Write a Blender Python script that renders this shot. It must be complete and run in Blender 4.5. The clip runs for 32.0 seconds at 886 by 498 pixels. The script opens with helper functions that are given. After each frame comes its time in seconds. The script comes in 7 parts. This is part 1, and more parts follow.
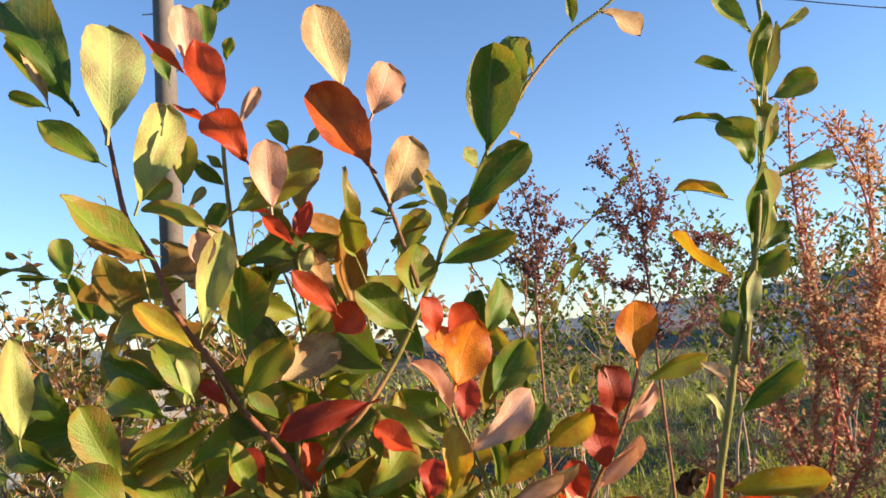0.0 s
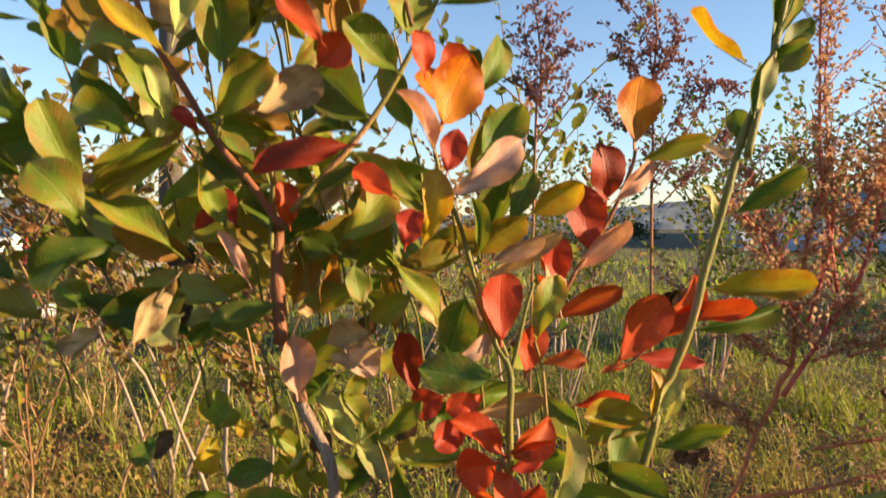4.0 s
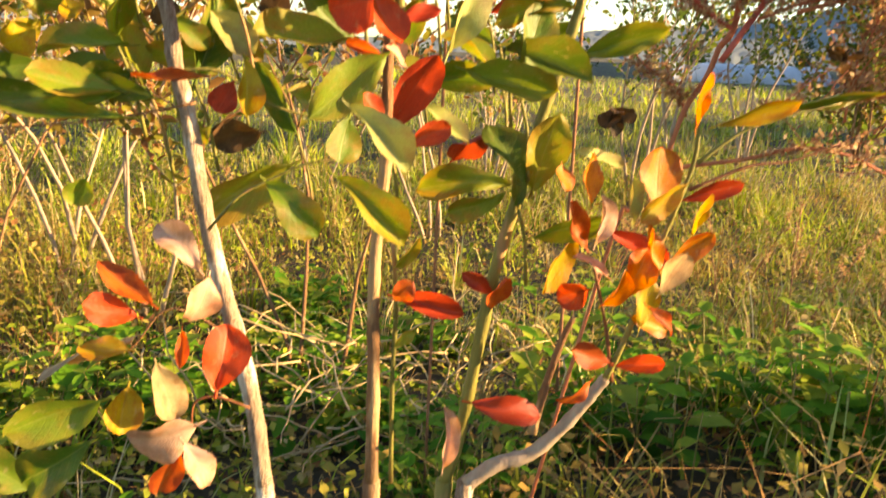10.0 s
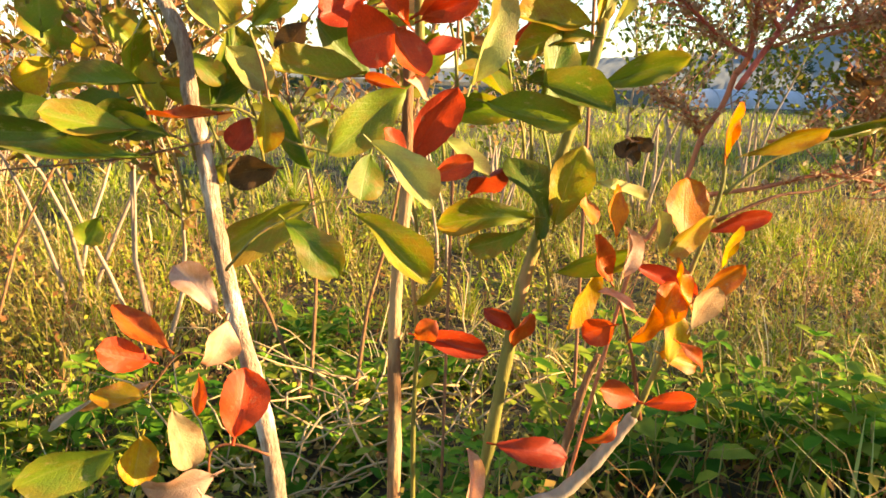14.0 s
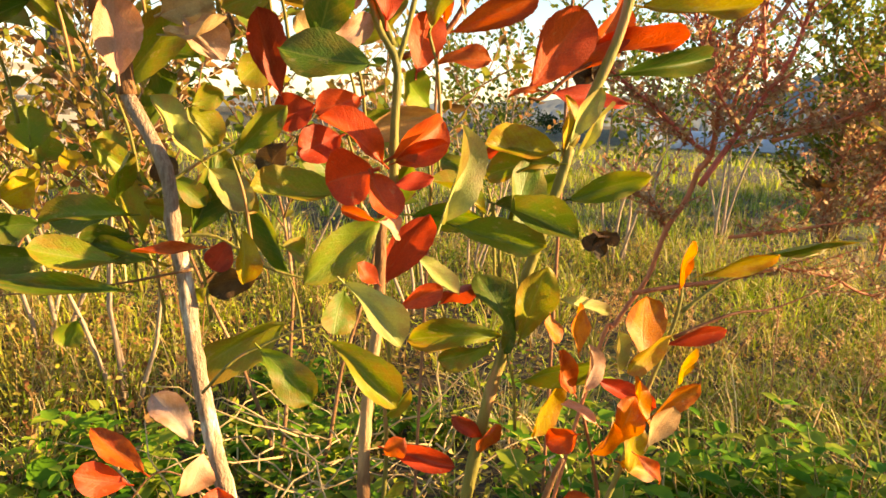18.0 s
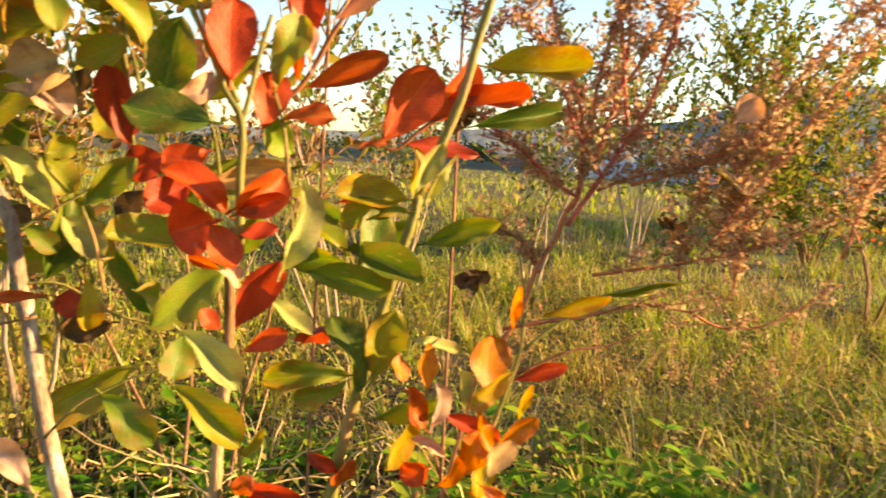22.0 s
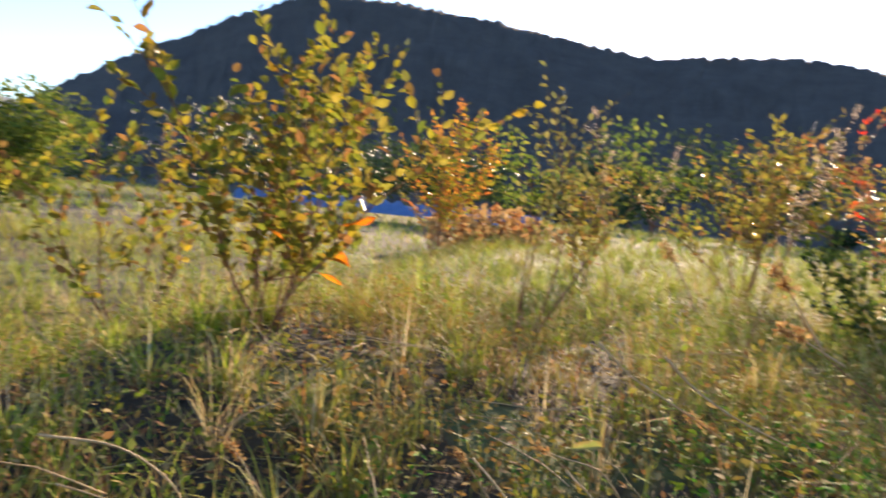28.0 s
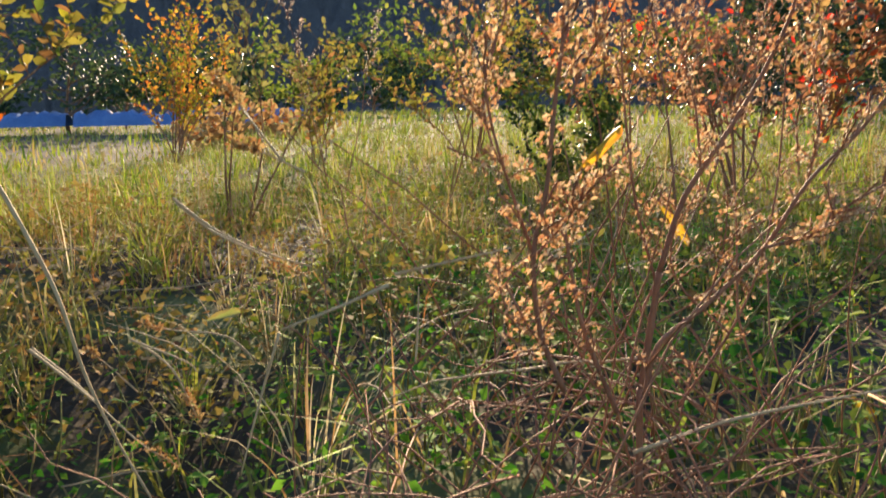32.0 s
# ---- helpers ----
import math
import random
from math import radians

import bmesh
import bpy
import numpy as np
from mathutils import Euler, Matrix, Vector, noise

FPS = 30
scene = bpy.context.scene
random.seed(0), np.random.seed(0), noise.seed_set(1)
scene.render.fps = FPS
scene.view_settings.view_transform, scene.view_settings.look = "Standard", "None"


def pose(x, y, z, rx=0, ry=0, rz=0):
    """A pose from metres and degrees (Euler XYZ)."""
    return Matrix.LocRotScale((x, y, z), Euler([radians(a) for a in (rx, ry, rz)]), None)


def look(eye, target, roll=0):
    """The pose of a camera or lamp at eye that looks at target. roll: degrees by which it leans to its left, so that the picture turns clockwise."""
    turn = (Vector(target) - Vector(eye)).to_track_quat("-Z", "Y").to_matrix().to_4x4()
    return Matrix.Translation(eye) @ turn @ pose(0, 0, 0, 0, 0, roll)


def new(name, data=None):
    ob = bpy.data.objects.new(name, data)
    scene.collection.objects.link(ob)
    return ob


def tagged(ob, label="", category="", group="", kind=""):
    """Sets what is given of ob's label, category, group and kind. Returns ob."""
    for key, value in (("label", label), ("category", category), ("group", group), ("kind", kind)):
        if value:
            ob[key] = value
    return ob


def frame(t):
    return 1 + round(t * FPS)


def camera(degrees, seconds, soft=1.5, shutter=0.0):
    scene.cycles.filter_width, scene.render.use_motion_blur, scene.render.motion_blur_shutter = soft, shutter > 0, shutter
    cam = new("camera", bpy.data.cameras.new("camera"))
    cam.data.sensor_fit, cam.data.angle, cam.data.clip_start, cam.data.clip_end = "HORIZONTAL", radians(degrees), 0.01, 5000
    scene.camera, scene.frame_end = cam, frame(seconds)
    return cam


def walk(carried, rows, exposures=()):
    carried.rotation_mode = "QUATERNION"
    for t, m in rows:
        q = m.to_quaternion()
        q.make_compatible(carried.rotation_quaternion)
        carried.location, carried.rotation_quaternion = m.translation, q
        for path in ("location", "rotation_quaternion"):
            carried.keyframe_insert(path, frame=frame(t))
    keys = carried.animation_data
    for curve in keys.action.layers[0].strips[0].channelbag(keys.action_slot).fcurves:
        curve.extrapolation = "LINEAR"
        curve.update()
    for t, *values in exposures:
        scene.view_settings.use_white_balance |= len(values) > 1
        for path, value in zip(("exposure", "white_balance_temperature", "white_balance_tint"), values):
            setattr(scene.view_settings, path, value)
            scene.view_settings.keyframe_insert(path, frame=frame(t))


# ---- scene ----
cam = camera(60.20, 32.0, 1.6, 0.6)
PATH = [
    (0.0, (0.024, -0.007, 0.922), (0.074, 1.978, 1.163), -4.5),
    (0.5, (0.029, -0.005, 0.919), (0.072, 1.981, 1.151), -5.0),
    (1.0, (0.032, -0.003, 0.921), (0.088, 1.983, 1.146), -4.7),
    (1.5, (0.028, -0.006, 0.919), (0.085, 1.981, 1.142), -3.7),
    (2.0, (0.025, -0.000, 0.904), (0.081, 1.991, 1.085), -2.8),
    (2.5, (0.025, 0.008, 0.882), (0.059, 2.005, 0.994), -2.1),
    (3.0, (0.023, 0.009, 0.868), (0.046, 2.008, 0.923), -1.4),
    (3.5, (0.022, 0.013, 0.853), (0.040, 2.013, 0.855), -0.5),
    (4.0, (0.028, 0.024, 0.843), (0.074, 2.022, 0.777), 0.6),
    (4.5, (0.027, 0.037, 0.811), (0.094, 2.031, 0.669), 1.7),
    (6.5, (0.049, 0.074, 0.739), (0.226, 2.045, 0.449), 3.0),
    (7.0, (0.043, 0.074, 0.736), (0.199, 2.048, 0.455), 2.3),
    (7.5, (0.053, 0.080, 0.734), (0.205, 2.050, 0.427), 2.5),
    (8.0, (0.050, 0.082, 0.734), (0.225, 2.053, 0.445), 3.0),
    (8.5, (0.060, 0.092, 0.727), (0.258, 2.055, 0.398), 3.1),
    (9.0, (0.062, 0.094, 0.717), (0.345, 2.040, 0.351), 4.4),
    (9.5, (0.067, 0.095, 0.697), (0.332, 2.030, 0.269), 3.3),
    (10.0, (0.061, 0.101, 0.676), (0.296, 2.022, 0.168), 2.6),
    (10.5, (0.056, 0.108, 0.662), (0.257, 2.014, 0.093), 2.1),
    (11.0, (0.052, 0.109, 0.663), (0.256, 2.025, 0.125), 2.4),
    (11.5, (0.050, 0.108, 0.668), (0.245, 2.040, 0.188), 2.1),
    (12.0, (0.052, 0.111, 0.668), (0.248, 2.046, 0.202), 1.9),
    (12.5, (0.050, 0.110, 0.672), (0.247, 2.053, 0.241), 2.2),
    (13.0, (0.051, 0.112, 0.669), (0.263, 2.047, 0.212), 1.8),
    (13.5, (0.053, 0.113, 0.674), (0.268, 2.050, 0.229), 1.7),
    (14.0, (0.053, 0.115, 0.677), (0.275, 2.054, 0.241), 1.7),
    (14.5, (0.056, 0.114, 0.684), (0.277, 2.061, 0.283), 1.4),
    (16.5, (0.057, 0.105, 0.718), (0.320, 2.053, 0.351), 2.9),
    (17.0, (0.054, 0.105, 0.722), (0.317, 2.055, 0.362), 3.1),
    (17.5, (0.053, 0.105, 0.726), (0.329, 2.055, 0.380), 3.2),
    (18.0, (0.054, 0.105, 0.727), (0.332, 2.055, 0.381), 3.0),
    (18.5, (0.052, 0.105, 0.727), (0.327, 2.057, 0.387), 3.1),
    (19.0, (0.050, 0.106, 0.726), (0.327, 2.054, 0.368), 3.2),
    (19.5, (0.053, 0.103, 0.728), (0.326, 2.060, 0.415), 2.5),
    (20.0, (0.052, 0.105, 0.727), (0.304, 2.064, 0.416), 2.5),
    (20.5, (0.058, 0.101, 0.730), (0.320, 2.061, 0.430), 2.3),
    (21.0, (0.066, 0.091, 0.737), (0.381, 2.048, 0.474), 3.2),
    (21.5, (0.072, 0.088, 0.739), (0.452, 2.032, 0.456), 4.1),
    (22.0, (0.095, 0.073, 0.744), (0.555, 2.001, 0.479), 3.7),
    (22.5, (0.115, 0.056, 0.745), (0.661, 1.961, 0.475), 3.2),
    (23.0, (0.136, 0.039, 0.753), (0.789, 1.909, 0.479), 3.3),
    (23.5, (0.177, -0.007, 0.760), (0.946, 1.821, 0.502), 3.1),
    (24.0, (0.241, -0.068, 0.787), (1.157, 1.694, 0.545), 3.3),
    (24.5, (0.277, -0.118, 0.796), (1.492, 1.455, 0.578), 3.3),
    (26.5, (0.474, -0.193, 0.763), (2.153, 0.863, 0.506), 3.2),
    (27.0, (0.453, -0.179, 0.765), (2.210, 0.747, 0.535), 3.0),
    (27.5, (0.435, -0.140, 0.770), (2.338, 0.444, 0.570), 3.7),
    (28.0, (0.406, -0.082, 0.772), (2.379, 0.221, 0.657), 5.8),
    (28.5, (0.412, -0.075, 0.780), (2.399, -0.012, 0.567), 3.9),
    (29.0, (0.400, -0.132, 0.785), (2.392, -0.037, 0.629), 2.6),
    (29.5, (0.390, -0.199, 0.781), (2.374, -0.022, 0.593), 0.9),
    (30.0, (0.375, -0.251, 0.779), (2.362, -0.233, 0.557), 1.7),
    (30.5, (0.409, -0.281, 0.765), (2.389, -0.452, 0.544), 0.1),
    (31.0, (0.438, -0.309, 0.758), (2.407, -0.629, 0.607), 0.9),
    (31.5, (0.446, -0.317, 0.741), (2.408, -0.601, 0.478), -0.6),
    (32.0, (0.454, -0.318, 0.729), (2.401, -0.581, 0.357), -1.1),
]
walk(cam, [(t, look(eye, target, roll)) for t, eye, target, roll in PATH],
     [(0, 1.47, 5850, 15), (2, 1.40, 6150, 17), (3, 1.42, 6250, 17), (4.5, 1.57, 7300, 15), (6.5, 2.07, 9100, 14), (9, 2.07, 9000, 14), (10.5, 2.32, 8000, 13), (14, 2.32, 8000, 13), (17, 2.12, 8600, 14), (20, 2.12, 9100, 14), (22, 2.10, 9100, 14), (24.5, 1.92, 9000, 15),
      (27, 1.92, 6500, 20), (29.5, 1.67, 6000, 20), (31, 1.22, 6500, 16), (32, 1.77, 6100, 16)])

# ---------------------------------------------------------------- light
SUN_AZ, SUN_EL = 98.0, 13.8          # degrees clockwise from +y, and above the horizon
world = bpy.data.worlds.new("autumn_sky")
scene.world = world
world.use_nodes = True
wn = world.node_tree
wn.nodes.clear()
sky = wn.nodes.new("ShaderNodeTexSky")
sky.sky_type = "NISHITA"
sky.sun_disc = False
sky.sun_elevation = radians(SUN_EL)
sky.sun_rotation = radians(SUN_AZ)
sky.air_density, sky.dust_density, sky.ozone_density = 1.0, 0.2, 3.0
bg = wn.nodes.new("ShaderNodeBackground")
bg.inputs["Strength"].default_value = 0.09
wo = wn.nodes.new("ShaderNodeOutputWorld")
wn.links.new(sky.outputs[0], bg.inputs[0])
wn.links.new(bg.outputs[0], wo.inputs[0])

sun_data = bpy.data.lights.new("sun", "SUN")
sun_data.energy, sun_data.angle, sun_data.color = 5.0, radians(0.6), (1.0, 0.76, 0.45)
sun = new("sun", sun_data)
sa, se = radians(SUN_AZ), radians(SUN_EL)
SUN_WAY = Vector((math.sin(sa) * math.cos(se), math.cos(sa) * math.cos(se), math.sin(se)))
sun.matrix_world = look(SUN_WAY * 40, (0, 0, 0))

# ---------------------------------------------------------------- materials
def material(name):
    m = bpy.data.materials.new(name)
    m.use_nodes = True
    nt = m.node_tree
    nt.nodes.clear()
    out = nt.nodes.new("ShaderNodeOutputMaterial")
    return m, nt, out


def node(nt, kind, **inputs):
    n = nt.nodes.new("ShaderNode" + kind)
    for key, value in inputs.items():
        n.inputs[key.replace("_", " ")].default_value = value
    return n


def ramp(nt, fac, stops):
    n = nt.nodes.new("ShaderNodeValToRGB")
    el = n.color_ramp.elements
    while len(el) < len(stops):
        el.new(0.5)
    for e, (p, c) in zip(el, stops):
        e.position, e.color = p, (*c, 1)
    nt.links.new(fac, n.inputs[0])
    return n.outputs[0]


def mixed(nt, fac, a, b, blend="MIX"):
    n = nt.nodes.new("ShaderNodeMix")
    n.data_type, n.blend_type = "RGBA", blend
    for value, slot in ((fac, 0), (a, 6), (b, 7)):
        if isinstance(value, (int, float)):
            n.inputs[slot].default_value = value
        elif isinstance(value, tuple):
            n.inputs[slot].default_value = (*value, 1)
        else:
            nt.links.new(value, n.inputs[slot])
    return n.outputs[2]


def sums(nt, op, a, b=0.0):
    n = nt.nodes.new("ShaderNodeMath")
    n.operation = op
    for value, slot in ((a, 0), (b, 1)):
        if isinstance(value, (int, float)):
            n.inputs[slot].default_value = value
        else:
            nt.links.new(value, n.inputs[slot])
    return n.outputs[0]


def chance(nt, island):
    if island:
        return nt.nodes.new("ShaderNodeNewGeometry").outputs["Random Per Island"]
    return nt.nodes.new("ShaderNodeObjectInfo").outputs["Random"]


def leaf_material(name, tones, blotch, vein, island=False, thin=0.48, rough=0.45, blotched=0.7, veined=0.28, eaten=0.45):
    """Thin leaf: tones picked leaf by leaf, blotches, lighter midrib and side veins, light through the blade."""
    m, nt, out = material(name)
    rnd = chance(nt, island)
    steps = [((i + 0.5) / len(tones), c) for i, c in enumerate(tones)]
    base = ramp(nt, rnd, steps)
    co = nt.nodes.new("ShaderNodeTexCoord")
    shift = nt.nodes.new("ShaderNodeVectorMath")
    shift.operation = "ADD"
    nt.links.new(co.outputs["Object"], shift.inputs[0])
    nt.links.new(rnd, shift.inputs[1])
    spots = node(nt, "TexNoise", Scale=3.2 if not island else 40.0, Detail=5.0, Roughness=0.62)
    nt.links.new(shift.outputs[0], spots.inputs["Vector"])
    uv = nt.nodes.new("ShaderNodeUVMap")
    sep = nt.nodes.new("ShaderNodeSeparateXYZ")
    nt.links.new(uv.outputs[0], sep.inputs[0])
    across = sums(nt, "ABSOLUTE", sums(nt, "SUBTRACT", sep.outputs[0], 0.5))
    rim = sums(nt, "ADD", sums(nt, "MULTIPLY", across, 0.32), sums(nt, "MULTIPLY", sep.outputs[1], 0.14))
    patch = ramp(nt, sums(nt, "ADD", spots.outputs[0], rim), [(0.60, (0, 0, 0)), (0.80, (1, 1, 1))])
    colour = mixed(nt, sums(nt, "MULTIPLY", patch, blotched), base, blotch)
    gnawed = node(nt, "TexNoise", Scale=4.6 if not island else 60.0, Detail=6.0, Roughness=0.75)
    nt.links.new(shift.outputs[0], gnawed.inputs["Vector"])
    colour = mixed(nt, sums(nt, "MULTIPLY", ramp(nt, gnawed.outputs[0], [(0.60, (0, 0, 0)), (0.66, (1, 1, 1))]), eaten), colour, (0.62, 0.46, 0.26))
    ageing = node(nt, "TexNoise", Scale=1.3 if not island else 14.0, Detail=2.0)
    nt.links.new(shift.outputs[0], ageing.inputs["Vector"])
    colour = mixed(nt, 1.0, colour, ramp(nt, ageing.outputs[0], [(0.3, (0.62, 0.70, 0.7)), (0.7, (1.1, 1.04, 1.0))]), "MULTIPLY")
    rib = ramp(nt, across, [(0.012, (1, 1, 1)), (0.035, (0, 0, 0))])
    lines = sums(nt, "FRACT", sums(nt, "SUBTRACT", sums(nt, "MULTIPLY", sep.outputs[1], 8.0), sums(nt, "MULTIPLY", across, 5.0)))
    side = ramp(nt, sums(nt, "ABSOLUTE", sums(nt, "SUBTRACT", lines, 0.5)), [(0.03, (1, 1, 1)), (0.13, (0, 0, 0))])
    veins = sums(nt, "MAXIMUM", rib, sums(nt, "MULTIPLY", side, 0.35))
    colour = mixed(nt, sums(nt, "MULTIPLY", veins, veined), colour, vein)
    fine = node(nt, "TexNoise", Scale=38.0 if not island else 300.0, Detail=3.0)
    nt.links.new(shift.outputs[0], fine.inputs["Vector"])
    colour = mixed(nt, 0.35, colour, ramp(nt, fine.outputs[0], [(0.3, (0.45, 0.45, 0.45)), (0.7, (1, 1, 1))]), "MULTIPLY")
    height = sums(nt, "ADD", sums(nt, "MULTIPLY", veins, -0.5), sums(nt, "MULTIPLY", fine.outputs[0], 0.7))
    bump = node(nt, "Bump", Strength=0.17, Distance=0.012 if not island else 0.002)
    nt.links.new(height, bump.inputs["Height"])
    p = node(nt, "BsdfPrincipled", Roughness=rough)
    p.inputs["Specular IOR Level"].default_value = 0.4
    nt.links.new(colour, p.inputs["Base Color"])
    nt.links.new(bump.outputs[0], p.inputs["Normal"])
    tr = nt.nodes.new("ShaderNodeBsdfTranslucent")
    warm = mixed(nt, 1.0, colour, (1.0, 0.9, 0.45), "MULTIPLY")
    nt.links.new(warm, tr.inputs[0])
    nt.links.new(bump.outputs[0], tr.inputs["Normal"])
    ms = node(nt, "MixShader", Fac=thin)
    nt.links.new(p.outputs[0], ms.inputs[1])
    nt.links.new(tr.outputs[0], ms.inputs[2])
    nt.links.new(ms.outputs[0], out.inputs[0])
    return m


def rough_material(name, dark, light, scale=12.0, rough=0.8, stretch=(1, 1, 1), bump=0.3, far=0.004, wear=None, metal=0.0, vary=0.0, island=False):
    """Two tones of noise at two sizes, with relief; wear: a third tone in blotches."""
    m, nt, out = material(name)
    co = nt.nodes.new("ShaderNodeTexCoord")
    mp = nt.nodes.new("ShaderNodeMapping")
    mp.inputs["Scale"].default_value = stretch
    nt.links.new(co.outputs["Object"], mp.inputs[0])
    big = node(nt, "TexNoise", Scale=scale, Detail=4.0, Roughness=0.6)
    small = node(nt, "TexNoise", Scale=scale * 9, Detail=4.0, Roughness=0.65)
    nt.links.new(mp.outputs[0], big.inputs["Vector"])
    nt.links.new(mp.outputs[0], small.inputs["Vector"])
    colour = ramp(nt, mixed(nt, 0.45, big.outputs[0], small.outputs[0]), [(0.32, dark), (0.68, light)])
    if wear:
        colour = mixed(nt, ramp(nt, big.outputs[0], [(0.55, (0, 0, 0)), (0.62, (1, 1, 1))]), colour, wear)
    if vary:
        r = chance(nt, island)
        colour = mixed(nt, vary, colour, ramp(nt, r, [(0.0, (0.35, 0.35, 0.35)), (1.0, (1.25, 1.25, 1.25))]), "MULTIPLY")
    b = node(nt, "Bump", Strength=bump, Distance=far)
    nt.links.new(small.outputs[0], b.inputs["Height"])
    p = node(nt, "BsdfPrincipled", Roughness=rough, Metallic=metal)
    p.inputs["Specular IOR Level"].default_value = 0.3
    nt.links.new(colour, p.inputs["Base Color"])
    nt.links.new(b.outputs[0], p.inputs["Normal"])
    nt.links.new(p.outputs[0], out.inputs[0])
    return m


def blade_material(name, tones, thin=0.4, rough=0.5, patch=None):
    """Thin blades, husks and far leaves: tones piece by piece, drier in patches over the ground."""
    m, nt, out = material(name)
    base = ramp(nt, chance(nt, True), [((i + 0.5) / len(tones), c) for i, c in enumerate(tones)])
    co = nt.nodes.new("ShaderNodeTexCoord")
    n1 = node(nt, "TexNoise", Scale=1.3, Detail=3.0)
    nt.links.new(co.outputs["Object"], n1.inputs["Vector"])
    if patch:
        base = mixed(nt, ramp(nt, n1.outputs[0], [(0.5, (0, 0, 0)), (0.66, (0.7, 0.7, 0.7))]), base, patch)
    n2 = node(nt, "TexNoise", Scale=60.0, Detail=2.0)
    nt.links.new(co.outputs["Object"], n2.inputs["Vector"])
    base = mixed(nt, 0.4, base, ramp(nt, n2.outputs[0], [(0.3, (0.5, 0.5, 0.5)), (0.7, (1.1, 1.1, 1.1))]), "MULTIPLY")
    p = node(nt, "BsdfPrincipled", Roughness=rough)
    p.inputs["Specular IOR Level"].default_value = 0.14
    nt.links.new(base, p.inputs["Base Color"])
    tr = nt.nodes.new("ShaderNodeBsdfTranslucent")
    nt.links.new(base, tr.inputs[0])
    ms = node(nt, "MixShader", Fac=thin)
    nt.links.new(p.outputs[0], ms.inputs[1])
    nt.links.new(tr.outputs[0], ms.inputs[2])
    nt.links.new(ms.outputs[0], out.inputs[0])
    return m


# leaves that are seen one by one
LEAF = {
    "green": leaf_material("leaf_green", [(0.15, 0.26, 0.022), (0.22, 0.32, 0.03), (0.12, 0.22, 0.022)], (0.36, 0.27, 0.04), (0.42, 0.42, 0.11)),
    "dark": leaf_material("leaf_dark_green", [(0.10, 0.18, 0.02), (0.15, 0.22, 0.02)], (0.20, 0.17, 0.03), (0.28, 0.33, 0.10)),
    "olive": leaf_material("leaf_olive", [(0.26, 0.35, 0.03), (0.34, 0.36, 0.035), (0.19, 0.30, 0.025)], (0.46, 0.24, 0.04), (0.54, 0.46, 0.15)),
    "pale": leaf_material("leaf_pale_underside", [(0.40, 0.46, 0.11), (0.46, 0.48, 0.15)], (0.42, 0.27, 0.11), (0.55, 0.52, 0.28), thin=0.3, rough=0.6),
    "yellow": leaf_material("leaf_yellow", [(0.64, 0.44, 0.02), (0.58, 0.46, 0.03)], (0.50, 0.16, 0.02), (0.62, 0.50, 0.16)),
    "orange": leaf_material("leaf_orange", [(0.84, 0.27, 0.012), (0.86, 0.38, 0.015)], (0.55, 0.08, 0.015), (0.72, 0.42, 0.12)),
    "red": leaf_material("leaf_red", [(0.82, 0.115, 0.025), (0.78, 0.085, 0.025), (0.86, 0.18, 0.03)], (0.58, 0.06, 0.02), (0.78, 0.30, 0.15), thin=0.55, eaten=0.25, veined=0.17),
    "crimson": leaf_material("leaf_crimson", [(0.68, 0.075, 0.035), (0.58, 0.07, 0.03)], (0.38, 0.04, 0.02), (0.62, 0.18, 0.11), thin=0.54, eaten=0.2, veined=0.17),
    "salmon": leaf_material("leaf_salmon_underside", [(0.80, 0.40, 0.27), (0.82, 0.49, 0.37)], (0.62, 0.26, 0.12), (0.78, 0.52, 0.36), thin=0.32, rough=0.62),
    "tan": leaf_material("leaf_tan", [(0.66, 0.40, 0.17), (0.70, 0.48, 0.24)], (0.36, 0.16, 0.06), (0.66, 0.50, 0.30), thin=0.3, rough=0.65),
    "brown": leaf_material("leaf_brown", [(0.20, 0.10, 0.04), (0.13, 0.07, 0.03)], (0.06, 0.035, 0.02), (0.30, 0.18, 0.08), thin=0.25, rough=0.75),
}
BARK = {
    "grey": rough_material("bark_grey", (0.16, 0.085, 0.045), (0.58, 0.43, 0.31), 70, stretch=(1, 1, 0.3), wear=(0.72, 0.62, 0.50), bump=0.9),
    "brown": rough_material("bark_brown", (0.12, 0.055, 0.025), (0.32, 0.16, 0.07), 45, stretch=(1, 1, 0.25), wear=(0.42, 0.26, 0.13), bump=0.6),
    "red": rough_material("bark_red", (0.14, 0.048, 0.02), (0.30, 0.11, 0.042), 40, rough=0.55, stretch=(1, 1, 0.25)),
    "green": rough_material("bark_green", (0.13, 0.12, 0.025), (0.27, 0.23, 0.05), 40, rough=0.6, stretch=(1, 1, 0.25), wear=(0.36, 0.20, 0.08)),
    "pale": rough_material("bark_pale", (0.20, 0.13, 0.085), (0.47, 0.36, 0.26), 20, stretch=(1, 1, 0.3)),
    "straw": rough_material("straw", (0.34, 0.21, 0.09), (0.58, 0.42, 0.22), 40, rough=0.7, stretch=(1, 1, 0.3)),
    "weed": rough_material("weed_stem", (0.36, 0.085, 0.035), (0.56, 0.19, 0.085), 40, rough=0.65, stretch=(1, 1, 0.3)),
    "rose": rough_material("weed_stem_red", (0.40, 0.065, 0.045), (0.62, 0.15, 0.10), 40, rough=0.6, stretch=(1, 1, 0.3)),
    "dry": rough_material("weed_stem_dry", (0.17, 0.065, 0.032), (0.36, 0.16, 0.075), 40, rough=0.7, stretch=(1, 1, 0.3)),
}
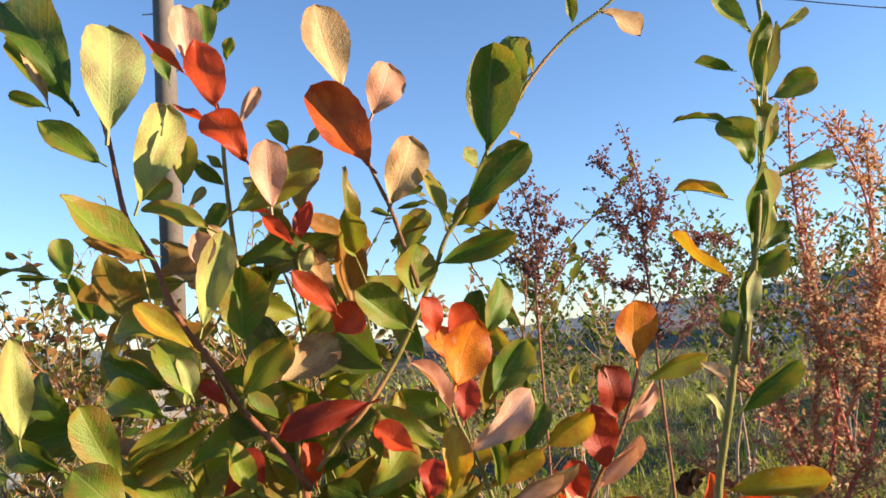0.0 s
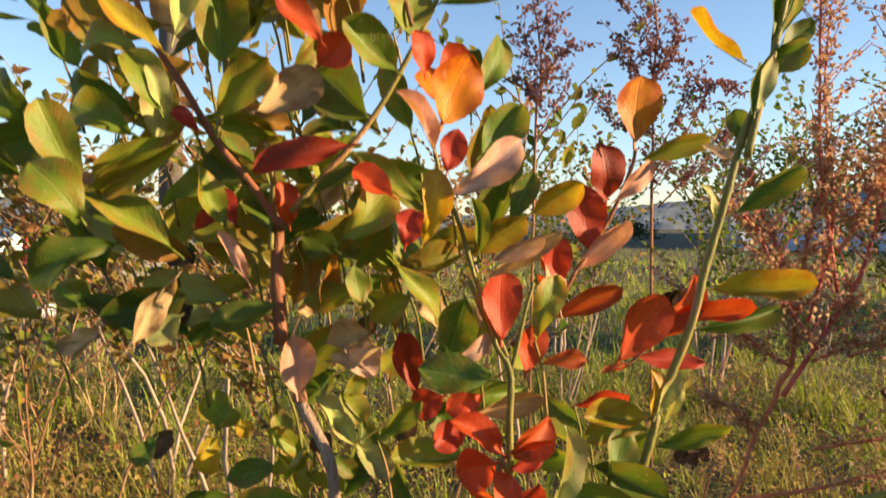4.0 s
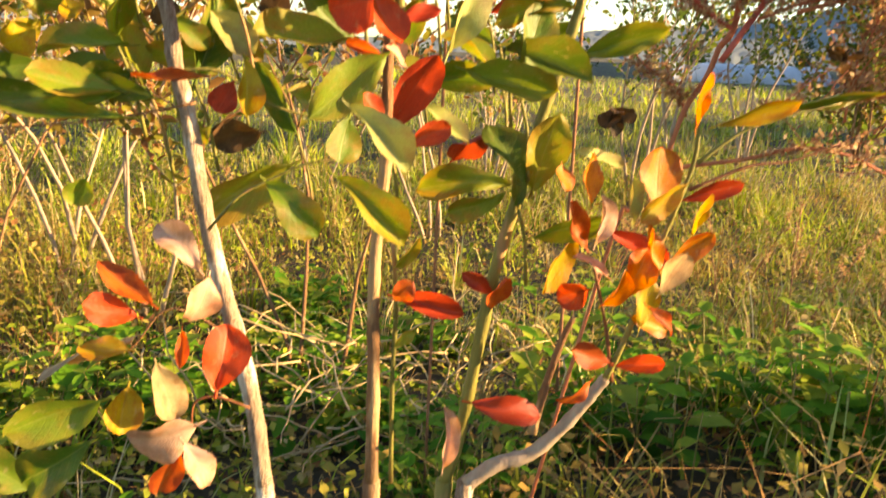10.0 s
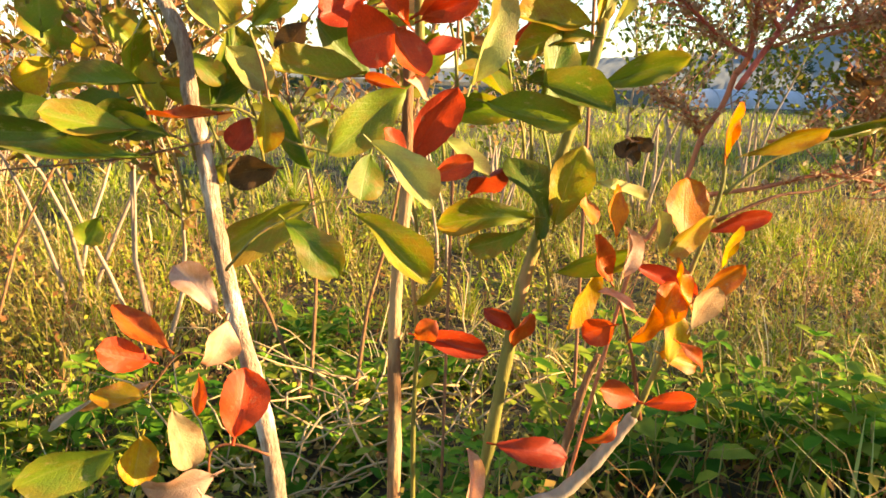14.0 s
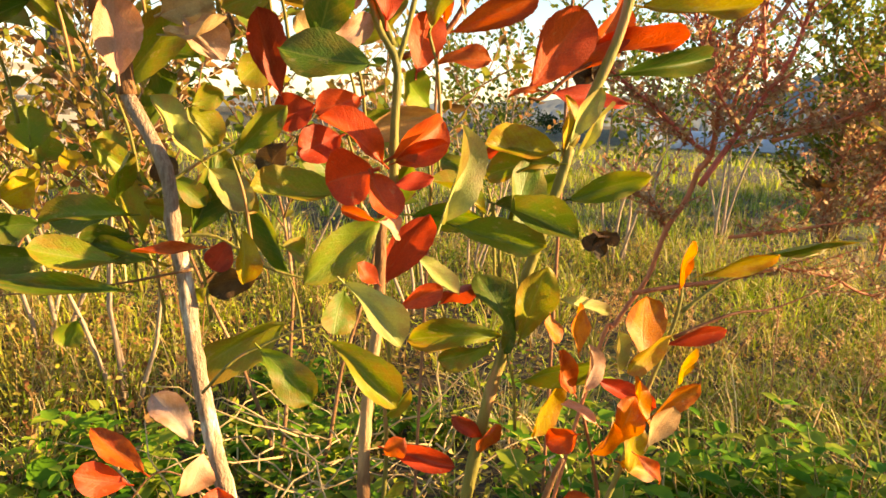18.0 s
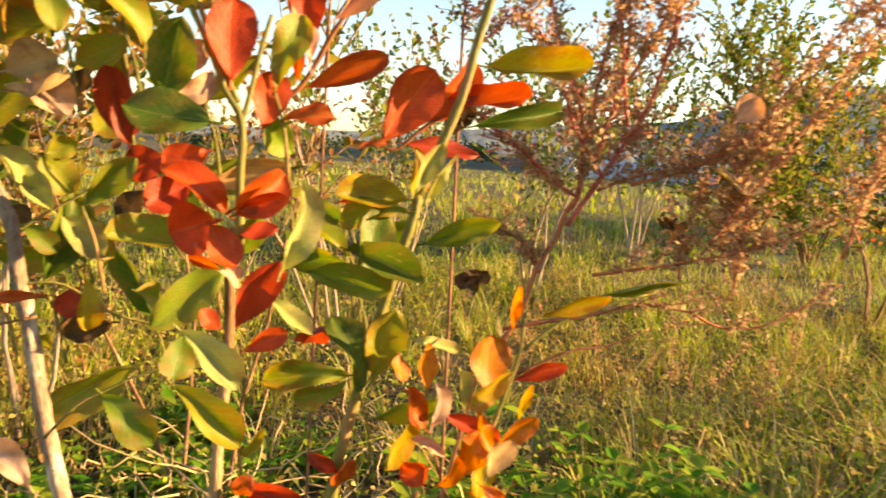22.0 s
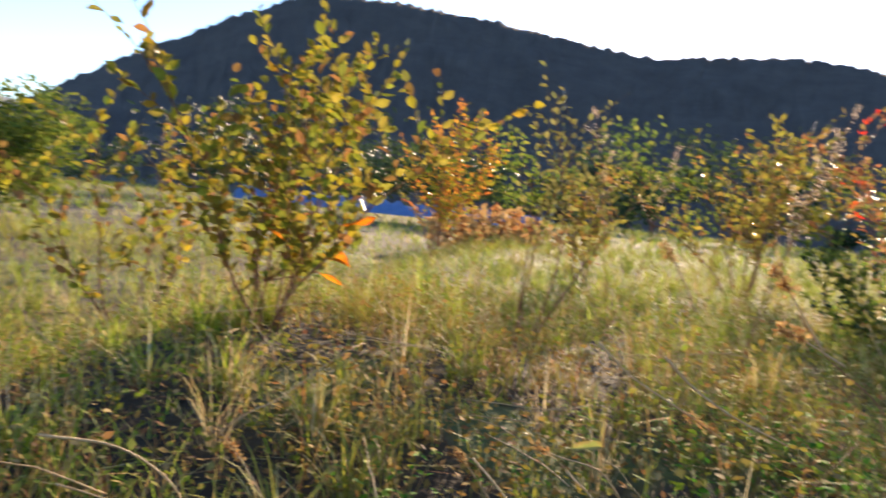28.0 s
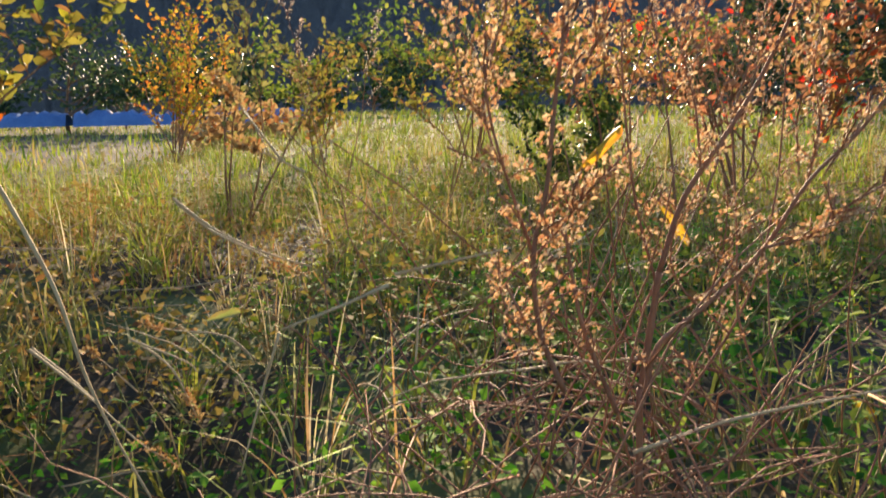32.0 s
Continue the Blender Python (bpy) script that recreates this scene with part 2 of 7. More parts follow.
STRAW = blade_material("straw_blades", [(0.66, 0.54, 0.28), (0.54, 0.40, 0.17), (0.74, 0.64, 0.40), (0.38, 0.22, 0.08)], thin=0.35, rough=0.7)
GRASS = blade_material("grass_blades", [(0.08, 0.16, 0.012), (0.30, 0.40, 0.025), (0.52, 0.57, 0.06), (0.19, 0.34, 0.017), (0.78, 0.68, 0.32), (0.38, 0.25, 0.08), (0.46, 0.54, 0.035)], thin=0.30, rough=0.7, patch=(0.38, 0.30, 0.07))
DRY = blade_material("dry_blades", [(0.52, 0.36, 0.14), (0.42, 0.23, 0.08), (0.58, 0.42, 0.18), (0.36, 0.15, 0.05)], thin=0.35, rough=0.85)
MEADOW = blade_material("meadow_herb_leaves", [(0.13, 0.20, 0.016), (0.24, 0.30, 0.026), (0.32, 0.24, 0.06), (0.18, 0.26, 0.022), (0.30, 0.15, 0.06), (0.22, 0.28, 0.024), (0.42, 0.31, 0.13)], thin=0.26, rough=0.85, patch=(0.34, 0.17, 0.05))
HERB = blade_material("herb_leaves", [(0.045, 0.16, 0.012), (0.10, 0.27, 0.018), (0.19, 0.37, 0.03), (0.07, 0.21, 0.014), (0.26, 0.36, 0.035), (0.30, 0.36, 0.04)], thin=0.42, rough=0.75)
HUSK_RED = blade_material("seed_husks_red", [(0.54, 0.32, 0.15), (0.64, 0.45, 0.24), (0.40, 0.18, 0.09), (0.70, 0.54, 0.34), (0.32, 0.14, 0.09)], thin=0.5, rough=0.7)
HUSK_PURPLE = blade_material("seed_husks_purple", [(0.28, 0.13, 0.12), (0.36, 0.18, 0.15), (0.22, 0.09, 0.08)], thin=0.3, rough=0.7)
HUSK_TAN = blade_material("seed_husks_tan", [(0.60, 0.36, 0.16), (0.46, 0.21, 0.085), (0.72, 0.57, 0.34), (0.38, 0.15, 0.06), (0.66, 0.48, 0.26)], thin=0.5, rough=0.7)
CROWN = {
    "green": blade_material("crown_green", [(0.11, 0.17, 0.025), (0.17, 0.22, 0.03), (0.26, 0.27, 0.04), (0.08, 0.13, 0.02)], thin=0.45),
    "yellow": blade_material("crown_yellow", [(0.38, 0.34, 0.02), (0.42, 0.31, 0.02), (0.22, 0.26, 0.03), (0.46, 0.38, 0.03), (0.40, 0.22, 0.02), (0.15, 0.21, 0.025), (0.28, 0.30, 0.03)], thin=0.34),
    "orange": blade_material("crown_orange", [(0.58, 0.24, 0.03), (0.62, 0.33, 0.04), (0.50, 0.16, 0.03)], thin=0.5),
    "olive": blade_material("crown_olive", [(0.23, 0.22, 0.03), (0.32, 0.25, 0.04), (0.13, 0.16, 0.025), (0.30, 0.15, 0.05)], thin=0.45, rough=0.32),
    "brown": blade_material("crown_brown", [(0.38, 0.17, 0.065), (0.28, 0.11, 0.05), (0.44, 0.26, 0.10), (0.27, 0.21, 0.05)], thin=0.45),
    "rust": blade_material("crown_rust", [(0.42, 0.17, 0.08), (0.32, 0.11, 0.05), (0.50, 0.26, 0.13), (0.26, 0.12, 0.06)], thin=0.45),
    "glint": blade_material("crown_glossy", [(0.24, 0.24, 0.06), (0.30, 0.26, 0.08), (0.18, 0.17, 0.05)], thin=0.35, rough=0.18),
    "far": blade_material("crown_far", [(0.045, 0.08, 0.03), (0.07, 0.10, 0.03), (0.035, 0.06, 0.025)]),
}
SOIL = rough_material("soil_and_thatch", (0.022, 0.016, 0.009), (0.085, 0.06, 0.03), 1.7, rough=0.95, bump=0.6, far=0.02, wear=(0.10, 0.12, 0.035))
CONCRETE = rough_material("weathered_concrete", (0.10, 0.085, 0.075), (0.18, 0.155, 0.135), 3, rough=0.85)
TIMBER = rough_material("weathered_timber", (0.36, 0.33, 0.29), (0.56, 0.52, 0.46), 6, rough=0.85, stretch=(0.2, 1, 1))
WHITE_FILM = rough_material("white_plastic_film", (0.30, 0.34, 0.40), (0.42, 0.46, 0.52), 1.2, rough=0.4)
GREY_METAL = rough_material("galvanised_metal", (0.34, 0.35, 0.37), (0.48, 0.49, 0.50), 2.5, rough=0.5, metal=0.3)
DARK_OPEN = rough_material("dark_opening", (0.03, 0.035, 0.04), (0.07, 0.075, 0.08), 1.5, rough=0.4)
RED_PAINT = rough_material("red_paint", (0.50, 0.05, 0.03), (0.66, 0.10, 0.05), 5, rough=0.5)
WHITE_PAINT = rough_material("white_paint", (0.66, 0.66, 0.64), (0.80, 0.80, 0.78), 5, rough=0.5)
BLUE_SHEET = rough_material("blue_tarpaulin", (0.07, 0.13, 0.28), (0.14, 0.23, 0.42), 2.0, rough=0.45)
WOODED = rough_material("wooded_hillside", (0.075, 0.066, 0.058), (0.13, 0.112, 0.09), 0.09, rough=0.95, bump=0.8, far=3.0)
# blue-grey tones put the air's haze into the far hill's colour
FAR_HILL = rough_material("far_hill_haze_tint", (0.13, 0.16, 0.175), (0.18, 0.205, 0.205), 0.01, rough=0.95)
WIRE = rough_material("black_wire", (0.02, 0.02, 0.02), (0.05, 0.05, 0.05), 20, rough=0.6)

# ---------------------------------------------------------------- mesh helpers
class Build:
    """Collects tubes and blades as plain lists, for one mesh."""

    def __init__(self):
        self.v, self.f = [], []

    def tube(self, pts, radii, n=6):
        pts = [Vector(p) for p in pts]
        start = len(self.v)
        side = None
        for i, p in enumerate(pts):
            way = (pts[min(i + 1, len(pts) - 1)] - pts[max(i - 1, 0)]).normalized()
            if side is None:
                side = way.orthogonal().normalized()
            side = (side - way * side.dot(way)).normalized()
            other = way.cross(side)
            r = radii[i] if not isinstance(radii, float) else radii
            for k in range(n):
                a = 2 * math.pi * k / n
                self.v.append(tuple(p + side * (math.cos(a) * r) + other * (math.sin(a) * r)))
        for i in range(len(pts) - 1):
            for k in range(n):
                a, b = start + i * n + k, start + i * n + (k + 1) % n
                self.f.append((a, b, b + n, a + n))
        self.f.append(tuple(start + (len(pts) - 1) * n + k for k in range(n)))
        self.f.append(tuple(start + k for k in reversed(range(n))))
        return self

    def box(self, lo, hi, m=None):
        s = len(self.v)
        for x in (lo[0], hi[0]):
            for y in (lo[1], hi[1]):
                for z in (lo[2], hi[2]):
                    p = Vector((x, y, z))
                    self.v.append(tuple(m @ p if m else p))
        for q in ((0, 1, 3, 2), (4, 6, 7, 5), (0, 4, 5, 1), (2, 3, 7, 6), (0, 2, 6, 4), (1, 5, 7, 3)):
            self.f.append(tuple(s + k for k in q))
        return self

    def petal(self, base, way, normal, length, width):
        """A small husk or scale of four triangles."""
        side = way.cross(normal).normalized()
        s = len(self.v)
        mid = base + way * (length * 0.5)
        up = normal * (width * 0.18)
        for p in (base, mid + side * (width / 2) + up, base + way * length - normal * (length * 0.08), mid - side * (width / 2) + up, mid - up * 0.4):
            self.v.append(tuple(p))
        self.f += [(s, s + 4, s + 1), (s + 1, s + 4, s + 2), (s + 2, s + 4, s + 3), (s + 3, s + 4, s)]

    def blade(self, base, way, normal, length, width):
        """A small oval leaf, folded along its rib and bent at the tip."""
        side = way.cross(normal).normalized()
        s = len(self.v)
        up, droop = normal * (width * 0.16), normal * (length * 0.16)
        rib = [base, base + way * (length * 0.32) - up * 0.3, base + way * (length * 0.68) - droop * 0.4, base + way * length - droop]
        self.v += [tuple(p) for p in rib]
        for k in (1, -1):
            self.v += [tuple(rib[1] + side * (k * width * 0.46) + up), tuple(rib[2] + side * (k * width * 0.42) + up)]
        self.f += [(s, s + 1, s + 4), (s + 4, s + 1, s + 2, s + 5), (s + 5, s + 2, s + 3), (s, s + 6, s + 1), (s + 6, s + 7, s + 2, s + 1), (s + 7, s + 3, s + 2)]

    def mesh(self, name, mat, smooth=True):
        me = bpy.data.meshes.new(name)
        me.from_pydata(self.v, [], self.f)
        if smooth:
            me.polygons.foreach_set("use_smooth", [True] * len(me.polygons))
        me.materials.append(mat)
        me.update()
        return me


def fast_mesh(name, v, tri, mat):
    """A mesh straight from arrays of corners and triangles."""
    me = bpy.data.meshes.new(name)
    me.vertices.add(len(v))
    me.vertices.foreach_set("co", np.asarray(v, np.float32).ravel())
    me.loops.add(len(tri) * 3)
    me.loops.foreach_set("vertex_index", np.asarray(tri, np.int32).ravel())
    me.polygons.add(len(tri))
    me.polygons.foreach_set("loop_start", np.arange(0, len(tri) * 3, 3, dtype=np.int32))
    me.polygons.foreach_set("use_smooth", np.ones(len(tri), bool))
    me.materials.append(mat)
    me.update(calc_edges=True)
    me.validate()
    return me


def part(name, data, parent, label="", m=None):
    ob = new(name, data)
    ob.parent = parent
    if m is not None:
        ob.matrix_local = m
    if label:
        ob["label"] = label
    return ob


def thing(name, label, category, place=(0, 0, 0), turn=0.0, group="", kind="", data=None):
    ob = new(name, data)
    ob.matrix_world = pose(*place, 0, 0, turn)
    return tagged(ob, label, category, group, kind)


def bent(rng, start, way, length, n, wild, lift=0.0):
    """A wandering line of n + 1 points."""
    pts, p, d = [Vector(start)], Vector(start), Vector(way).normalized()
    for i in range(n):
        d = (d + Vector((rng.uniform(-wild, wild), rng.uniform(-wild, wild), rng.uniform(-wild, wild) + lift))).normalized()
        p = p + d * (length / n)
        pts.append(p.copy())
    return pts


def along(pts, s):
    """The place and the way at a share s of a line."""
    u = max(0.0, min(0.9999, s)) * (len(pts) - 1)
    i = int(u)
    return pts[i].lerp(pts[i + 1], u - i), (pts[i + 1] - pts[i]).normalized()


# ---------------------------------------------------------------- ground and distance
def ease(u):
    u = min(1.0, max(0.0, u))
    return u * u * (3 - 2 * u)


def bank(x, y):
    """The field lies higher on the sunny side of the path: a gentle rise, steeper by the dried weed."""
    gentle = 0.29 * ease((x + 1.2) / 3.7) * ease((2.0 - y) / 1.4)
    steep = 0.36 * ease((x - 0.5) / 0.45) * ease((0.05 - y) / 0.4)
    hump = 0.11 * math.exp(-((x - 2.3) ** 2 + (y - 0.6) ** 2) / 0.8)
    return max(gentle, steep) + hump


def fall(x, y):
    """The land beyond the field lies a step lower, on the side away from the hill."""
    return -0.95 * ease((math.hypot(x, y) - 17) / 8) * ease((52 - math.degrees(math.atan2(x, y))) / 12)


def relief(x, y):
    return fall(x, y) + bank(x, y) + 0.05 * noise.noise((x * 0.7, y * 0.7, 3.0)) + 0.018 * noise.noise((x * 3.1, y * 3.1, 8.0))


ground_build = Build()
rings = [0, 0.2, 0.4, 0.6, 0.8, 1.0, 1.2, 1.4, 1.6, 1.8, 2, 2.25, 2.5, 3, 3.6, 4.3, 5.2, 6.5, 8, 10, 13, 17, 23, 32, 50, 90, 200, 600, 2500]
SPOKES = 96
for j, rr in enumerate(rings):
    for k in range(SPOKES):
        a = 2 * math.pi * k / SPOKES
        gx, gy = rr * math.cos(a), 0.5 + rr * math.sin(a)
        ground_build.v.append((gx, gy, relief(gx, gy) if rr < 40 else fall(gx, gy)))
for j in range(len(rings) - 1):
    for k in range(SPOKES):
        a, b = j * SPOKES + k, j * SPOKES + (k + 1) % SPOKES
        ground_build.f.append((a, a + SPOKES, b + SPOKES, b))
ground = new("ground", ground_build.mesh("ground", SOIL))
tagged(ground, "dark soil with thatch under meadow grass", "ground", kind="structure")


def tufts(x, y):
    """How thickly the meadow grows at a place, 0 to 1: clumps a hand wide within drifts a pace wide."""
    fine = np.sin(x * 19.0 + 2.3 * np.sin(y * 13.0)) * np.sin(y * 17.0 + 2.1 * np.sin(x * 11.0))
    mid = np.sin(x * 7.3 + 2.0 * np.sin(y * 4.1)) * np.sin(y * 6.1 + 1.7 * np.sin(x * 5.2))
    wide = np.sin(x * 2.1 + 1.5 * np.sin(y * 1.3)) * np.sin(y * 1.9 + 1.1)
    return np.clip(0.52 + 0.26 * fine + 0.30 * mid + 0.16 * wide, 0.0, 1.0)


def grass_sheet(name, n, inner, outer, height, width, mat, label, seed, clear=None, curl=0.5, power=1.0, arc=(-1.95, 2.35)):
    """Blades of five corners scattered over a ring about the path, denser towards the middle; bare close round the eye."""
    rng = np.random.default_rng(seed)
    r = inner + (outer - inner) * rng.random(n) ** power
    a = rng.uniform(*arc, n)
    x, y = 0.35 + r * np.cos(a), 0.1 + r * np.sin(a)
    keep = (np.hypot(x - 0.15, y + 0.1) > 0.30)
    if clear is not None:
        keep &= clear(x, y, rng)
    keep &= rng.random(len(x)) < 0.03 + 1.25 * tufts(x, y) ** 1.5
    x, y, r = x[keep], y[keep], r[keep]
    n = len(x)
    clump = tufts(x, y)
    h = height * rng.uniform(0.35, 1.35, n) * np.clip(0.3 + 1.25 * clump ** 1.5, 0.25, 1.6)
    yaw = rng.uniform(0, 2 * np.pi, n)
    lean = rng.uniform(0.15, curl + 0.6, n) * h
    dx, dy = np.cos(yaw), np.sin(yaw)
    wx, wy = -dy, dx
    w = width * rng.uniform(0.6, 1.4, n)
    z0 = np.array([relief(p, q) if k < 40 else fall(p, q) for p, q, k in zip(x, y, r)]) - 0.01
    v = np.zeros((n, 5, 3))
    for i, (up, out, wide) in enumerate(((0, 0, 1), (0, 0, -1), (0.6, 0.35, 0.75), (0.6, 0.35, -0.75), (1, 1, 0))):
        v[:, i, 0] = x + dx * lean * out + wx * w * wide / 2
        v[:, i, 1] = y + dy * lean * out + wy * w * wide / 2
        v[:, i, 2] = z0 + h * (up - 0.18 * (out == 1) * (lean / h))
    t = np.array([[0, 1, 3], [0, 3, 2], [2, 3, 4]])
    tri = (np.arange(n)[:, None, None] * 5 + t[None]).reshape(-1, 3)
    ob = new(name, fast_mesh(name, v.reshape(-1, 3), tri, mat))
    return tagged(ob, label, "grass", kind="stuff")


def scatter(name, n, inner, outer, low, high, size, mat, label, category, seed, flat=0.5, power=0.8, where=None):
    """Loose small leaves, each of four corners, over the ground and among the blades."""
    rng = np.random.default_rng(seed)
    r = inner + (outer - inner) * rng.random(n) ** power
    a = rng.uniform(-1.95, 2.35, n)
    x, y = 0.35 + r * np.cos(a), 0.1 + r * np.sin(a)
    keep = np.hypot(x - 0.2, y + 0.1) > 0.45
    if where is not None:
        keep &= where(x, y)
    keep &= rng.random(len(x)) < 0.42 + 1.0 * tufts(x, y) ** 1.6
    x, y = x[keep], y[keep]
    n = len(x)
    z = np.array([relief(p, q) for p, q in zip(x, y)]) + low + (high - low) * rng.random(n) ** 1.4 * (0.25 + 0.95 * tufts(x, y))
    d = rng.normal(size=(n, 3)) * (1, 1, flat)
    d /= np.linalg.norm(d, axis=1)[:, None]
    up = rng.normal(size=(n, 3)) * 0.5 + (0.25, 0, 1)
    s = np.cross(d, up)
    s /= np.linalg.norm(s, axis=1)[:, None]
    k = size * rng.uniform(0.5, 1.4, n)[:, None]
    c = np.stack([x, y, z], 1)
    v = np.stack([c, c + d * k * 0.5 + s * k * 0.3, c + d * k - np.array((0, 0, 0.12)) * k, c + d * k * 0.5 - s * k * 0.3], 1)
    t = np.array([[0, 1, 2], [0, 2, 3]])
    tri = (np.arange(n)[:, None, None] * 4 + t[None]).reshape(-1, 3)
    return tagged(new(name, fast_mesh(name, v.reshape(-1, 3), tri, mat)), label, category, kind="stuff")


def no_lawn(x, y, rng):
    """Thin the blades where broad-leaved herbs have taken over."""
    a = (x > -0.3) & (x < 0.75) & (y > 0.60) & (y < 1.6)
    b = (x > 0.85) & (x < 1.9) & (y > -1.3) & (y < 0.15)
    return ~((a | b) & (rng.random(len(x)) < 0.80))


grass_sheet("near_grass", 60000, 0.3, 3.6, 0.115, 0.0042, GRASS, "green and yellowing meadow grass round the bushes", 3, no_lawn, 0.9, 0.8)
grass_sheet("dry_grass", 36000, 0.3, 4.2, 0.15, 0.0027, DRY, "dry straw-coloured grass among the green", 4, no_lawn, 1.2, 0.8)
grass_sheet("middle_grass", 120000, 2.8, 11.0, 0.15, 0.006, GRASS, "yellow-green meadow grass further off", 5, no_lawn, 0.8, 0.9)
grass_sheet("far_grass", 140000, 10.0, 60.0, 0.20, 0.028, GRASS, "distant meadow grass reaching to the field's edge", 6, None, 0.8, 0.8)
grass_sheet("trodden_grass", 40000, 0.5, 9.0, 0.11, 0.007, GRASS, "short trodden grass on the open side of the path", 15, None, 1.0, 0.75, (2.35, 4.34))
def tussocks(name, n, inner, outer, blades, length, width, mat, label, seed):
    """Tufts of long arching blades, each of four joints, leaning out from their feet."""
    rng = np.random.default_rng(seed)
    r = inner + (outer - inner) * rng.random(n) ** 0.85
    a = rng.uniform(-1.95, 2.35, n)
    x, y = 0.35 + r * np.cos(a), 0.1 + r * np.sin(a)
    keep = (np.hypot(x - 0.2, y + 0.1) > 0.75) & no_lawn(x, y, rng)
    keep &= rng.random(n) < 0.15 + 1.3 * tufts(x * 0.6, y * 0.6) ** 2
    x, y = x[keep], y[keep]
    z = np.array([relief(p, q) for p, q in zip(x, y)]) - 0.01
    m = len(x) * blades
    big = np.repeat(rng.uniform(0.55, 1.25, len(x)), blades)
    yaw = rng.uniform(0, 2 * np.pi, m)
    dx, dy = np.cos(yaw), np.sin(yaw)
    foot = np.stack([np.repeat(x, blades), np.repeat(y, blades), np.repeat(z, blades)], 1) + np.stack([dx, dy, dx * 0], 1) * (rng.random(m) * 0.035)[:, None]
    h = length * big * rng.uniform(0.4, 1.15, m)
    start, sweep = rng.uniform(0.05, 0.55, m), rng.uniform(0.5, 2.0, m)
    w = width * rng.uniform(0.6, 1.3, m)
    v = np.zeros((m, 9, 3))
    p = foot.copy()
    for k in range(5):
        half = w * (0.5, 0.5, 0.42, 0.28, 0.0)[k]
        if k < 4:
            v[:, 2 * k] = p + np.stack([-dy * half, dx * half, dx * 0], 1)
            v[:, 2 * k + 1] = p - np.stack([-dy * half, dx * half, dx * 0], 1)
        else:
            v[:, 8] = p
        bow = start + sweep * (k / 4) ** 1.4
        p = p + np.stack([dx * np.sin(bow), dy * np.sin(bow), np.cos(bow)], 1) * (h / 4)[:, None]
    v[:, :, 2] = np.maximum(v[:, :, 2], foot[:, None, 2])
    t = np.array([[0, 1, 3], [0, 3, 2], [2, 3, 5], [2, 5, 4], [4, 5, 7], [4, 7, 6], [6, 7, 8]])
    tri = (np.arange(m)[:, None, None] * 9 + t[None]).reshape(-1, 3)
    return tagged(new(name, fast_mesh(name, v.reshape(-1, 3), tri, mat)), label, "grass", kind="stuff")


tussocks("grass_tussocks", 800, 0.8, 4.6, 40, 0.16, 0.0042, GRASS, "tufts of arching green and yellow grass", 61)
tussocks("dry_tussocks", 620, 0.8, 5.0, 20, 0.21, 0.0023, STRAW, "tufts of long dry arching grass", 62)
tussocks("far_tussocks", 900, 4.2, 12.0, 30, 0.24, 0.008, GRASS, "tufts of meadow grass further off", 63)
scatter("meadow_herbs", 150000, 0.4, 4.5, 0.01, 0.16, 0.017, MEADOW, "small-leaved green and yellowing meadow herbs", "herbs", 7, where=lambda x, y: ((x < 0.35) | (x > 0.9) | (y < 0.8) | (y > 1.2)) & ((x < 0.5) | (x > 1.45) | (y > 0.1)))
scatter("shade_herbs", 85000, 0.4, 3.2, 0.01, 0.10, 0.013, HERB, "small fresh green herbs round the dried weed", "herbs", 18, where=lambda x, y: (x > 0.5) & (x < 2.2) & (y < 0.15) & ((x < 1.55) | (y < -0.4)))
scatter("far_herbs", 80000, 3.5, 12.0, 0.02, 0.22, 0.022, MEADOW, "mixed green and brown herbs across the meadow", "herbs", 17)
scatter("leaf_litter", 26000, 0.3, 3.5, 0.0, 0.02, 0.020, CROWN["brown"], "fallen brown leaves and straw on the soil", "leaf litter", 8, 0.15, where=lambda x, y: (x < 0.6) | (y > 0.3) | (x > 1.7))

# ---------------------------------------------------------------- hills
def hill(name, ridge, near, far, mat, label, bumps, seed):
    """A slope from its foot to a wooded ridge; ridge: bearing and height in degrees seen from the bushes."""
    b = Build()
    rng = random.Random(seed)
    lo, hi = ridge[0][0], ridge[-1][0]
    n = int((hi - lo) / 0.3)
    rows = [(near + (far - near) * k / 16, (k / 16) ** 1.15) for k in range(17)] + [(far * 1.25, 0.5)]
    for i in range(n + 1):
        a = lo + (hi - lo) * i / n
        k = max(j for j in range(len(ridge) - 1) if ridge[j][0] <= a + 1e-6)
        (a0, e0), (a1, e1) = ridge[k], ridge[k + 1]
        e = e0 + (e1 - e0) * (a - a0) / (a1 - a0)
        for d, share in rows:
            z = far * math.tan(radians(e)) * share + (rng.uniform(-bumps, bumps) + 2.5 * bumps * noise.noise((d * 0.02, a * 0.25, seed)) * (share < 0.95) if share > 0 else -2.0)
            b.v.append((d * math.sin(radians(a)), d * math.cos(radians(a)), z))
    m = len(rows)
    for i in range(n):
        for j in range(m - 1):
            b.f.append((i * m + j, (i + 1) * m + j, (i + 1) * m + j + 1, i * m + j + 1))
    return tagged(new(name, b.mesh(name, mat)), label, "hill", kind="structure")


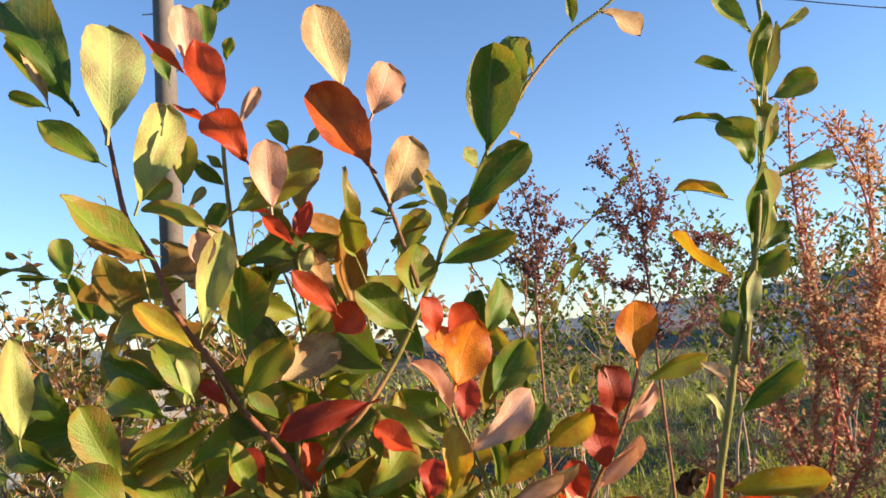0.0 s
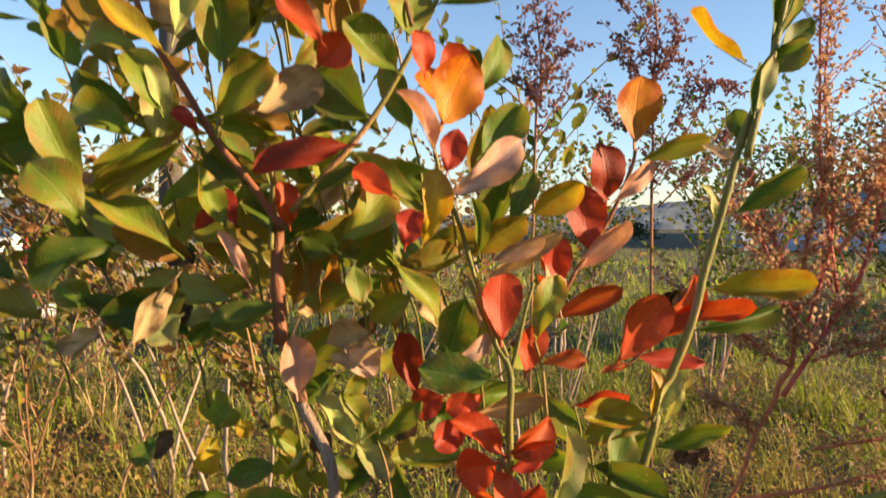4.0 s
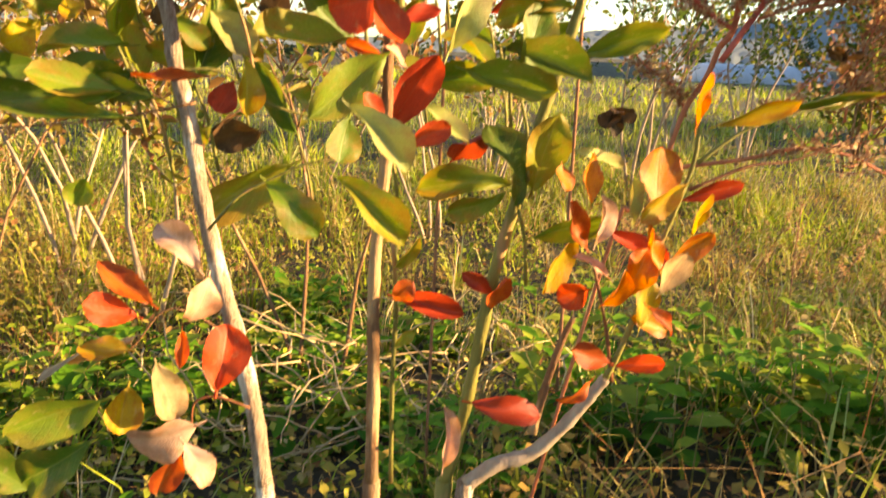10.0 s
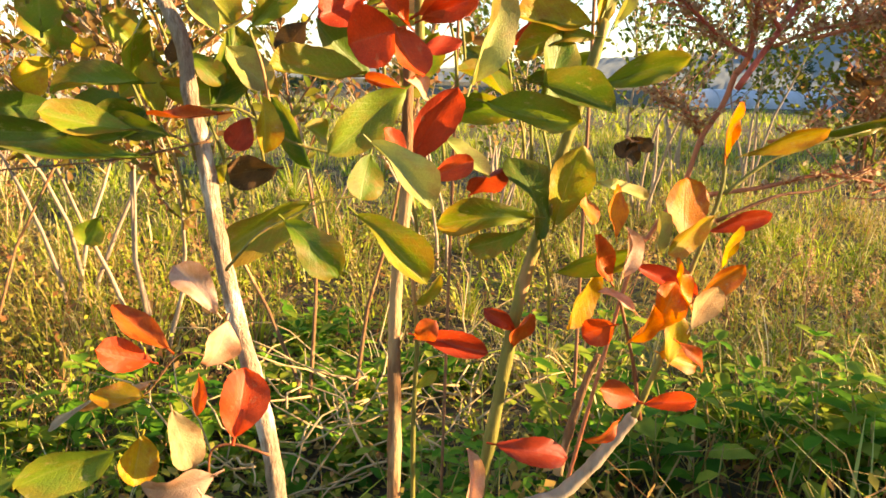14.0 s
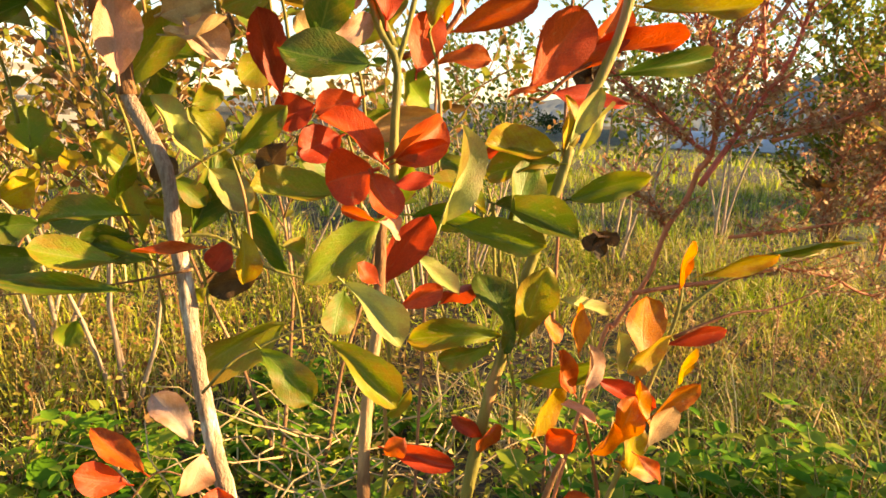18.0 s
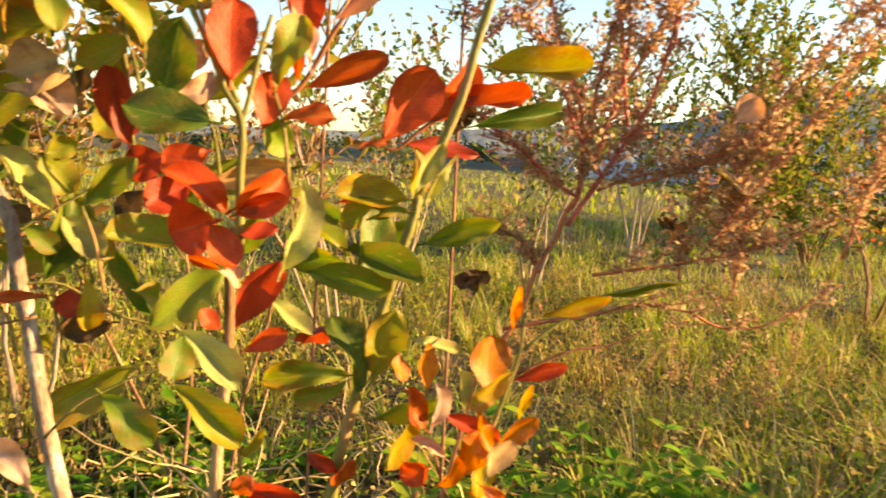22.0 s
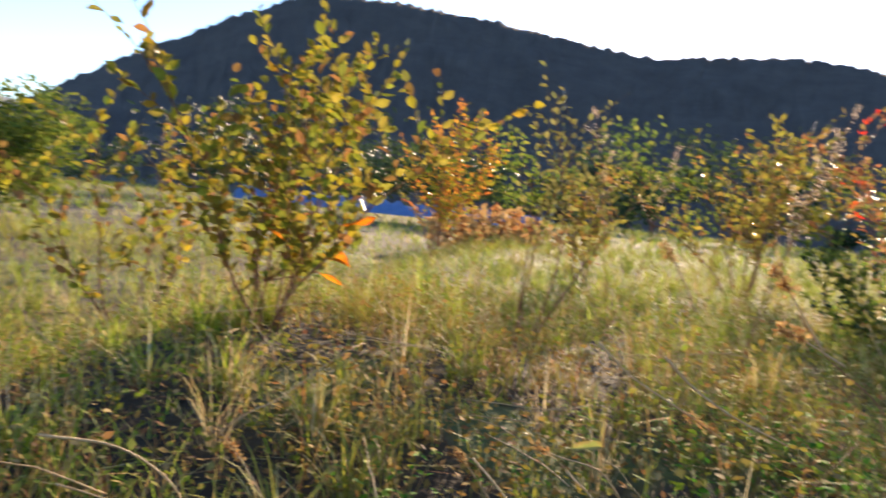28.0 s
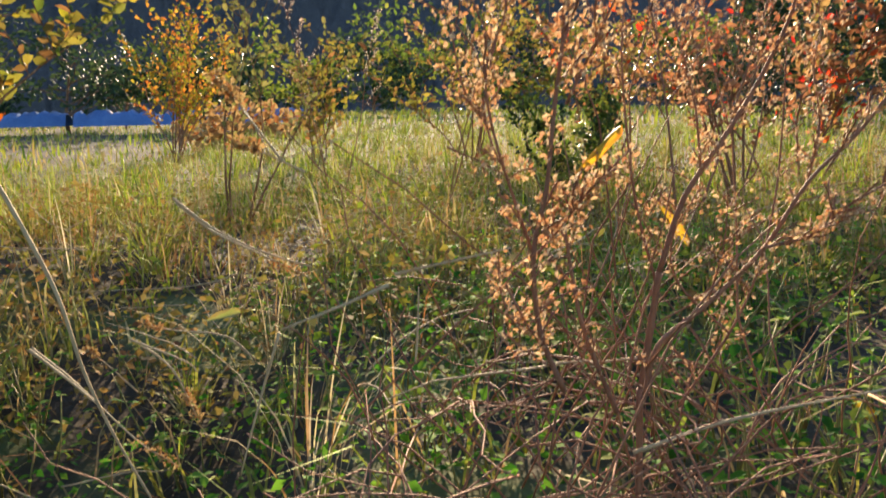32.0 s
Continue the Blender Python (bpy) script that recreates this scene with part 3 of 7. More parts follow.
hill("hill_east", [(49, 2.2), (52, 4.2), (55, 6.2), (58.5, 8.3), (62, 10.2), (65, 11.9), (69.6, 13.9), (76, 14.3), (84, 13.6), (90, 12.6), (95, 11.9), (100, 12.1), (104, 12.2), (107, 11.9), (110, 11.3), (113.5, 10.0), (118, 8.0), (122, 6.6), (126, 6.0), (130, 5.5), (150, 5), (180, 3)],
     160, 330, WOODED, "dark wooded hillside in shade under the sun", 0.9, 5)
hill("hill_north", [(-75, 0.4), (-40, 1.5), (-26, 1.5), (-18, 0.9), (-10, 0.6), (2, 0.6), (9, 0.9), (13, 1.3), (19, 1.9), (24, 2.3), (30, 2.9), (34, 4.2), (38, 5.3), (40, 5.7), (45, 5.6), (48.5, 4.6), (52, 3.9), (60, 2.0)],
     420, 700, FAR_HILL, "far hill behind the field, haze put into its blue-grey colour", 0.8, 6)


# ---------------------------------------------------------------- poles, sheds and other far things
def utility_pole(place, height, r0, r1, label, steps=True):
    p = thing("utility_pole", label, "pole", place, group="poles along the field")
    b = Build().tube([(0, 0, -0.2), (0, 0, height * 0.5), (0, 0, height)], [r0, (r0 + r1) / 2, r1], 16)
    part("shaft", b.mesh("shaft", CONCRETE), p)
    if steps:
        for k in range(6):
            z = height * (0.42 + 0.09 * k)
            s = 1 if k % 2 else -1
            part("step_bolt", Build().tube([(s * r1 * 0.8, 0, z), (s * (r0 + 0.16), 0, z)], 0.012, 6).mesh("step_bolt", GREY_METAL), p)
    part("crossarm", Build().box((-0.8, -0.05, height - 0.6), (0.8, 0.05, height - 0.5)).mesh("crossarm", GREY_METAL, False), p)
    return p


utility_pole((-3.93, 12.0, 0), 11.0, 0.185, 0.155, "tall round grey concrete utility pole beyond the bushes")
utility_pole((22.5, 19.6, relief(22.5, 19.6)), 10.5, 0.17, 0.12, "round grey concrete utility pole across the field")
utility_pole((42.2, 41.3, fall(42.2, 41.3)), 10.0, 0.16, 0.12, "distant concrete utility pole in front of the hill", False)

line = thing("overhead_wire", "thin dark overhead wire against the sky", "wire")
wire_pts = [Vector((9.0 + 22.0 * s, 28.35 - 0.35 * s, 14.35 - 3.1 * s - 0.5 * math.sin(math.pi * s))) for s in [i / 12 for i in range(13)]]
part("strand", Build().tube(wire_pts, 0.022, 6).mesh("strand", WIRE), line)


def greenhouse(place, turn, length, radius, label):
    """A film tunnel on hoops with a door in its end."""
    g = thing("greenhouse", label, "greenhouse", place, turn, "film tunnels")
    b = Build()
    n, m = 14, int(length)
    for i in range(m + 1):
        sag = 0.985 if i % 2 else 1.0
        for k in range(n + 1):
            a = math.pi * k / n
            b.v.append((-radius * math.cos(a) * sag, i * length / m, radius * 0.95 * math.sin(a) ** 0.8 * sag))
    for i in range(m):
        for k in range(n):
            q = i * (n + 1) + k
            b.f.append((q, q + 1, q + n + 2, q + n + 1))
    for end in (0, m):
        b.f.append(tuple(end * (n + 1) + k for k in range(n + 1)))
    part("film_cover", b.mesh("film_cover", WHITE_FILM), g)
    for i in range(0, m + 1, 2):
        pts = [(-radius * 1.01 * math.cos(math.pi * k / 12), i * length / m, radius * 0.96 * math.sin(math.pi * k / 12) ** 0.8 + 0.01) for k in range(13)]
        part("hoop", Build().tube(pts, 0.025, 5).mesh("hoop", GREY_METAL), g)
    part("door", Build().box((-0.6, -0.06, 0), (0.6, -0.02, 1.8)).mesh("door", GREY_METAL, False), g)
    return g


greenhouse((23.5, 58, fall(23.5, 58)), -78, 15, 1.5, "long white plastic-film greenhouse at the field's edge")
greenhouse((40, 49, fall(40, 49)), -60, 14, 1.7, "white film greenhouse below the hazy hill")


def slatted_screen(place, turn):
    """Weathered slatted screen leaning before a pale shed wall."""
    s = thing("slatted_screen", "weathered grey slatted timber screen in the field", "screen", place, turn)
    for k in range(8):
        z = 0.08 + k * 0.125
        part("slat", Build().box((-0.5, -0.012, z), (0.5, 0.012, z + 0.07)).mesh("slat", TIMBER, False), s)
    for x in (-0.47, -0.16, 0.16, 0.47):
        part("upright", Build().box((x - 0.03, 0.013, -0.05), (x + 0.03, 0.06, 1.1)).mesh("upright", TIMBER, False), s)
    return s


slatted_screen((-2.85, 8.6, 0), 8)
post = thing("marker_post", "red and white striped marker post on a pale block", "post", (-3.35, 6.6, 0))
for k in range(5):
    part("band", Build().tube([(0, 0, 0.1 + 0.13 * k), (0, 0, 0.23 + 0.13 * k)], 0.045, 12).mesh("band", RED_PAINT if k % 2 == 0 or k > 2 else WHITE_PAINT), post)
part("foot_block", Build().box((-0.17, -0.12, -0.05), (0.17, 0.12, 0.12)).mesh("foot_block", WHITE_PAINT, False), post)


def parked_car(place, turn):
    """A small white car with a dark glass band and four wheels."""
    c = thing("parked_car", "small white car parked at the field's far edge", "car", place, turn)
    b = Build()
    side = ((-1.75, 0.28), (-1.78, 0.72), (-1.55, 0.86), (-0.95, 0.92), (-0.45, 1.38), (0.85, 1.42), (1.45, 0.98), (1.72, 0.90), (1.76, 0.30))
    for y, inset in ((-0.78, 0.0), (0.78, 0.0)):
        b.v += [(x, y * (0.86 if z > 1.2 else 1.0), z) for x, z in side]
    n = len(side)
    b.f += [tuple(range(n)), tuple(reversed(range(n, 2 * n)))] + [(k, (k + 1) % n, (k + 1) % n + n, k + n) for k in range(n)]
    part("body", b.mesh("body", WHITE_PAINT, False), c)
    for y in (-0.75, 0.75):
        part("side_window", Build().box((-0.42, y - 0.03, 0.97), (0.98, y + 0.03, 1.28)).mesh("side_window", DARK_OPEN, False), c)
    part("windscreen", Build().box((-0.93, -0.6, 0.98), (-0.72, 0.6, 1.22)).mesh("windscreen", DARK_OPEN, False), c)
    for x in (-1.1, 1.1):
        for y in (-0.72, 0.72):
            part("wheel", Build().tube([(x, y - 0.09, 0.3), (x, y + 0.09, 0.3)], 0.3, 16).mesh("wheel", WIRE), c)


parked_car((-19.6, 37.5, fall(-19.6, 37.5)), 62)


def sheet_strip(place, turn, length, seed):
    rng = random.Random(seed)
    t = thing("tarpaulin", "crumpled blue tarpaulin lying along the field's edge", "tarpaulin", place, turn, "blue sheets")
    b = Build()
    n = 24
    for i in range(n + 1):
        for k, (y, z) in enumerate(((0, 0.02), (0.15, 0.3), (0.5, 0.42), (0.9, 0.3), (1.1, 0.02))):
            b.v.append((i * length / n, y + rng.uniform(-0.08, 0.08), max(0.0, z + rng.uniform(-0.12, 0.12)) if z > 0.1 else 0.0))
    for i in range(n):
        for k in range(4):
            q = i * 5 + k
            b.f.append((q, q + 1, q + 6, q + 5))
    part("sheet", b.mesh("sheet", BLUE_SHEET), t)
    return t


sheet_strip((25, 7.5, 0.27), -86, 3.6, 1)
sheet_strip((25.5, 3.7, 0.27), -84, 3.2, 2)
sheet_strip((26, 11.5, 0.27), -88, 3.4, 3)


# ---------------------------------------------------------------- far trees and bushes
def leafy_mass(rng, b, centre, size, n, leaf):
    for _ in range(n):
        while True:
            p = Vector((rng.uniform(-1, 1), rng.uniform(-1, 1), rng.uniform(-1, 1)))
            if 0.25 < p.length < 1:
                break
        q = Vector(centre) + Vector((p.x * size[0], p.y * size[1], p.z * size[2]))
        way = Vector((rng.uniform(-1, 1), rng.uniform(-1, 1), rng.uniform(-0.8, 0.8))).normalized()
        b.blade(q, way, way.orthogonal().normalized(), leaf * rng.uniform(0.7, 1.3), leaf * rng.uniform(0.4, 0.7))


def far_tree(place, height, width, mat, label, seed, n=900, leaf=0.16, bark="brown"):
    rng = random.Random(seed)
    t = thing("tree", label, "tree", place, rng.uniform(0, 360), "trees round the field")
    tb, cb = Build(), Build()
    trunk = bent(rng, (0, 0, -0.1), (0, 0, 1), height * 0.75, 6, 0.12)
    tb.tube(trunk, [height * 0.02 * (1 - 0.12 * i) for i in range(7)], 7)
    for k in range(14):
        p, d = along(trunk, rng.uniform(0.15, 1.0))
        a = rng.uniform(0, 6.28)
        limb = bent(rng, p, (math.cos(a), math.sin(a), rng.uniform(0.2, 1.0)), width * rng.uniform(0.5, 1.0), 4, 0.25)
        tb.tube(limb, [height * 0.008, height * 0.006, height * 0.005, height * 0.003, height * 0.002], 5)
        for s in (0.5, 0.8, 1.0):
            q, _ = along(limb, s)
            leafy_mass(rng, cb, q, (width * 0.28, width * 0.28, height * 0.11), n // 42, leaf)
    part("trunk", tb.mesh("trunk", BARK[bark]), t)
    part("crown", cb.mesh("crown", mat), t)
    return t


far_rng = random.Random(77)
for k in range(26):
    a = radians(-42 + k * 6.6 + far_rng.uniform(-2, 2))
    d = far_rng.uniform(48, 75)
    if 14 < math.degrees(a) < 36:
        d = 85
    far_tree((d * math.sin(a), d * math.cos(a), fall(d * math.sin(a), d * math.cos(a))), far_rng.uniform(1.6, 4.2), far_rng.uniform(1.6, 3.0), CROWN["far"], "dark rounded tree at the field's edge", 300 + k, 500, 0.35)
far_tree((9.0, -7.4, 0), 3.4, 1.8, CROWN["far"], "dark leafy tree against the bright sky", 400, 4200, 0.10)
far_tree((11.5, -6.8, 0), 2.6, 1.6, CROWN["far"], "dark leafy tree beyond the dried weeds", 401, 2600, 0.11)


def brush_heap(place, size, seed):
    rng = random.Random(seed)
    t = thing("brush_heap", "low heap of dry brown cuttings on the grass", "heap", place)
    b = Build()
    leafy_mass(rng, b, (0, 0, 0.1), size, 900, 0.14)
    part("brush", b.mesh("brush", DRY), t)["kind"] = "stuff"


brush_heap((12.2, 1.0, 0.27), (1.1, 1.1, 0.45), 4)
hedge_rng = random.Random(77)
for k in range(17):
    a = radians(64 + 4.1 * k + hedge_rng.uniform(-1, 1))
    d = hedge_rng.uniform(29, 34)
    far_tree((d * math.sin(a), d * math.cos(a), relief(d * math.sin(a), d * math.cos(a))), hedge_rng.uniform(2.2, 3.6), hedge_rng.uniform(2.6, 3.8), CROWN[hedge_rng.choice(("far", "far", "green", "olive"))], "dark shrubby tree at the field's edge below the hill", 800 + k, n=700, leaf=0.26)

# ---------------------------------------------------------------- bushes and weeds
def bush(place, height, spread, mat, label, seed, stems=5, twigs=9, leaf=0.05, per=9, bark="pale", bare=0.3, wide=0.55, name="bush", group="bushes in the rows", thick=0.0075, second=None, share=0.0):
    """Several thin stems from one foot, twigs, and leaves set along them."""
    rng = random.Random(seed)
    t = thing(name, label, "bush", (place[0], place[1], relief(place[0], place[1])), 0, group)
    cb, db = Build(), Build()
    for s in range(stems):
        sb = Build()
        a = rng.uniform(0, 6.28)
        lean = rng.uniform(0.1, 0.55) * spread
        stem = bent(rng, (0.03 * math.cos(a), 0.03 * math.sin(a), -0.03), (lean * math.cos(a), lean * math.sin(a), 1), height * rng.uniform(0.75, 1.05), 8, 0.19)
        sb.tube(stem, [thick * height * (1 - 0.1 * i) for i in range(9)], 7)
        for k in range(twigs):
            u = bare + (1 - bare) * (k + rng.random()) / twigs
            p, d = along(stem, u)
            b = rng.uniform(0, 6.28)
            twig = bent(rng, p, Vector((math.cos(b), math.sin(b), rng.uniform(0.3, 1.2))) + d * 0.5, height * rng.uniform(0.14, 0.34), 4, 0.2)
            part("twig", Build().tube(twig, [0.0016 * height, 0.0014 * height, 0.0012 * height, 0.001 * height, 0.0007 * height], 5).mesh("twig", BARK[bark]), t)
            for j in range(per):
                q, w = along(twig, (j + rng.random()) / per)
                out = (w * 0.6 + Vector((rng.uniform(-1, 1), rng.uniform(-1, 1), rng.uniform(-0.5, 0.8)))).normalized()
                nrm = (out.orthogonal().normalized() + Vector((rng.uniform(-0.6, 0.6), rng.uniform(-0.6, 0.6), 0.5))).normalized()
                size = leaf * rng.uniform(0.6, 1.25)
                (db if rng.random() < share else cb).blade(q, out, nrm, size, size * wide)
        part("stem", sb.mesh("stem", BARK[bark]), t)
    part("foliage", cb.mesh("foliage", mat), t)["kind"] = "stuff"
    if db.v:
        part("turned_foliage", db.mesh("turned_foliage", second), t)["kind"] = "stuff"
    return t


def plume(rng, b, pts, size, count, hang=0.3):
    """Seed husks crowded along a line."""
    for _ in range(count):
        q, w = along(pts, rng.random())
        out = (Vector((rng.uniform(-1, 1), rng.uniform(-1, 1), rng.uniform(-0.6 - hang, 0.6))).normalized() + w * 0.3).normalized()
        q = q + out * rng.uniform(0.001, size * 1.2)
        for k in range(2):
            way = (out + Vector((rng.uniform(-0.8, 0.8), rng.uniform(-0.8, 0.8), rng.uniform(-0.8, 0.8)))).normalized()
            b.petal(q, way, way.orthogonal().normalized(), size * rng.uniform(0.6, 1.2), size * rng.uniform(0.45, 0.8))


def weed(place, height, lean, husk, label, seed, stems=1, arms=9, reach=0.3, size=0.006, count=60, bark="weed", r=0.006, low=0.25, name="dead_weed", group="dried weeds"):
    """A dried weed: upright stalk, slanting arms, plumes of seed husks."""
    rng = random.Random(seed)
    t = thing(name, label, "weed", (place[0], place[1], relief(place[0], place[1])), 0, group)
    hb = Build()
    for s in range(stems):
        sb = Build()
        a = rng.uniform(0, 6.28)
        way = Vector((lean[0] + 0.25 * math.cos(a) * (stems > 1), lean[1] + 0.25 * math.sin(a) * (stems > 1), 1))
        stalk = bent(rng, (0.02 * math.cos(a), 0.02 * math.sin(a), -0.03), way, height * rng.uniform(0.8, 1.0), 8, 0.07)
        sb.tube(stalk, [r * (1 - 0.1 * i) for i in range(9)], 7)
        for k in range(arms):
            u = low + (1 - low) * (k + rng.random() * 0.8) / arms
            p, d = along(stalk, u)
            b = rng.uniform(0, 6.28)
            arm = bent(rng, p, Vector((math.cos(b) * 0.8, math.sin(b) * 0.8, 0.9)) + d * 0.3, reach * height * (1.15 - u) * rng.uniform(0.7, 1.3), 5, 0.12)
            part("side_branch", Build().tube(arm, [r * 0.5, r * 0.42, r * 0.35, r * 0.28, r * 0.22, r * 0.12], 5).mesh("side_branch", BARK[bark]), t)
            plume(rng, hb, arm[1:], size, count)
        plume(rng, hb, stalk[5:], size, count)
        part("stalk", sb.mesh("stalk", BARK[bark]), t)
    part("seed_mass", hb.mesh("seed_mass", husk), t)["kind"] = "stuff"
    return t


SCARLET = blade_material("scarlet_leaves", [(0.72, 0.06, 0.02), (0.78, 0.14, 0.02), (0.60, 0.04, 0.02)], thin=0.5)
# pale tones put the backlit glints of these plumes into the husk colour
HUSK_GLINT = blade_material("seed_husks_glint_tone", [(0.66, 0.52, 0.36), (0.58, 0.42, 0.27), (0.72, 0.62, 0.48)], thin=0.5, rough=0.5)
for k, (wx, wy, wh) in enumerate(((2.5, -1.3, 1.0), (2.35, -1.75, 0.95))):
    weed((wx, wy), wh, (0.02, -0.06), HUSK_TAN, "bushy dried weed with rust-brown seed clusters", 150 + k, stems=2, arms=9, reach=0.36, size=0.008, count=34, r=0.0048, bark="dry", low=0.3)
for k, (wx, wy, wh) in enumerate(((2.8, -0.62, 0.85), (3.4, -0.30, 0.9))):
    weed((wx, wy), wh, (0.0, 0.0), HUSK_GLINT, "feathery dried weed, backlit glints put into its pale husk colour", 170 + k, stems=2, arms=8, reach=0.26, size=0.006, count=24, r=0.0026, bark="dry", low=0.45)
bush((3.0, 0.02), 0.78, 0.9, CROWN["glint"], "thin backlit shrub with small glossy leaves and bare feet", 48, stems=4, twigs=10, leaf=0.026, per=8, bark="brown", bare=0.45, thick=0.006)
bush((2.75, -1.62), 0.86, 0.7, CROWN["rust"], "rust-coloured shrub with a few scarlet leaves", 49, stems=7, twigs=14, leaf=0.027, per=8, bark="brown", bare=0.35, thick=0.006, second=SCARLET, share=0.05)
bush((3.25, -1.15), 0.46, 0.9, CROWN["green"], "low dense dark green shrub in the shade of the weeds", 54, stems=9, twigs=14, leaf=0.032, per=11, bark="brown", bare=0.05, thick=0.006, second=CROWN["far"], share=0.4)
yellow_shrub = bush((2.3, 0.66), 0.80, 0.95, CROWN["yellow"], "bushy shrub with yellow and olive autumn leaves", 21, stems=8, twigs=17, leaf=0.036, per=11, bark="brown", bare=0.2, thick=0.006, second=CROWN["olive"], share=0.62)
bush((3.1, 1.5), 0.95, 1.3, CROWN["yellow"], "yellowing shrub with olive leaves beside it", 44, stems=5, twigs=12, leaf=0.042, per=9, bark="brown", bare=0.3, thick=0.006, second=CROWN["olive"], share=0.6)
bush((2.9, 3.05), 1.2, 0.8, CROWN["olive"], "small sparse shrub with some red leaves behind", 31, stems=4, twigs=13, leaf=0.04, per=7, bark="brown", bare=0.35, second=SCARLET, share=0.06)
bush((8.2, 1.24), 1.5, 0.8, CROWN["orange"], "shrub with thin golden-orange leaves", 22, stems=9, twigs=18, leaf=0.05, per=11, bark="brown", bare=0.3, thick=0.006, second=CROWN["yellow"], share=0.6)
bush((5.2, -0.2), 0.9, 0.7, CROWN["olive"], "backlit shrub with small glossy leaves", 32, stems=5, twigs=12, leaf=0.042, per=9, bark="brown", thick=0.006)
bush((4.9, -1.1), 1.0, 0.7, CROWN["olive"], "thin backlit shrub with glinting leaves", 33, stems=6, twigs=15, leaf=0.042, per=11, bark="brown", thick=0.006)
bush((4.0, -1.6), 1.0, 0.7, CROWN["brown"], "reddish-brown shrub with a few scarlet leaves", 34, stems=6, twigs=11, leaf=0.042, per=11, bark="brown", thick=0.006, second=SCARLET, share=0.08)
bush((3.1, -2.0), 1.0, 0.8, CROWN["brown"], "dense reddish-brown shrub in the sun", 35, stems=6, twigs=12, leaf=0.045, per=12, bark="brown", thick=0.006, second=SCARLET, share=0.12)
bush((3.4, 4.9), 1.95, 0.85, CROWN["green"], "tall dense shrub with green and yellow leaves", 23, stems=10, twigs=22, leaf=0.044, per=25, bark="brown", bare=0.16, thick=0.005, second=CROWN["olive"], share=0.35)
bush((4.2, 5.1), 1.85, 0.8, CROWN["green"], "tall green shrub with upright shoots", 36, stems=9, twigs=22, leaf=0.044, per=25, bark="brown", bare=0.1, thick=0.005)
far_tree((8.3, 6.7, relief(8.3, 6.7)), 1.35, 1.5, CROWN["green"], "dark dense shrub at the foot of the hill", 45, 4200, 0.085)
far_tree((7.0, 6.5, relief(7.0, 6.5)), 0.95, 1.2, CROWN["olive"], "low olive shrub by the far pole", 46, 3000, 0.075)
bush((-0.62, 1.35), 1.2, 0.35, CROWN["green"], "slim upright shoots with small green leaves", 24, stems=3, twigs=9, leaf=0.03, per=8, bare=0.5, thick=0.003, second=CROWN["olive"], share=0.4, bark="brown")
bush((-0.95, 1.75), 0.62, 0.9, CROWN["brown"], "low tangle of dried reddish-brown weeds", 50, stems=7, twigs=12, leaf=0.018, per=12, bare=0.2, thick=0.0045, bark="straw", group="dried weeds")
bush((-1.25, 3.1), 0.8, 0.9, CROWN["brown"], "low dried weeds further back in the grass", 51, stems=7, twigs=12, leaf=0.022, per=11, bare=0.2, thick=0.0045, bark="straw", group="dried weeds")
bush((-0.02, 1.42), 1.22, 0.5, CROWN["green"], "slim shrub with small green and olive leaves behind the near bush", 47, stems=3, twigs=16, leaf=0.03, per=12, bark="brown", bare=0.45, thick=0.0035, second=CROWN["olive"], share=0.5)
bush((-0.72, 2.25), 1.2, 0.6, CROWN["olive"], "half-bare shrub with pale stems and browned leaves", 25, stems=4, twigs=24, leaf=0.042, per=19, bare=0.4, second=CROWN["brown"], share=0.35, thick=0.006)
bush((-0.42, 1.95), 1.15, 0.6, CROWN["olive"], "pale-stemmed shrub with olive and dry brown leaves", 38, stems=4, twigs=22, leaf=0.034, per=17, bare=0.42, second=CROWN["brown"], share=0.4, thick=0.0055)
bush((-1.25, 2.3), 1.2, 0.6, CROWN["olive"], "pale-stemmed shrub with yellowing leaves", 39, stems=3, twigs=28, leaf=0.036, per=14, bare=0.35, thick=0.006)
bush((0.35, 2.7), 1.12, 0.6, CROWN["brown"], "thin shrub with sparse brown leaves", 40, stems=3, twigs=13, leaf=0.03, per=12, bare=0.4, thick=0.006)
bush((1.4, 3.6), 1.5, 0.5, CROWN["green"], "pale-stemmed shrub with small green leaves", 26, stems=4, twigs=17, leaf=0.032, per=16, bare=0.4, thick=0.006)
bush((2.1, 4.9), 1.8, 0.5, CROWN["green"], "tall pale-stemmed shrub with thin green foliage", 27, stems=4, twigs=18, leaf=0.038, per=16, bare=0.4, thick=0.006)
bush((2.45, 4.6), 1.7, 0.5, CROWN["green"], "upright shrub with thin green foliage", 41, stems=4, twigs=17, leaf=0.036, per=16, bare=0.4, thick=0.006)
bush((0.85, 4.6), 1.5, 0.6, CROWN["green"], "green shrub further along the row", 42, stems=4, twigs=15, leaf=0.036, per=16, bare=0.35, thick=0.006)
bush((0.62, 3.3), 1.22, 0.6, CROWN["green"], "thin twiggy shrub with small dull green leaves", 52, stems=4, twigs=16, leaf=0.03, per=13, bare=0.35, thick=0.005, second=CROWN["brown"], share=0.3)
bush((-0.1, 3.5), 1.18, 0.7, CROWN["olive"], "twiggy shrub with small olive leaves", 53, stems=4, twigs=16, leaf=0.032, per=13, bare=0.35, thick=0.005, second=CROWN["brown"], share=0.3)
bush((-1.9, 4.4), 1.3, 0.7, CROWN["olive"], "olive shrub further along the row", 43, stems=4, twigs=15, leaf=0.036, per=15, bare=0.35)


# ---------------------------------------------------------------- the near bush
near_bush = thing("chokeberry_bush", "leafy bush in green, red, orange and tan autumn leaves", "bush")
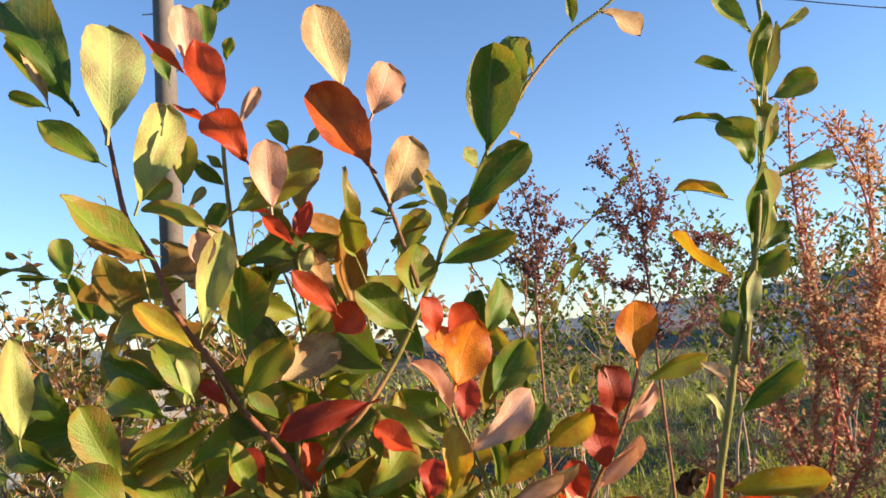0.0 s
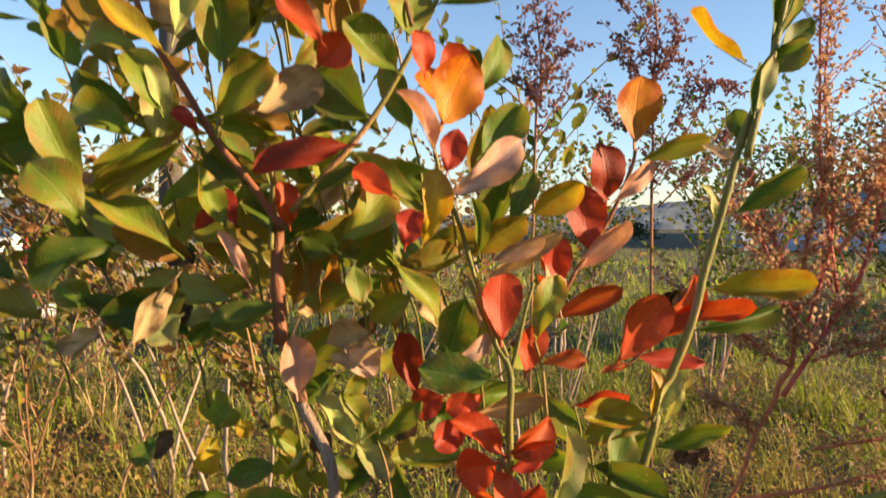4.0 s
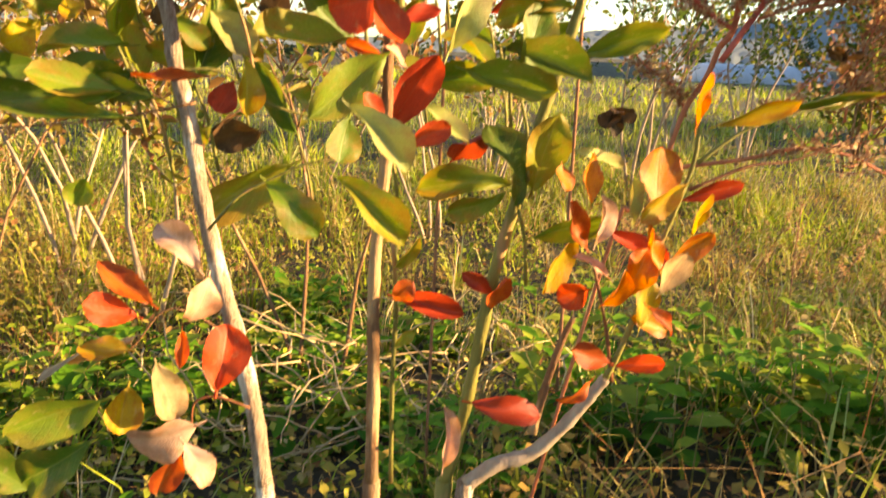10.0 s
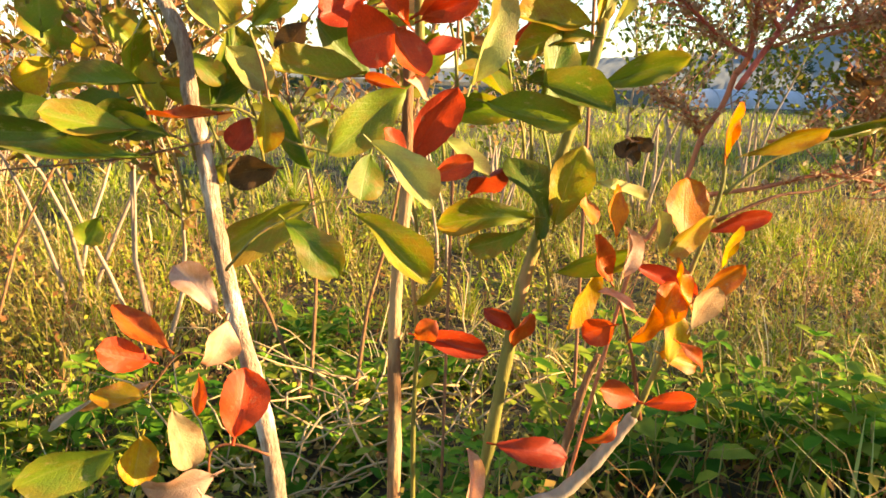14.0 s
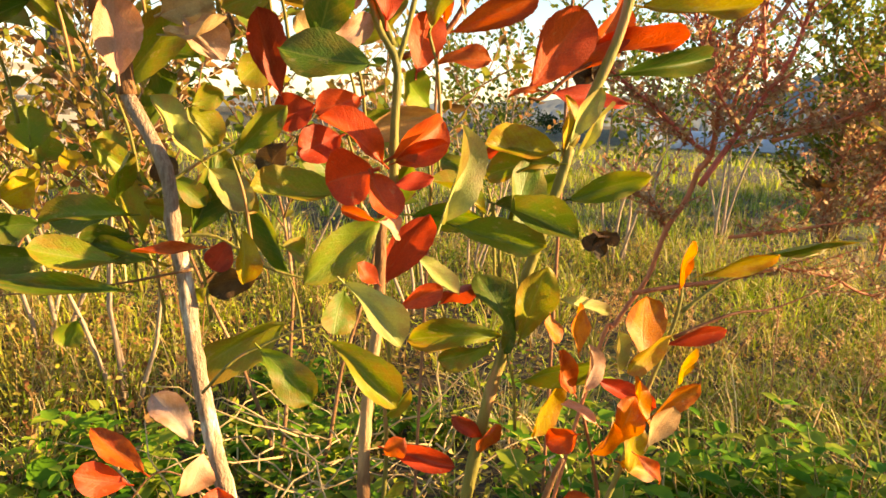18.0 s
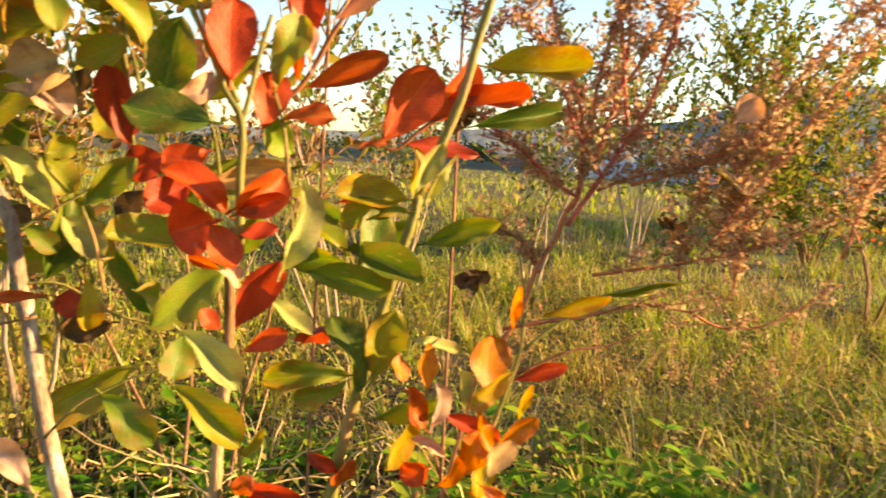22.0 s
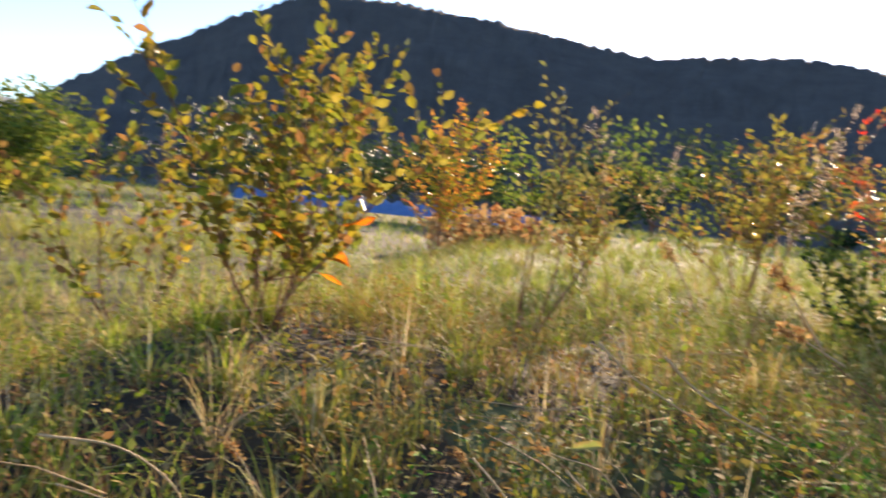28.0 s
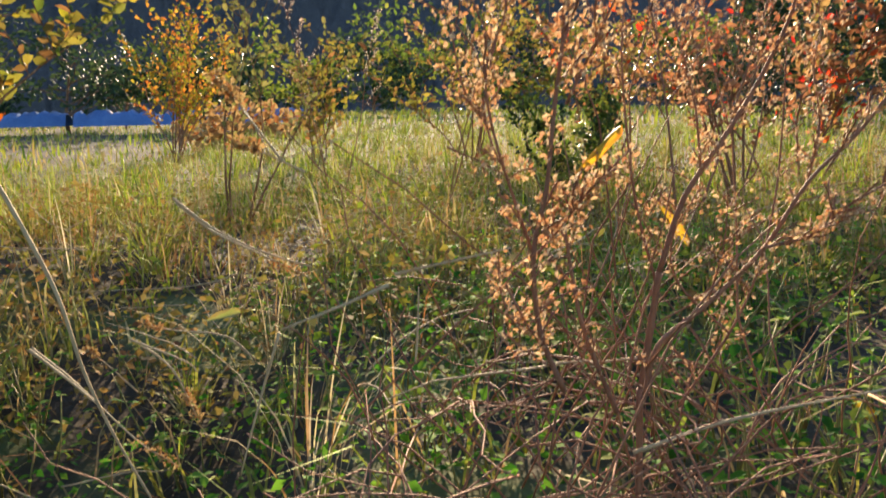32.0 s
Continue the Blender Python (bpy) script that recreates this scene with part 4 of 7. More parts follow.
side_bush = thing("chokeberry_bush", "slender shoots with green and orange autumn leaves", "bush")
leaf_rng = random.Random(41)
leaf_cache = {}


def leaf_mesh(kind, form):
    """A leaf one long, one wide, with its stalk; form: fold, bend, ripple, point."""
    key = (kind, form)
    if key in leaf_cache:
        return leaf_cache[key]
    fold, bend, ripple, point = ((0.26, 0.22, 0.030, 0.3), (0.42, 0.32, 0.035, 0.5), (0.22, -0.40, 0.045, 0.4), (0.34, 0.60, 0.085, 0.3), (0.18, 0.16, 0.040, 0.7), (0.50, -0.26, 0.045, 0.5), (0.36, 0.42, 0.050, 0.6), (0.26, -0.55, 0.060, 0.5))[form]
    twist = (0.0, 0.22, -0.25, 0.5, 0.15, -0.15, -0.35, 0.3)[form]
    rng = random.Random(form * 7 + 3)
    v, f, uv = [], [], []
    rows, cols = 15, 6
    phase = rng.uniform(0, 6)
    for i in range(rows + 1):
        s = i / rows
        oval = math.sin(math.pi * s ** (0.92 + 0.1 * point)) ** 0.78 * (1 - 0.30 * point * s ** 3)
        club = 1.70 * s ** 0.85 * (1 - s ** 3) ** 0.55
        full = oval + (club - oval) * (0.75, 0.45, 0.85, 0.5, 0.3, 0.6, 0.4, 0.7)[form]
        tooth = 1 + 0.018 * (1 if i % 2 else -1) * (0 < i < rows)
        for j in range(cols + 1):
            u = j / cols * 2 - 1
            x = 0.5 * full * u * (tooth if abs(u) > 0.9 else 1) + (0.02 * math.sin(7 * s + phase) if abs(u) > 0.5 else 0)
            z = fold * abs(x) * 0.9 + bend * (s - 0.5) ** 2 - bend * 0.25 * (1 - s) + ripple * math.sin(9 * s + 2.2 * u + phase) * abs(u)
            x, z = x * math.cos(twist * s) - z * math.sin(twist * s) * 0.6, z + x * math.sin(twist * s) * 0.9
            v.append((x, 0.05 + 0.95 * s, z))
            uv.append((u * 0.5 + 0.5, s))
    for i in range(rows):
        for j in range(cols):
            a = i * (cols + 1) + j
            f.append((a, a + 1, a + cols + 2, a + cols + 1))
    k = len(v)
    for y, r, z in ((-0.06, 0.016, -0.01), (0.07, 0.016, -0.012), (0.5, 0.008, -0.012)):
        zz = z + (bend * (y - 0.5) ** 2 - bend * 0.25 * (1 - y) if y > 0 else bend * 0.0)
        v += [(-r * 2, y, zz), (r * 2, y, zz), (0, y, zz - r)]
        uv += [(0.5, 0.5)] * 3
    for q in (k, k + 3):
        for a, b in ((0, 1), (1, 2), (2, 0)):
            f.append((q + a, q + b, q + b + 3, q + a + 3))
    me = bpy.data.meshes.new("leaf")
    me.from_pydata(v, [], f)
    me.polygons.foreach_set("use_smooth", [True] * len(f))
    layer = me.uv_layers.new(name="UVMap")
    for lp in me.loops:
        layer.data[lp.index].uv = uv[lp.vertex_index]
    me.materials.append(LEAF[kind])
    me.update()
    leaf_cache[key] = me
    return me


FORMS = {"tan": (3, 2, 3, 0), "brown": (3, 3, 2), "pale": (0, 1, 2, 5, 6), "salmon": (0, 1, 2, 5, 7)}


def leaf_place(base, tip, width, turn):
    """Where a leaf lies from its stalk to its tip; turn: degrees by which its face swings towards the sun."""
    b, way = Vector(base), Vector(tip) - Vector(base)
    length = way.length * 1.07
    y = way.normalized()
    n = Vector((0.05, -1, 0.25))
    n = (n - y * n.dot(y)).normalized()
    swung = [Matrix.Rotation(radians(k * turn), 3, y) @ n for k in (1, -1)]
    swung.sort(key=lambda w: w.dot(SUN_WAY))
    n = swung[1] if turn > 0 else swung[0]
    x = y.cross(n).normalized()
    return Matrix.Translation(b) @ Matrix((x, y, n)).transposed().to_4x4() @ Matrix.Diagonal((width * 1.02, length, length, 1))


def leaf(kind, base, tip, width, turn, parent=None):
    """One leaf, of a form picked by chance."""
    forms = FORMS.get(kind, (0, 1, 4, 5, 6, 2, 7, 0))
    ob = new("leaf", leaf_mesh(kind, forms[leaf_rng.randrange(len(forms))]))
    ob.parent = parent or near_bush
    ob.matrix_local = leaf_place(base, tip, width, turn)
    return ob


def limb(name, bark, r0, r1, pts, parent=None, knots=True, n=9):
    """A rounded stem through a few points, thinner towards its end, with swellings at the buds."""
    p = [Vector(q) for q in pts]
    p = [p[0] * 2 - p[1]] + p + [p[-1] * 2 - p[-2]]
    line = []
    for i in range(1, len(p) - 2):
        for k in range(5):
            s = k / 5
            a, b, c, d = p[i - 1:i + 3]
            line.append(0.5 * (2 * b + (c - a) * s + (2 * a - 5 * b + 4 * c - d) * s * s + (3 * b - a - 3 * c + d) * s ** 3))
    line.append(p[-2])
    m = len(line) - 1
    radii = [(r0 + (r1 - r0) * i / m) * (1 + (0.13 if knots and i % 4 == 0 else 0.0) + leaf_rng.uniform(-0.04, 0.04)) for i in range(m + 1)]
    ob = new(name, Build().tube(line, radii, n).mesh(name, BARK[bark]))
    ob.parent = parent or near_bush
    return line


# the foot of the bush, down to the soil
for foot in (((0.012, 0.50, 0.432), (0.03, 0.505, 0.22), (0.05, 0.51, -0.05), 0.0078, "grey"), ((0.074, 0.51, 0.424), (0.078, 0.512, 0.2), (0.085, 0.515, -0.05), 0.0078, "brown"),
             ((0.124, 0.55, 0.398), (0.115, 0.545, 0.2), (0.11, 0.54, -0.05), 0.0085, "green"), ((0.137, 0.54, 0.403), (0.118, 0.535, 0.22), (0.1, 0.53, -0.05), 0.0088, "grey")):
    limb("stem_foot", foot[4], foot[3] * 0.85, foot[3] * 0.68, [foot[2], foot[1], foot[0]], side_bush if foot[0][0] > 0.1 else near_bush)


# stems of the near bush
limb("trunk", "grey", 0.0050, 0.0034, [(0.012, 0.500, 0.430), (0.008, 0.500, 0.472), (0.001, 0.500, 0.512), (-0.007, 0.500, 0.546), (-0.013, 0.500, 0.576), (-0.017, 0.500, 0.600), (-0.022, 0.500, 0.639), (-0.027, 0.500, 0.663), (-0.031, 0.500, 0.694), (-0.051, 0.510, 0.729)])
limb("trunk", "brown", 0.0044, 0.0046, [(-0.051, 0.510, 0.729), (-0.054, 0.510, 0.754), (-0.063, 0.510, 0.766)])
limb("branch", "red", 0.0045, 0.0031, [(-0.063, 0.510, 0.766), (-0.066, 0.510, 0.809), (-0.065, 0.510, 0.841), (-0.058, 0.480, 0.840)])
limb("branch", "red", 0.0023, 0.0014, [(-0.058, 0.480, 0.840), (-0.076, 0.480, 0.866), (-0.096, 0.480, 0.890), (-0.114, 0.480, 0.920), (-0.135, 0.480, 0.952), (-0.149, 0.480, 0.989), (-0.164, 0.480, 1.015), (-0.170, 0.480, 1.042), (-0.175, 0.480, 1.070), (-0.189, 0.480, 1.119)])
limb("branch", "green", 0.0017, 0.0011, [(-0.093, 0.470, 0.891), (-0.088, 0.470, 0.927), (-0.093, 0.470, 0.976), (-0.096, 0.470, 1.012), (-0.098, 0.470, 1.041), (-0.100, 0.470, 1.079), (-0.112, 0.470, 1.106), (-0.122, 0.470, 1.141)])
limb("branch", "green", 0.0018, 0.0010, [(-0.052, 0.480, 0.849), (-0.034, 0.480, 0.870), (-0.017, 0.480, 0.888), (0.001, 0.480, 0.913), (0.016, 0.480, 0.940), (0.030, 0.480, 0.968), (0.039, 0.480, 0.989), (0.052, 0.480, 1.006), (0.069, 0.480, 1.041), (0.084, 0.480, 1.062), (0.103, 0.480, 1.090), (0.129, 0.480, 1.117), (0.153, 0.480, 1.133), (0.167, 0.480, 1.144)])
limb("branch", "brown", 0.0014, 0.0011, [(0.019, 0.470, 0.957), (0.011, 0.470, 0.986), (0.005, 0.470, 1.008), (-0.006, 0.470, 1.036), (-0.021, 0.470, 1.086)])
limb("branch", "green", 0.0017, 0.0016, [(-0.066, 0.490, 0.826), (-0.065, 0.490, 0.847), (-0.065, 0.490, 0.871), (-0.069, 0.490, 0.891)])
limb("branch", "brown", 0.0039, 0.0025, [(0.074, 0.510, 0.422), (0.074, 0.510, 0.487), (0.073, 0.510, 0.534), (0.074, 0.510, 0.572), (0.078, 0.510, 0.615), (0.078, 0.510, 0.658), (0.079, 0.510, 0.689), (0.083, 0.500, 0.685)])
limb("branch", "green", 0.0025, 0.0015, [(0.083, 0.500, 0.685), (0.082, 0.500, 0.716), (0.082, 0.500, 0.750), (0.073, 0.500, 0.767), (0.065, 0.500, 0.787), (0.055, 0.500, 0.808)])
limb("branch", "green", 0.0015, 0.0011, [(0.082, 0.500, 0.750), (0.086, 0.500, 0.765), (0.091, 0.500, 0.789), (0.096, 0.500, 0.807)])
limb("branch", "green", 0.0016, 0.0012, [(0.080, 0.500, 0.760), (0.068, 0.500, 0.787), (0.059, 0.500, 0.810), (0.049, 0.500, 0.843), (0.038, 0.500, 0.869), (0.033, 0.500, 0.888)])
limb("branch", "red", 0.0018, 0.0012, [(0.089, 0.560, 0.758), (0.114, 0.560, 0.774), (0.135, 0.560, 0.812), (0.157, 0.560, 0.847), (0.172, 0.560, 0.883), (0.175, 0.560, 0.897)])
limb("twig", "green", 0.0015, 0.0012, [(0.087, 0.530, 0.410), (0.086, 0.530, 0.478), (0.087, 0.530, 0.527), (0.084, 0.530, 0.567)])
limb("branch", "green", 0.0043, 0.0028, [(0.124, 0.550, 0.396), (0.132, 0.550, 0.429), (0.140, 0.550, 0.483), (0.150, 0.550, 0.549), (0.162, 0.550, 0.597), (0.171, 0.550, 0.637), (0.182, 0.550, 0.676), (0.190, 0.550, 0.707), (0.190, 0.555, 0.709)], side_bush)
limb("branch", "green", 0.0032, 0.0023, [(0.190, 0.555, 0.709), (0.215, 0.555, 0.773), (0.224, 0.555, 0.812), (0.237, 0.555, 0.860), (0.248, 0.555, 0.904), (0.257, 0.555, 0.924), (0.250, 0.550, 0.891)], side_bush)
limb("branch", "green", 0.0027, 0.0015, [(0.250, 0.550, 0.891), (0.259, 0.550, 0.932), (0.269, 0.550, 0.973), (0.280, 0.550, 1.032), (0.290, 0.550, 1.084), (0.295, 0.550, 1.137), (0.295, 0.550, 1.171)], side_bush)
limb("branch", "red", 0.0016, 0.0009, [(0.227, 0.590, 0.771), (0.202, 0.590, 0.758), (0.183, 0.590, 0.741), (0.173, 0.590, 0.740)], side_bush)
limb("woody_branch", "pale", 0.0051, 0.0036, [(0.137, 0.540, 0.401), (0.156, 0.540, 0.415), (0.178, 0.540, 0.422), (0.198, 0.540, 0.441), (0.214, 0.540, 0.462), (0.224, 0.540, 0.476)], side_bush)
limb("branch", "green", 0.0020, 0.0011, [(0.220, 0.530, 0.480), (0.227, 0.530, 0.498), (0.235, 0.530, 0.524), (0.242, 0.530, 0.555), (0.253, 0.530, 0.592), (0.260, 0.530, 0.619), (0.260, 0.530, 0.643)], side_bush)
limb("twig", "brown", 0.0030, 0.0018, [(0.181, 0.550, 0.432), (0.188, 0.550, 0.468), (0.196, 0.550, 0.498), (0.202, 0.550, 0.513)], side_bush)
limb("twig", "red", 0.0014, 0.0009, [(0.224, 0.530, 0.478), (0.217, 0.530, 0.513), (0.205, 0.530, 0.555)], side_bush)
limb("twig", "red", 0.0012, 0.0004, [(0.259, 0.530, 0.601), (0.294, 0.530, 0.616), (0.321, 0.530, 0.620), (0.350, 0.530, 0.632)], side_bush)
limb("twig", "green", 0.0013, 0.0004, [(0.262, 0.530, 0.617), (0.285, 0.530, 0.635), (0.307, 0.530, 0.644), (0.346, 0.530, 0.655)], side_bush)
limb("twig", "green", 0.0010, 0.0006, [(-0.046, 0.530, 0.676), (-0.021, 0.530, 0.694), (-0.005, 0.530, 0.704), (0.014, 0.530, 0.718), (0.030, 0.530, 0.727)])
limb("twig", "green", 0.0008, 0.0005, [(-0.010, 0.480, 0.584), (0.005, 0.480, 0.601), (0.019, 0.480, 0.609), (0.038, 0.480, 0.618), (0.062, 0.480, 0.622)])
limb("twig", "brown", 0.0007, 0.0004, [(-0.016, 0.490, 0.645), (-0.046, 0.490, 0.638), (-0.069, 0.490, 0.634), (-0.116, 0.490, 0.629)])
limb("twig", "green", 0.0009, 0.0006, [(-0.031, 0.500, 0.659), (-0.006, 0.500, 0.660), (0.018, 0.500, 0.645), (0.044, 0.500, 0.638)])
limb("twig", "red", 0.0007, 0.0005, [(0.011, 0.460, 0.497), (-0.005, 0.460, 0.503), (-0.016, 0.460, 0.500), (-0.018, 0.460, 0.484)])
limb("twig", "brown", 0.0006, 0.0004, [(0.001, 0.480, 0.526), (-0.018, 0.480, 0.539), (-0.034, 0.480, 0.541), (-0.052, 0.480, 0.520), (-0.073, 0.480, 0.520)])

# upper spray, main stems
leaf("green", (-0.177, 0.437, 1.077), (-0.221, 0.443, 1.152), 0.0336, 20)
leaf("pale", (-0.143, 0.401, 1.046), (-0.139, 0.400, 1.107), 0.0359, 29)
leaf("tan", (-0.197, 0.448, 1.082), (-0.215, 0.457, 1.120), 0.0125, 25)
leaf("green", (-0.192, 0.471, 1.089), (-0.236, 0.480, 1.134), 0.0199, 16)
leaf("green", (-0.206, 0.465, 1.088), (-0.229, 0.467, 1.096), 0.0091, 4)
leaf("green", (-0.166, 0.450, 1.045), (-0.201, 0.447, 1.071), 0.0181, 9)
leaf("pale", (-0.136, 0.422, 1.010), (-0.118, 0.428, 1.069), 0.0274, 27)
leaf("olive", (-0.124, 0.406, 0.980), (-0.165, 0.396, 1.009), 0.0298, 28)
leaf("olive", (-0.098, 0.441, 0.997), (-0.133, 0.429, 1.012), 0.0177, 14)
leaf("olive", (-0.147, 0.463, 1.024), (-0.127, 0.456, 1.031), 0.0150, 19)
leaf("red", (-0.110, 0.437, 1.093), (-0.134, 0.432, 1.114), 0.0114, 16)
leaf("salmon", (-0.105, 0.433, 1.090), (-0.112, 0.437, 1.132), 0.0203, 26)
leaf("red", (-0.088, 0.420, 1.064), (-0.102, 0.432, 1.108), 0.0231, 16)
leaf("red", (-0.102, 0.449, 1.067), (-0.124, 0.459, 1.079), 0.0094, 19)
leaf("red", (-0.071, 0.417, 1.030), (-0.092, 0.414, 1.060), 0.0206, 14)
leaf("salmon", (-0.061, 0.426, 1.004), (-0.062, 0.422, 1.042), 0.0223, 20)
leaf("salmon", (-0.087, 0.464, 1.067), (-0.075, 0.469, 1.091), 0.0092, 22)
leaf("green", (-0.103, 0.459, 1.118), (-0.107, 0.467, 1.147), 0.0168, 19)
leaf("green", (-0.104, 0.479, 1.147), (-0.092, 0.471, 1.158), 0.0091, 19)
leaf("green", (-0.096, 0.479, 1.116), (-0.090, 0.468, 1.126), 0.0077, 4)
leaf("green", (-0.139, 0.495, 1.109), (-0.146, 0.491, 1.130), 0.0129, 16)
leaf("olive", (-0.127, 0.478, 1.032), (-0.128, 0.485, 1.066), 0.0164, 25)
leaf("pale", (-0.121, 0.469, 1.019), (-0.114, 0.477, 1.031), 0.0067, 36)
leaf("dark", (-0.102, 0.487, 1.034), (-0.119, 0.479, 1.049), 0.0109, -20)
leaf("green", (-0.100, 0.475, 1.043), (-0.109, 0.469, 1.049), 0.0097, 18)
leaf("olive", (-0.089, 0.446, 1.008), (-0.036, 0.443, 1.039), 0.0249, 30)
leaf("green", (-0.057, 0.468, 1.052), (-0.068, 0.467, 1.068), 0.0138, 15)
leaf("green", (-0.048, 0.483, 1.058), (-0.036, 0.472, 1.062), 0.0102, 6)
leaf("olive", (-0.054, 0.463, 1.022), (-0.047, 0.463, 1.049), 0.0226, 25)
leaf("tan", (-0.019, 0.454, 1.082), (-0.033, 0.450, 1.132), 0.0333, 24)
leaf("salmon", (-0.002, 0.447, 1.061), (0.012, 0.443, 1.091), 0.0263, 25)
leaf("red", (-0.003, 0.445, 1.029), (-0.037, 0.448, 1.077), 0.0346, 19)
leaf("tan", (0.005, 0.456, 1.006), (0.022, 0.448, 1.045), 0.0292, 23)
leaf("olive", (0.039, 0.460, 0.993), (0.023, 0.462, 1.034), 0.0163, 26)
leaf("dark", (0.008, 0.497, 1.020), (0.025, 0.503, 1.025), 0.0046, -15)
leaf("dark", (0.007, 0.516, 1.016), (0.023, 0.515, 1.018), 0.0047, -13)
leaf("dark", (0.007, 0.499, 1.007), (-0.009, 0.511, 1.016), 0.0049, -25)
leaf("green", (0.068, 0.456, 1.036), (0.075, 0.452, 1.099), 0.0348, 10)
leaf("green", (0.086, 0.465, 1.063), (0.092, 0.471, 1.117), 0.0188, 8)
leaf("dark", (0.091, 0.501, 1.072), (0.106, 0.508, 1.104), 0.0148, -23)
leaf("green", (0.050, 0.456, 1.001), (0.090, 0.453, 1.036), 0.0251, 5)
leaf("olive", (0.063, 0.478, 1.031), (0.055, 0.473, 1.044), 0.0134, 28)
leaf("olive", (0.032, 0.475, 0.971), (0.080, 0.478, 0.986), 0.0177, 19)
leaf("olive", (0.017, 0.471, 0.950), (0.017, 0.470, 0.983), 0.0348, 29)
leaf("tan", (0.145, 0.449, 1.120), (0.167, 0.444, 1.103), 0.0246, 30)
leaf("olive", (0.131, 0.465, 1.119), (0.129, 0.463, 1.136), 0.0089, 18)
leaf("orange", (0.081, 0.449, 1.047), (0.088, 0.456, 1.044), 0.0046, 15)
leaf("olive", (0.104, 0.473, 1.089), (0.101, 0.473, 1.111), 0.0047, 24)
leaf("dark", (-0.098, 0.480, 0.977), (-0.055, 0.480, 0.992), 0.0187, -10)
leaf("crimson", (-0.061, 0.493, 0.994), (-0.051, 0.502, 1.021), 0.0132, 7)
leaf("red", (-0.053, 0.448, 0.986), (-0.071, 0.455, 1.004), 0.0110, 21)
leaf("crimson", (-0.072, 0.481, 1.012), (-0.089, 0.485, 1.020), 0.0060, 5)
leaf("pale", (-0.054, 0.469, 0.968), (-0.049, 0.474, 0.987), 0.0115, 30)
leaf("red", (-0.030, 0.456, 0.943), (-0.055, 0.450, 0.969), 0.0158, 19)
leaf("red", (-0.035, 0.469, 0.933), (-0.017, 0.465, 0.947), 0.0234, 15)
leaf("green", (0.012, 0.476, 0.931), (-0.019, 0.464, 0.956), 0.0250, 12)
leaf("red", (0.027, 0.454, 0.925), (0.023, 0.448, 0.948), 0.0174, 19)
leaf("red", (0.034, 0.461, 0.927), (0.050, 0.464, 0.941), 0.0206, 21)
leaf("orange", (0.036, 0.439, 0.895), (0.049, 0.443, 0.932), 0.0347, 23)
leaf("orange", (0.034, 0.454, 0.911), (0.029, 0.463, 0.931), 0.0225, 24)
leaf("green", (0.059, 0.505, 0.922), (0.077, 0.516, 0.960), 0.0217, 20)
leaf("dark", (0.056, 0.509, 0.908), (0.059, 0.521, 0.954), 0.0152, -20)
leaf("green", (0.061, 0.502, 0.885), (0.086, 0.513, 0.916), 0.0258, 19)
leaf("salmon", (0.033, 0.437, 0.881), (0.015, 0.427, 0.911), 0.0148, 33)
leaf("crimson", (0.040, 0.468, 0.872), (0.046, 0.475, 0.897), 0.0173, 12)
leaf("salmon", (0.040, 0.446, 0.858), (0.079, 0.444, 0.887), 0.0184, 28)
leaf("crimson", (-0.013, 0.476, 0.889), (-0.068, 0.465, 0.875), 0.0216, 1)
leaf("olive", (0.027, 0.482, 0.854), (-0.014, 0.485, 0.883), 0.0165, 19)
leaf("dark", (-0.007, 0.496, 0.906), (-0.036, 0.501, 0.933), 0.0341, -25)
leaf("tan", (-0.071, 0.466, 0.906), (-0.037, 0.477, 0.928), 0.0262, 27)
leaf("olive", (-0.089, 0.449, 0.899), (-0.060, 0.441, 0.930), 0.0234, 24)
leaf("pale", (-0.106, 0.433, 0.938), (-0.092, 0.433, 0.992), 0.0205, 23)
leaf("salmon", (-0.102, 0.430, 0.973), (-0.103, 0.426, 0.994), 0.0158, 22)
leaf("olive", (-0.089, 0.462, 0.930), (-0.088, 0.456, 0.974), 0.0307, 25)
leaf("yellow", (-0.104, 0.416, 0.928), (-0.135, 0.414, 0.952), 0.0162, 28)
leaf("olive", (-0.132, 0.459, 0.937), (-0.169, 0.467, 0.945), 0.0176, 25)
leaf("dark", (-0.144, 0.489, 0.906), (-0.186, 0.490, 0.927), 0.0227, -17)
leaf("green", (-0.116, 0.444, 0.901), (-0.133, 0.445, 0.934), 0.0220, 14)
leaf("pale", (-0.112, 0.433, 0.902), (-0.117, 0.428, 0.923), 0.0135, 33)
leaf("pale", (-0.186, 0.390, 0.887), (-0.191, 0.388, 0.938), 0.0198, 33)
leaf("dark", (-0.182, 0.437, 0.890), (-0.197, 0.429, 0.919), 0.0235, -14)
leaf("dark", (-0.163, 0.450, 0.892), (-0.215, 0.461, 0.883), 0.0257, -22)
leaf("dark", (-0.186, 0.441, 0.865), (-0.222, 0.437, 0.893), 0.0247, -26)
leaf("olive", (-0.147, 0.417, 0.858), (-0.166, 0.413, 0.900), 0.0229, 18)
leaf("olive", (-0.102, 0.446, 0.888), (-0.153, 0.455, 0.860), 0.0161, 26)
leaf("dark", (-0.145, 0.486, 0.840), (-0.172, 0.498, 0.856), 0.0210, -11)
leaf("green", (-0.267, 0.619, 0.996), (-0.279, 0.630, 1.029), 0.0202, 16)
leaf("dark", (-0.281, 0.635, 0.999), (-0.319, 0.644, 1.004), 0.0059, -21)
leaf("green", (-0.266, 0.626, 0.983), (-0.277, 0.621, 0.993), 0.0088, 13)
leaf("green", (-0.240, 0.624, 0.960), (-0.257, 0.622, 0.987), 0.0232, 14)
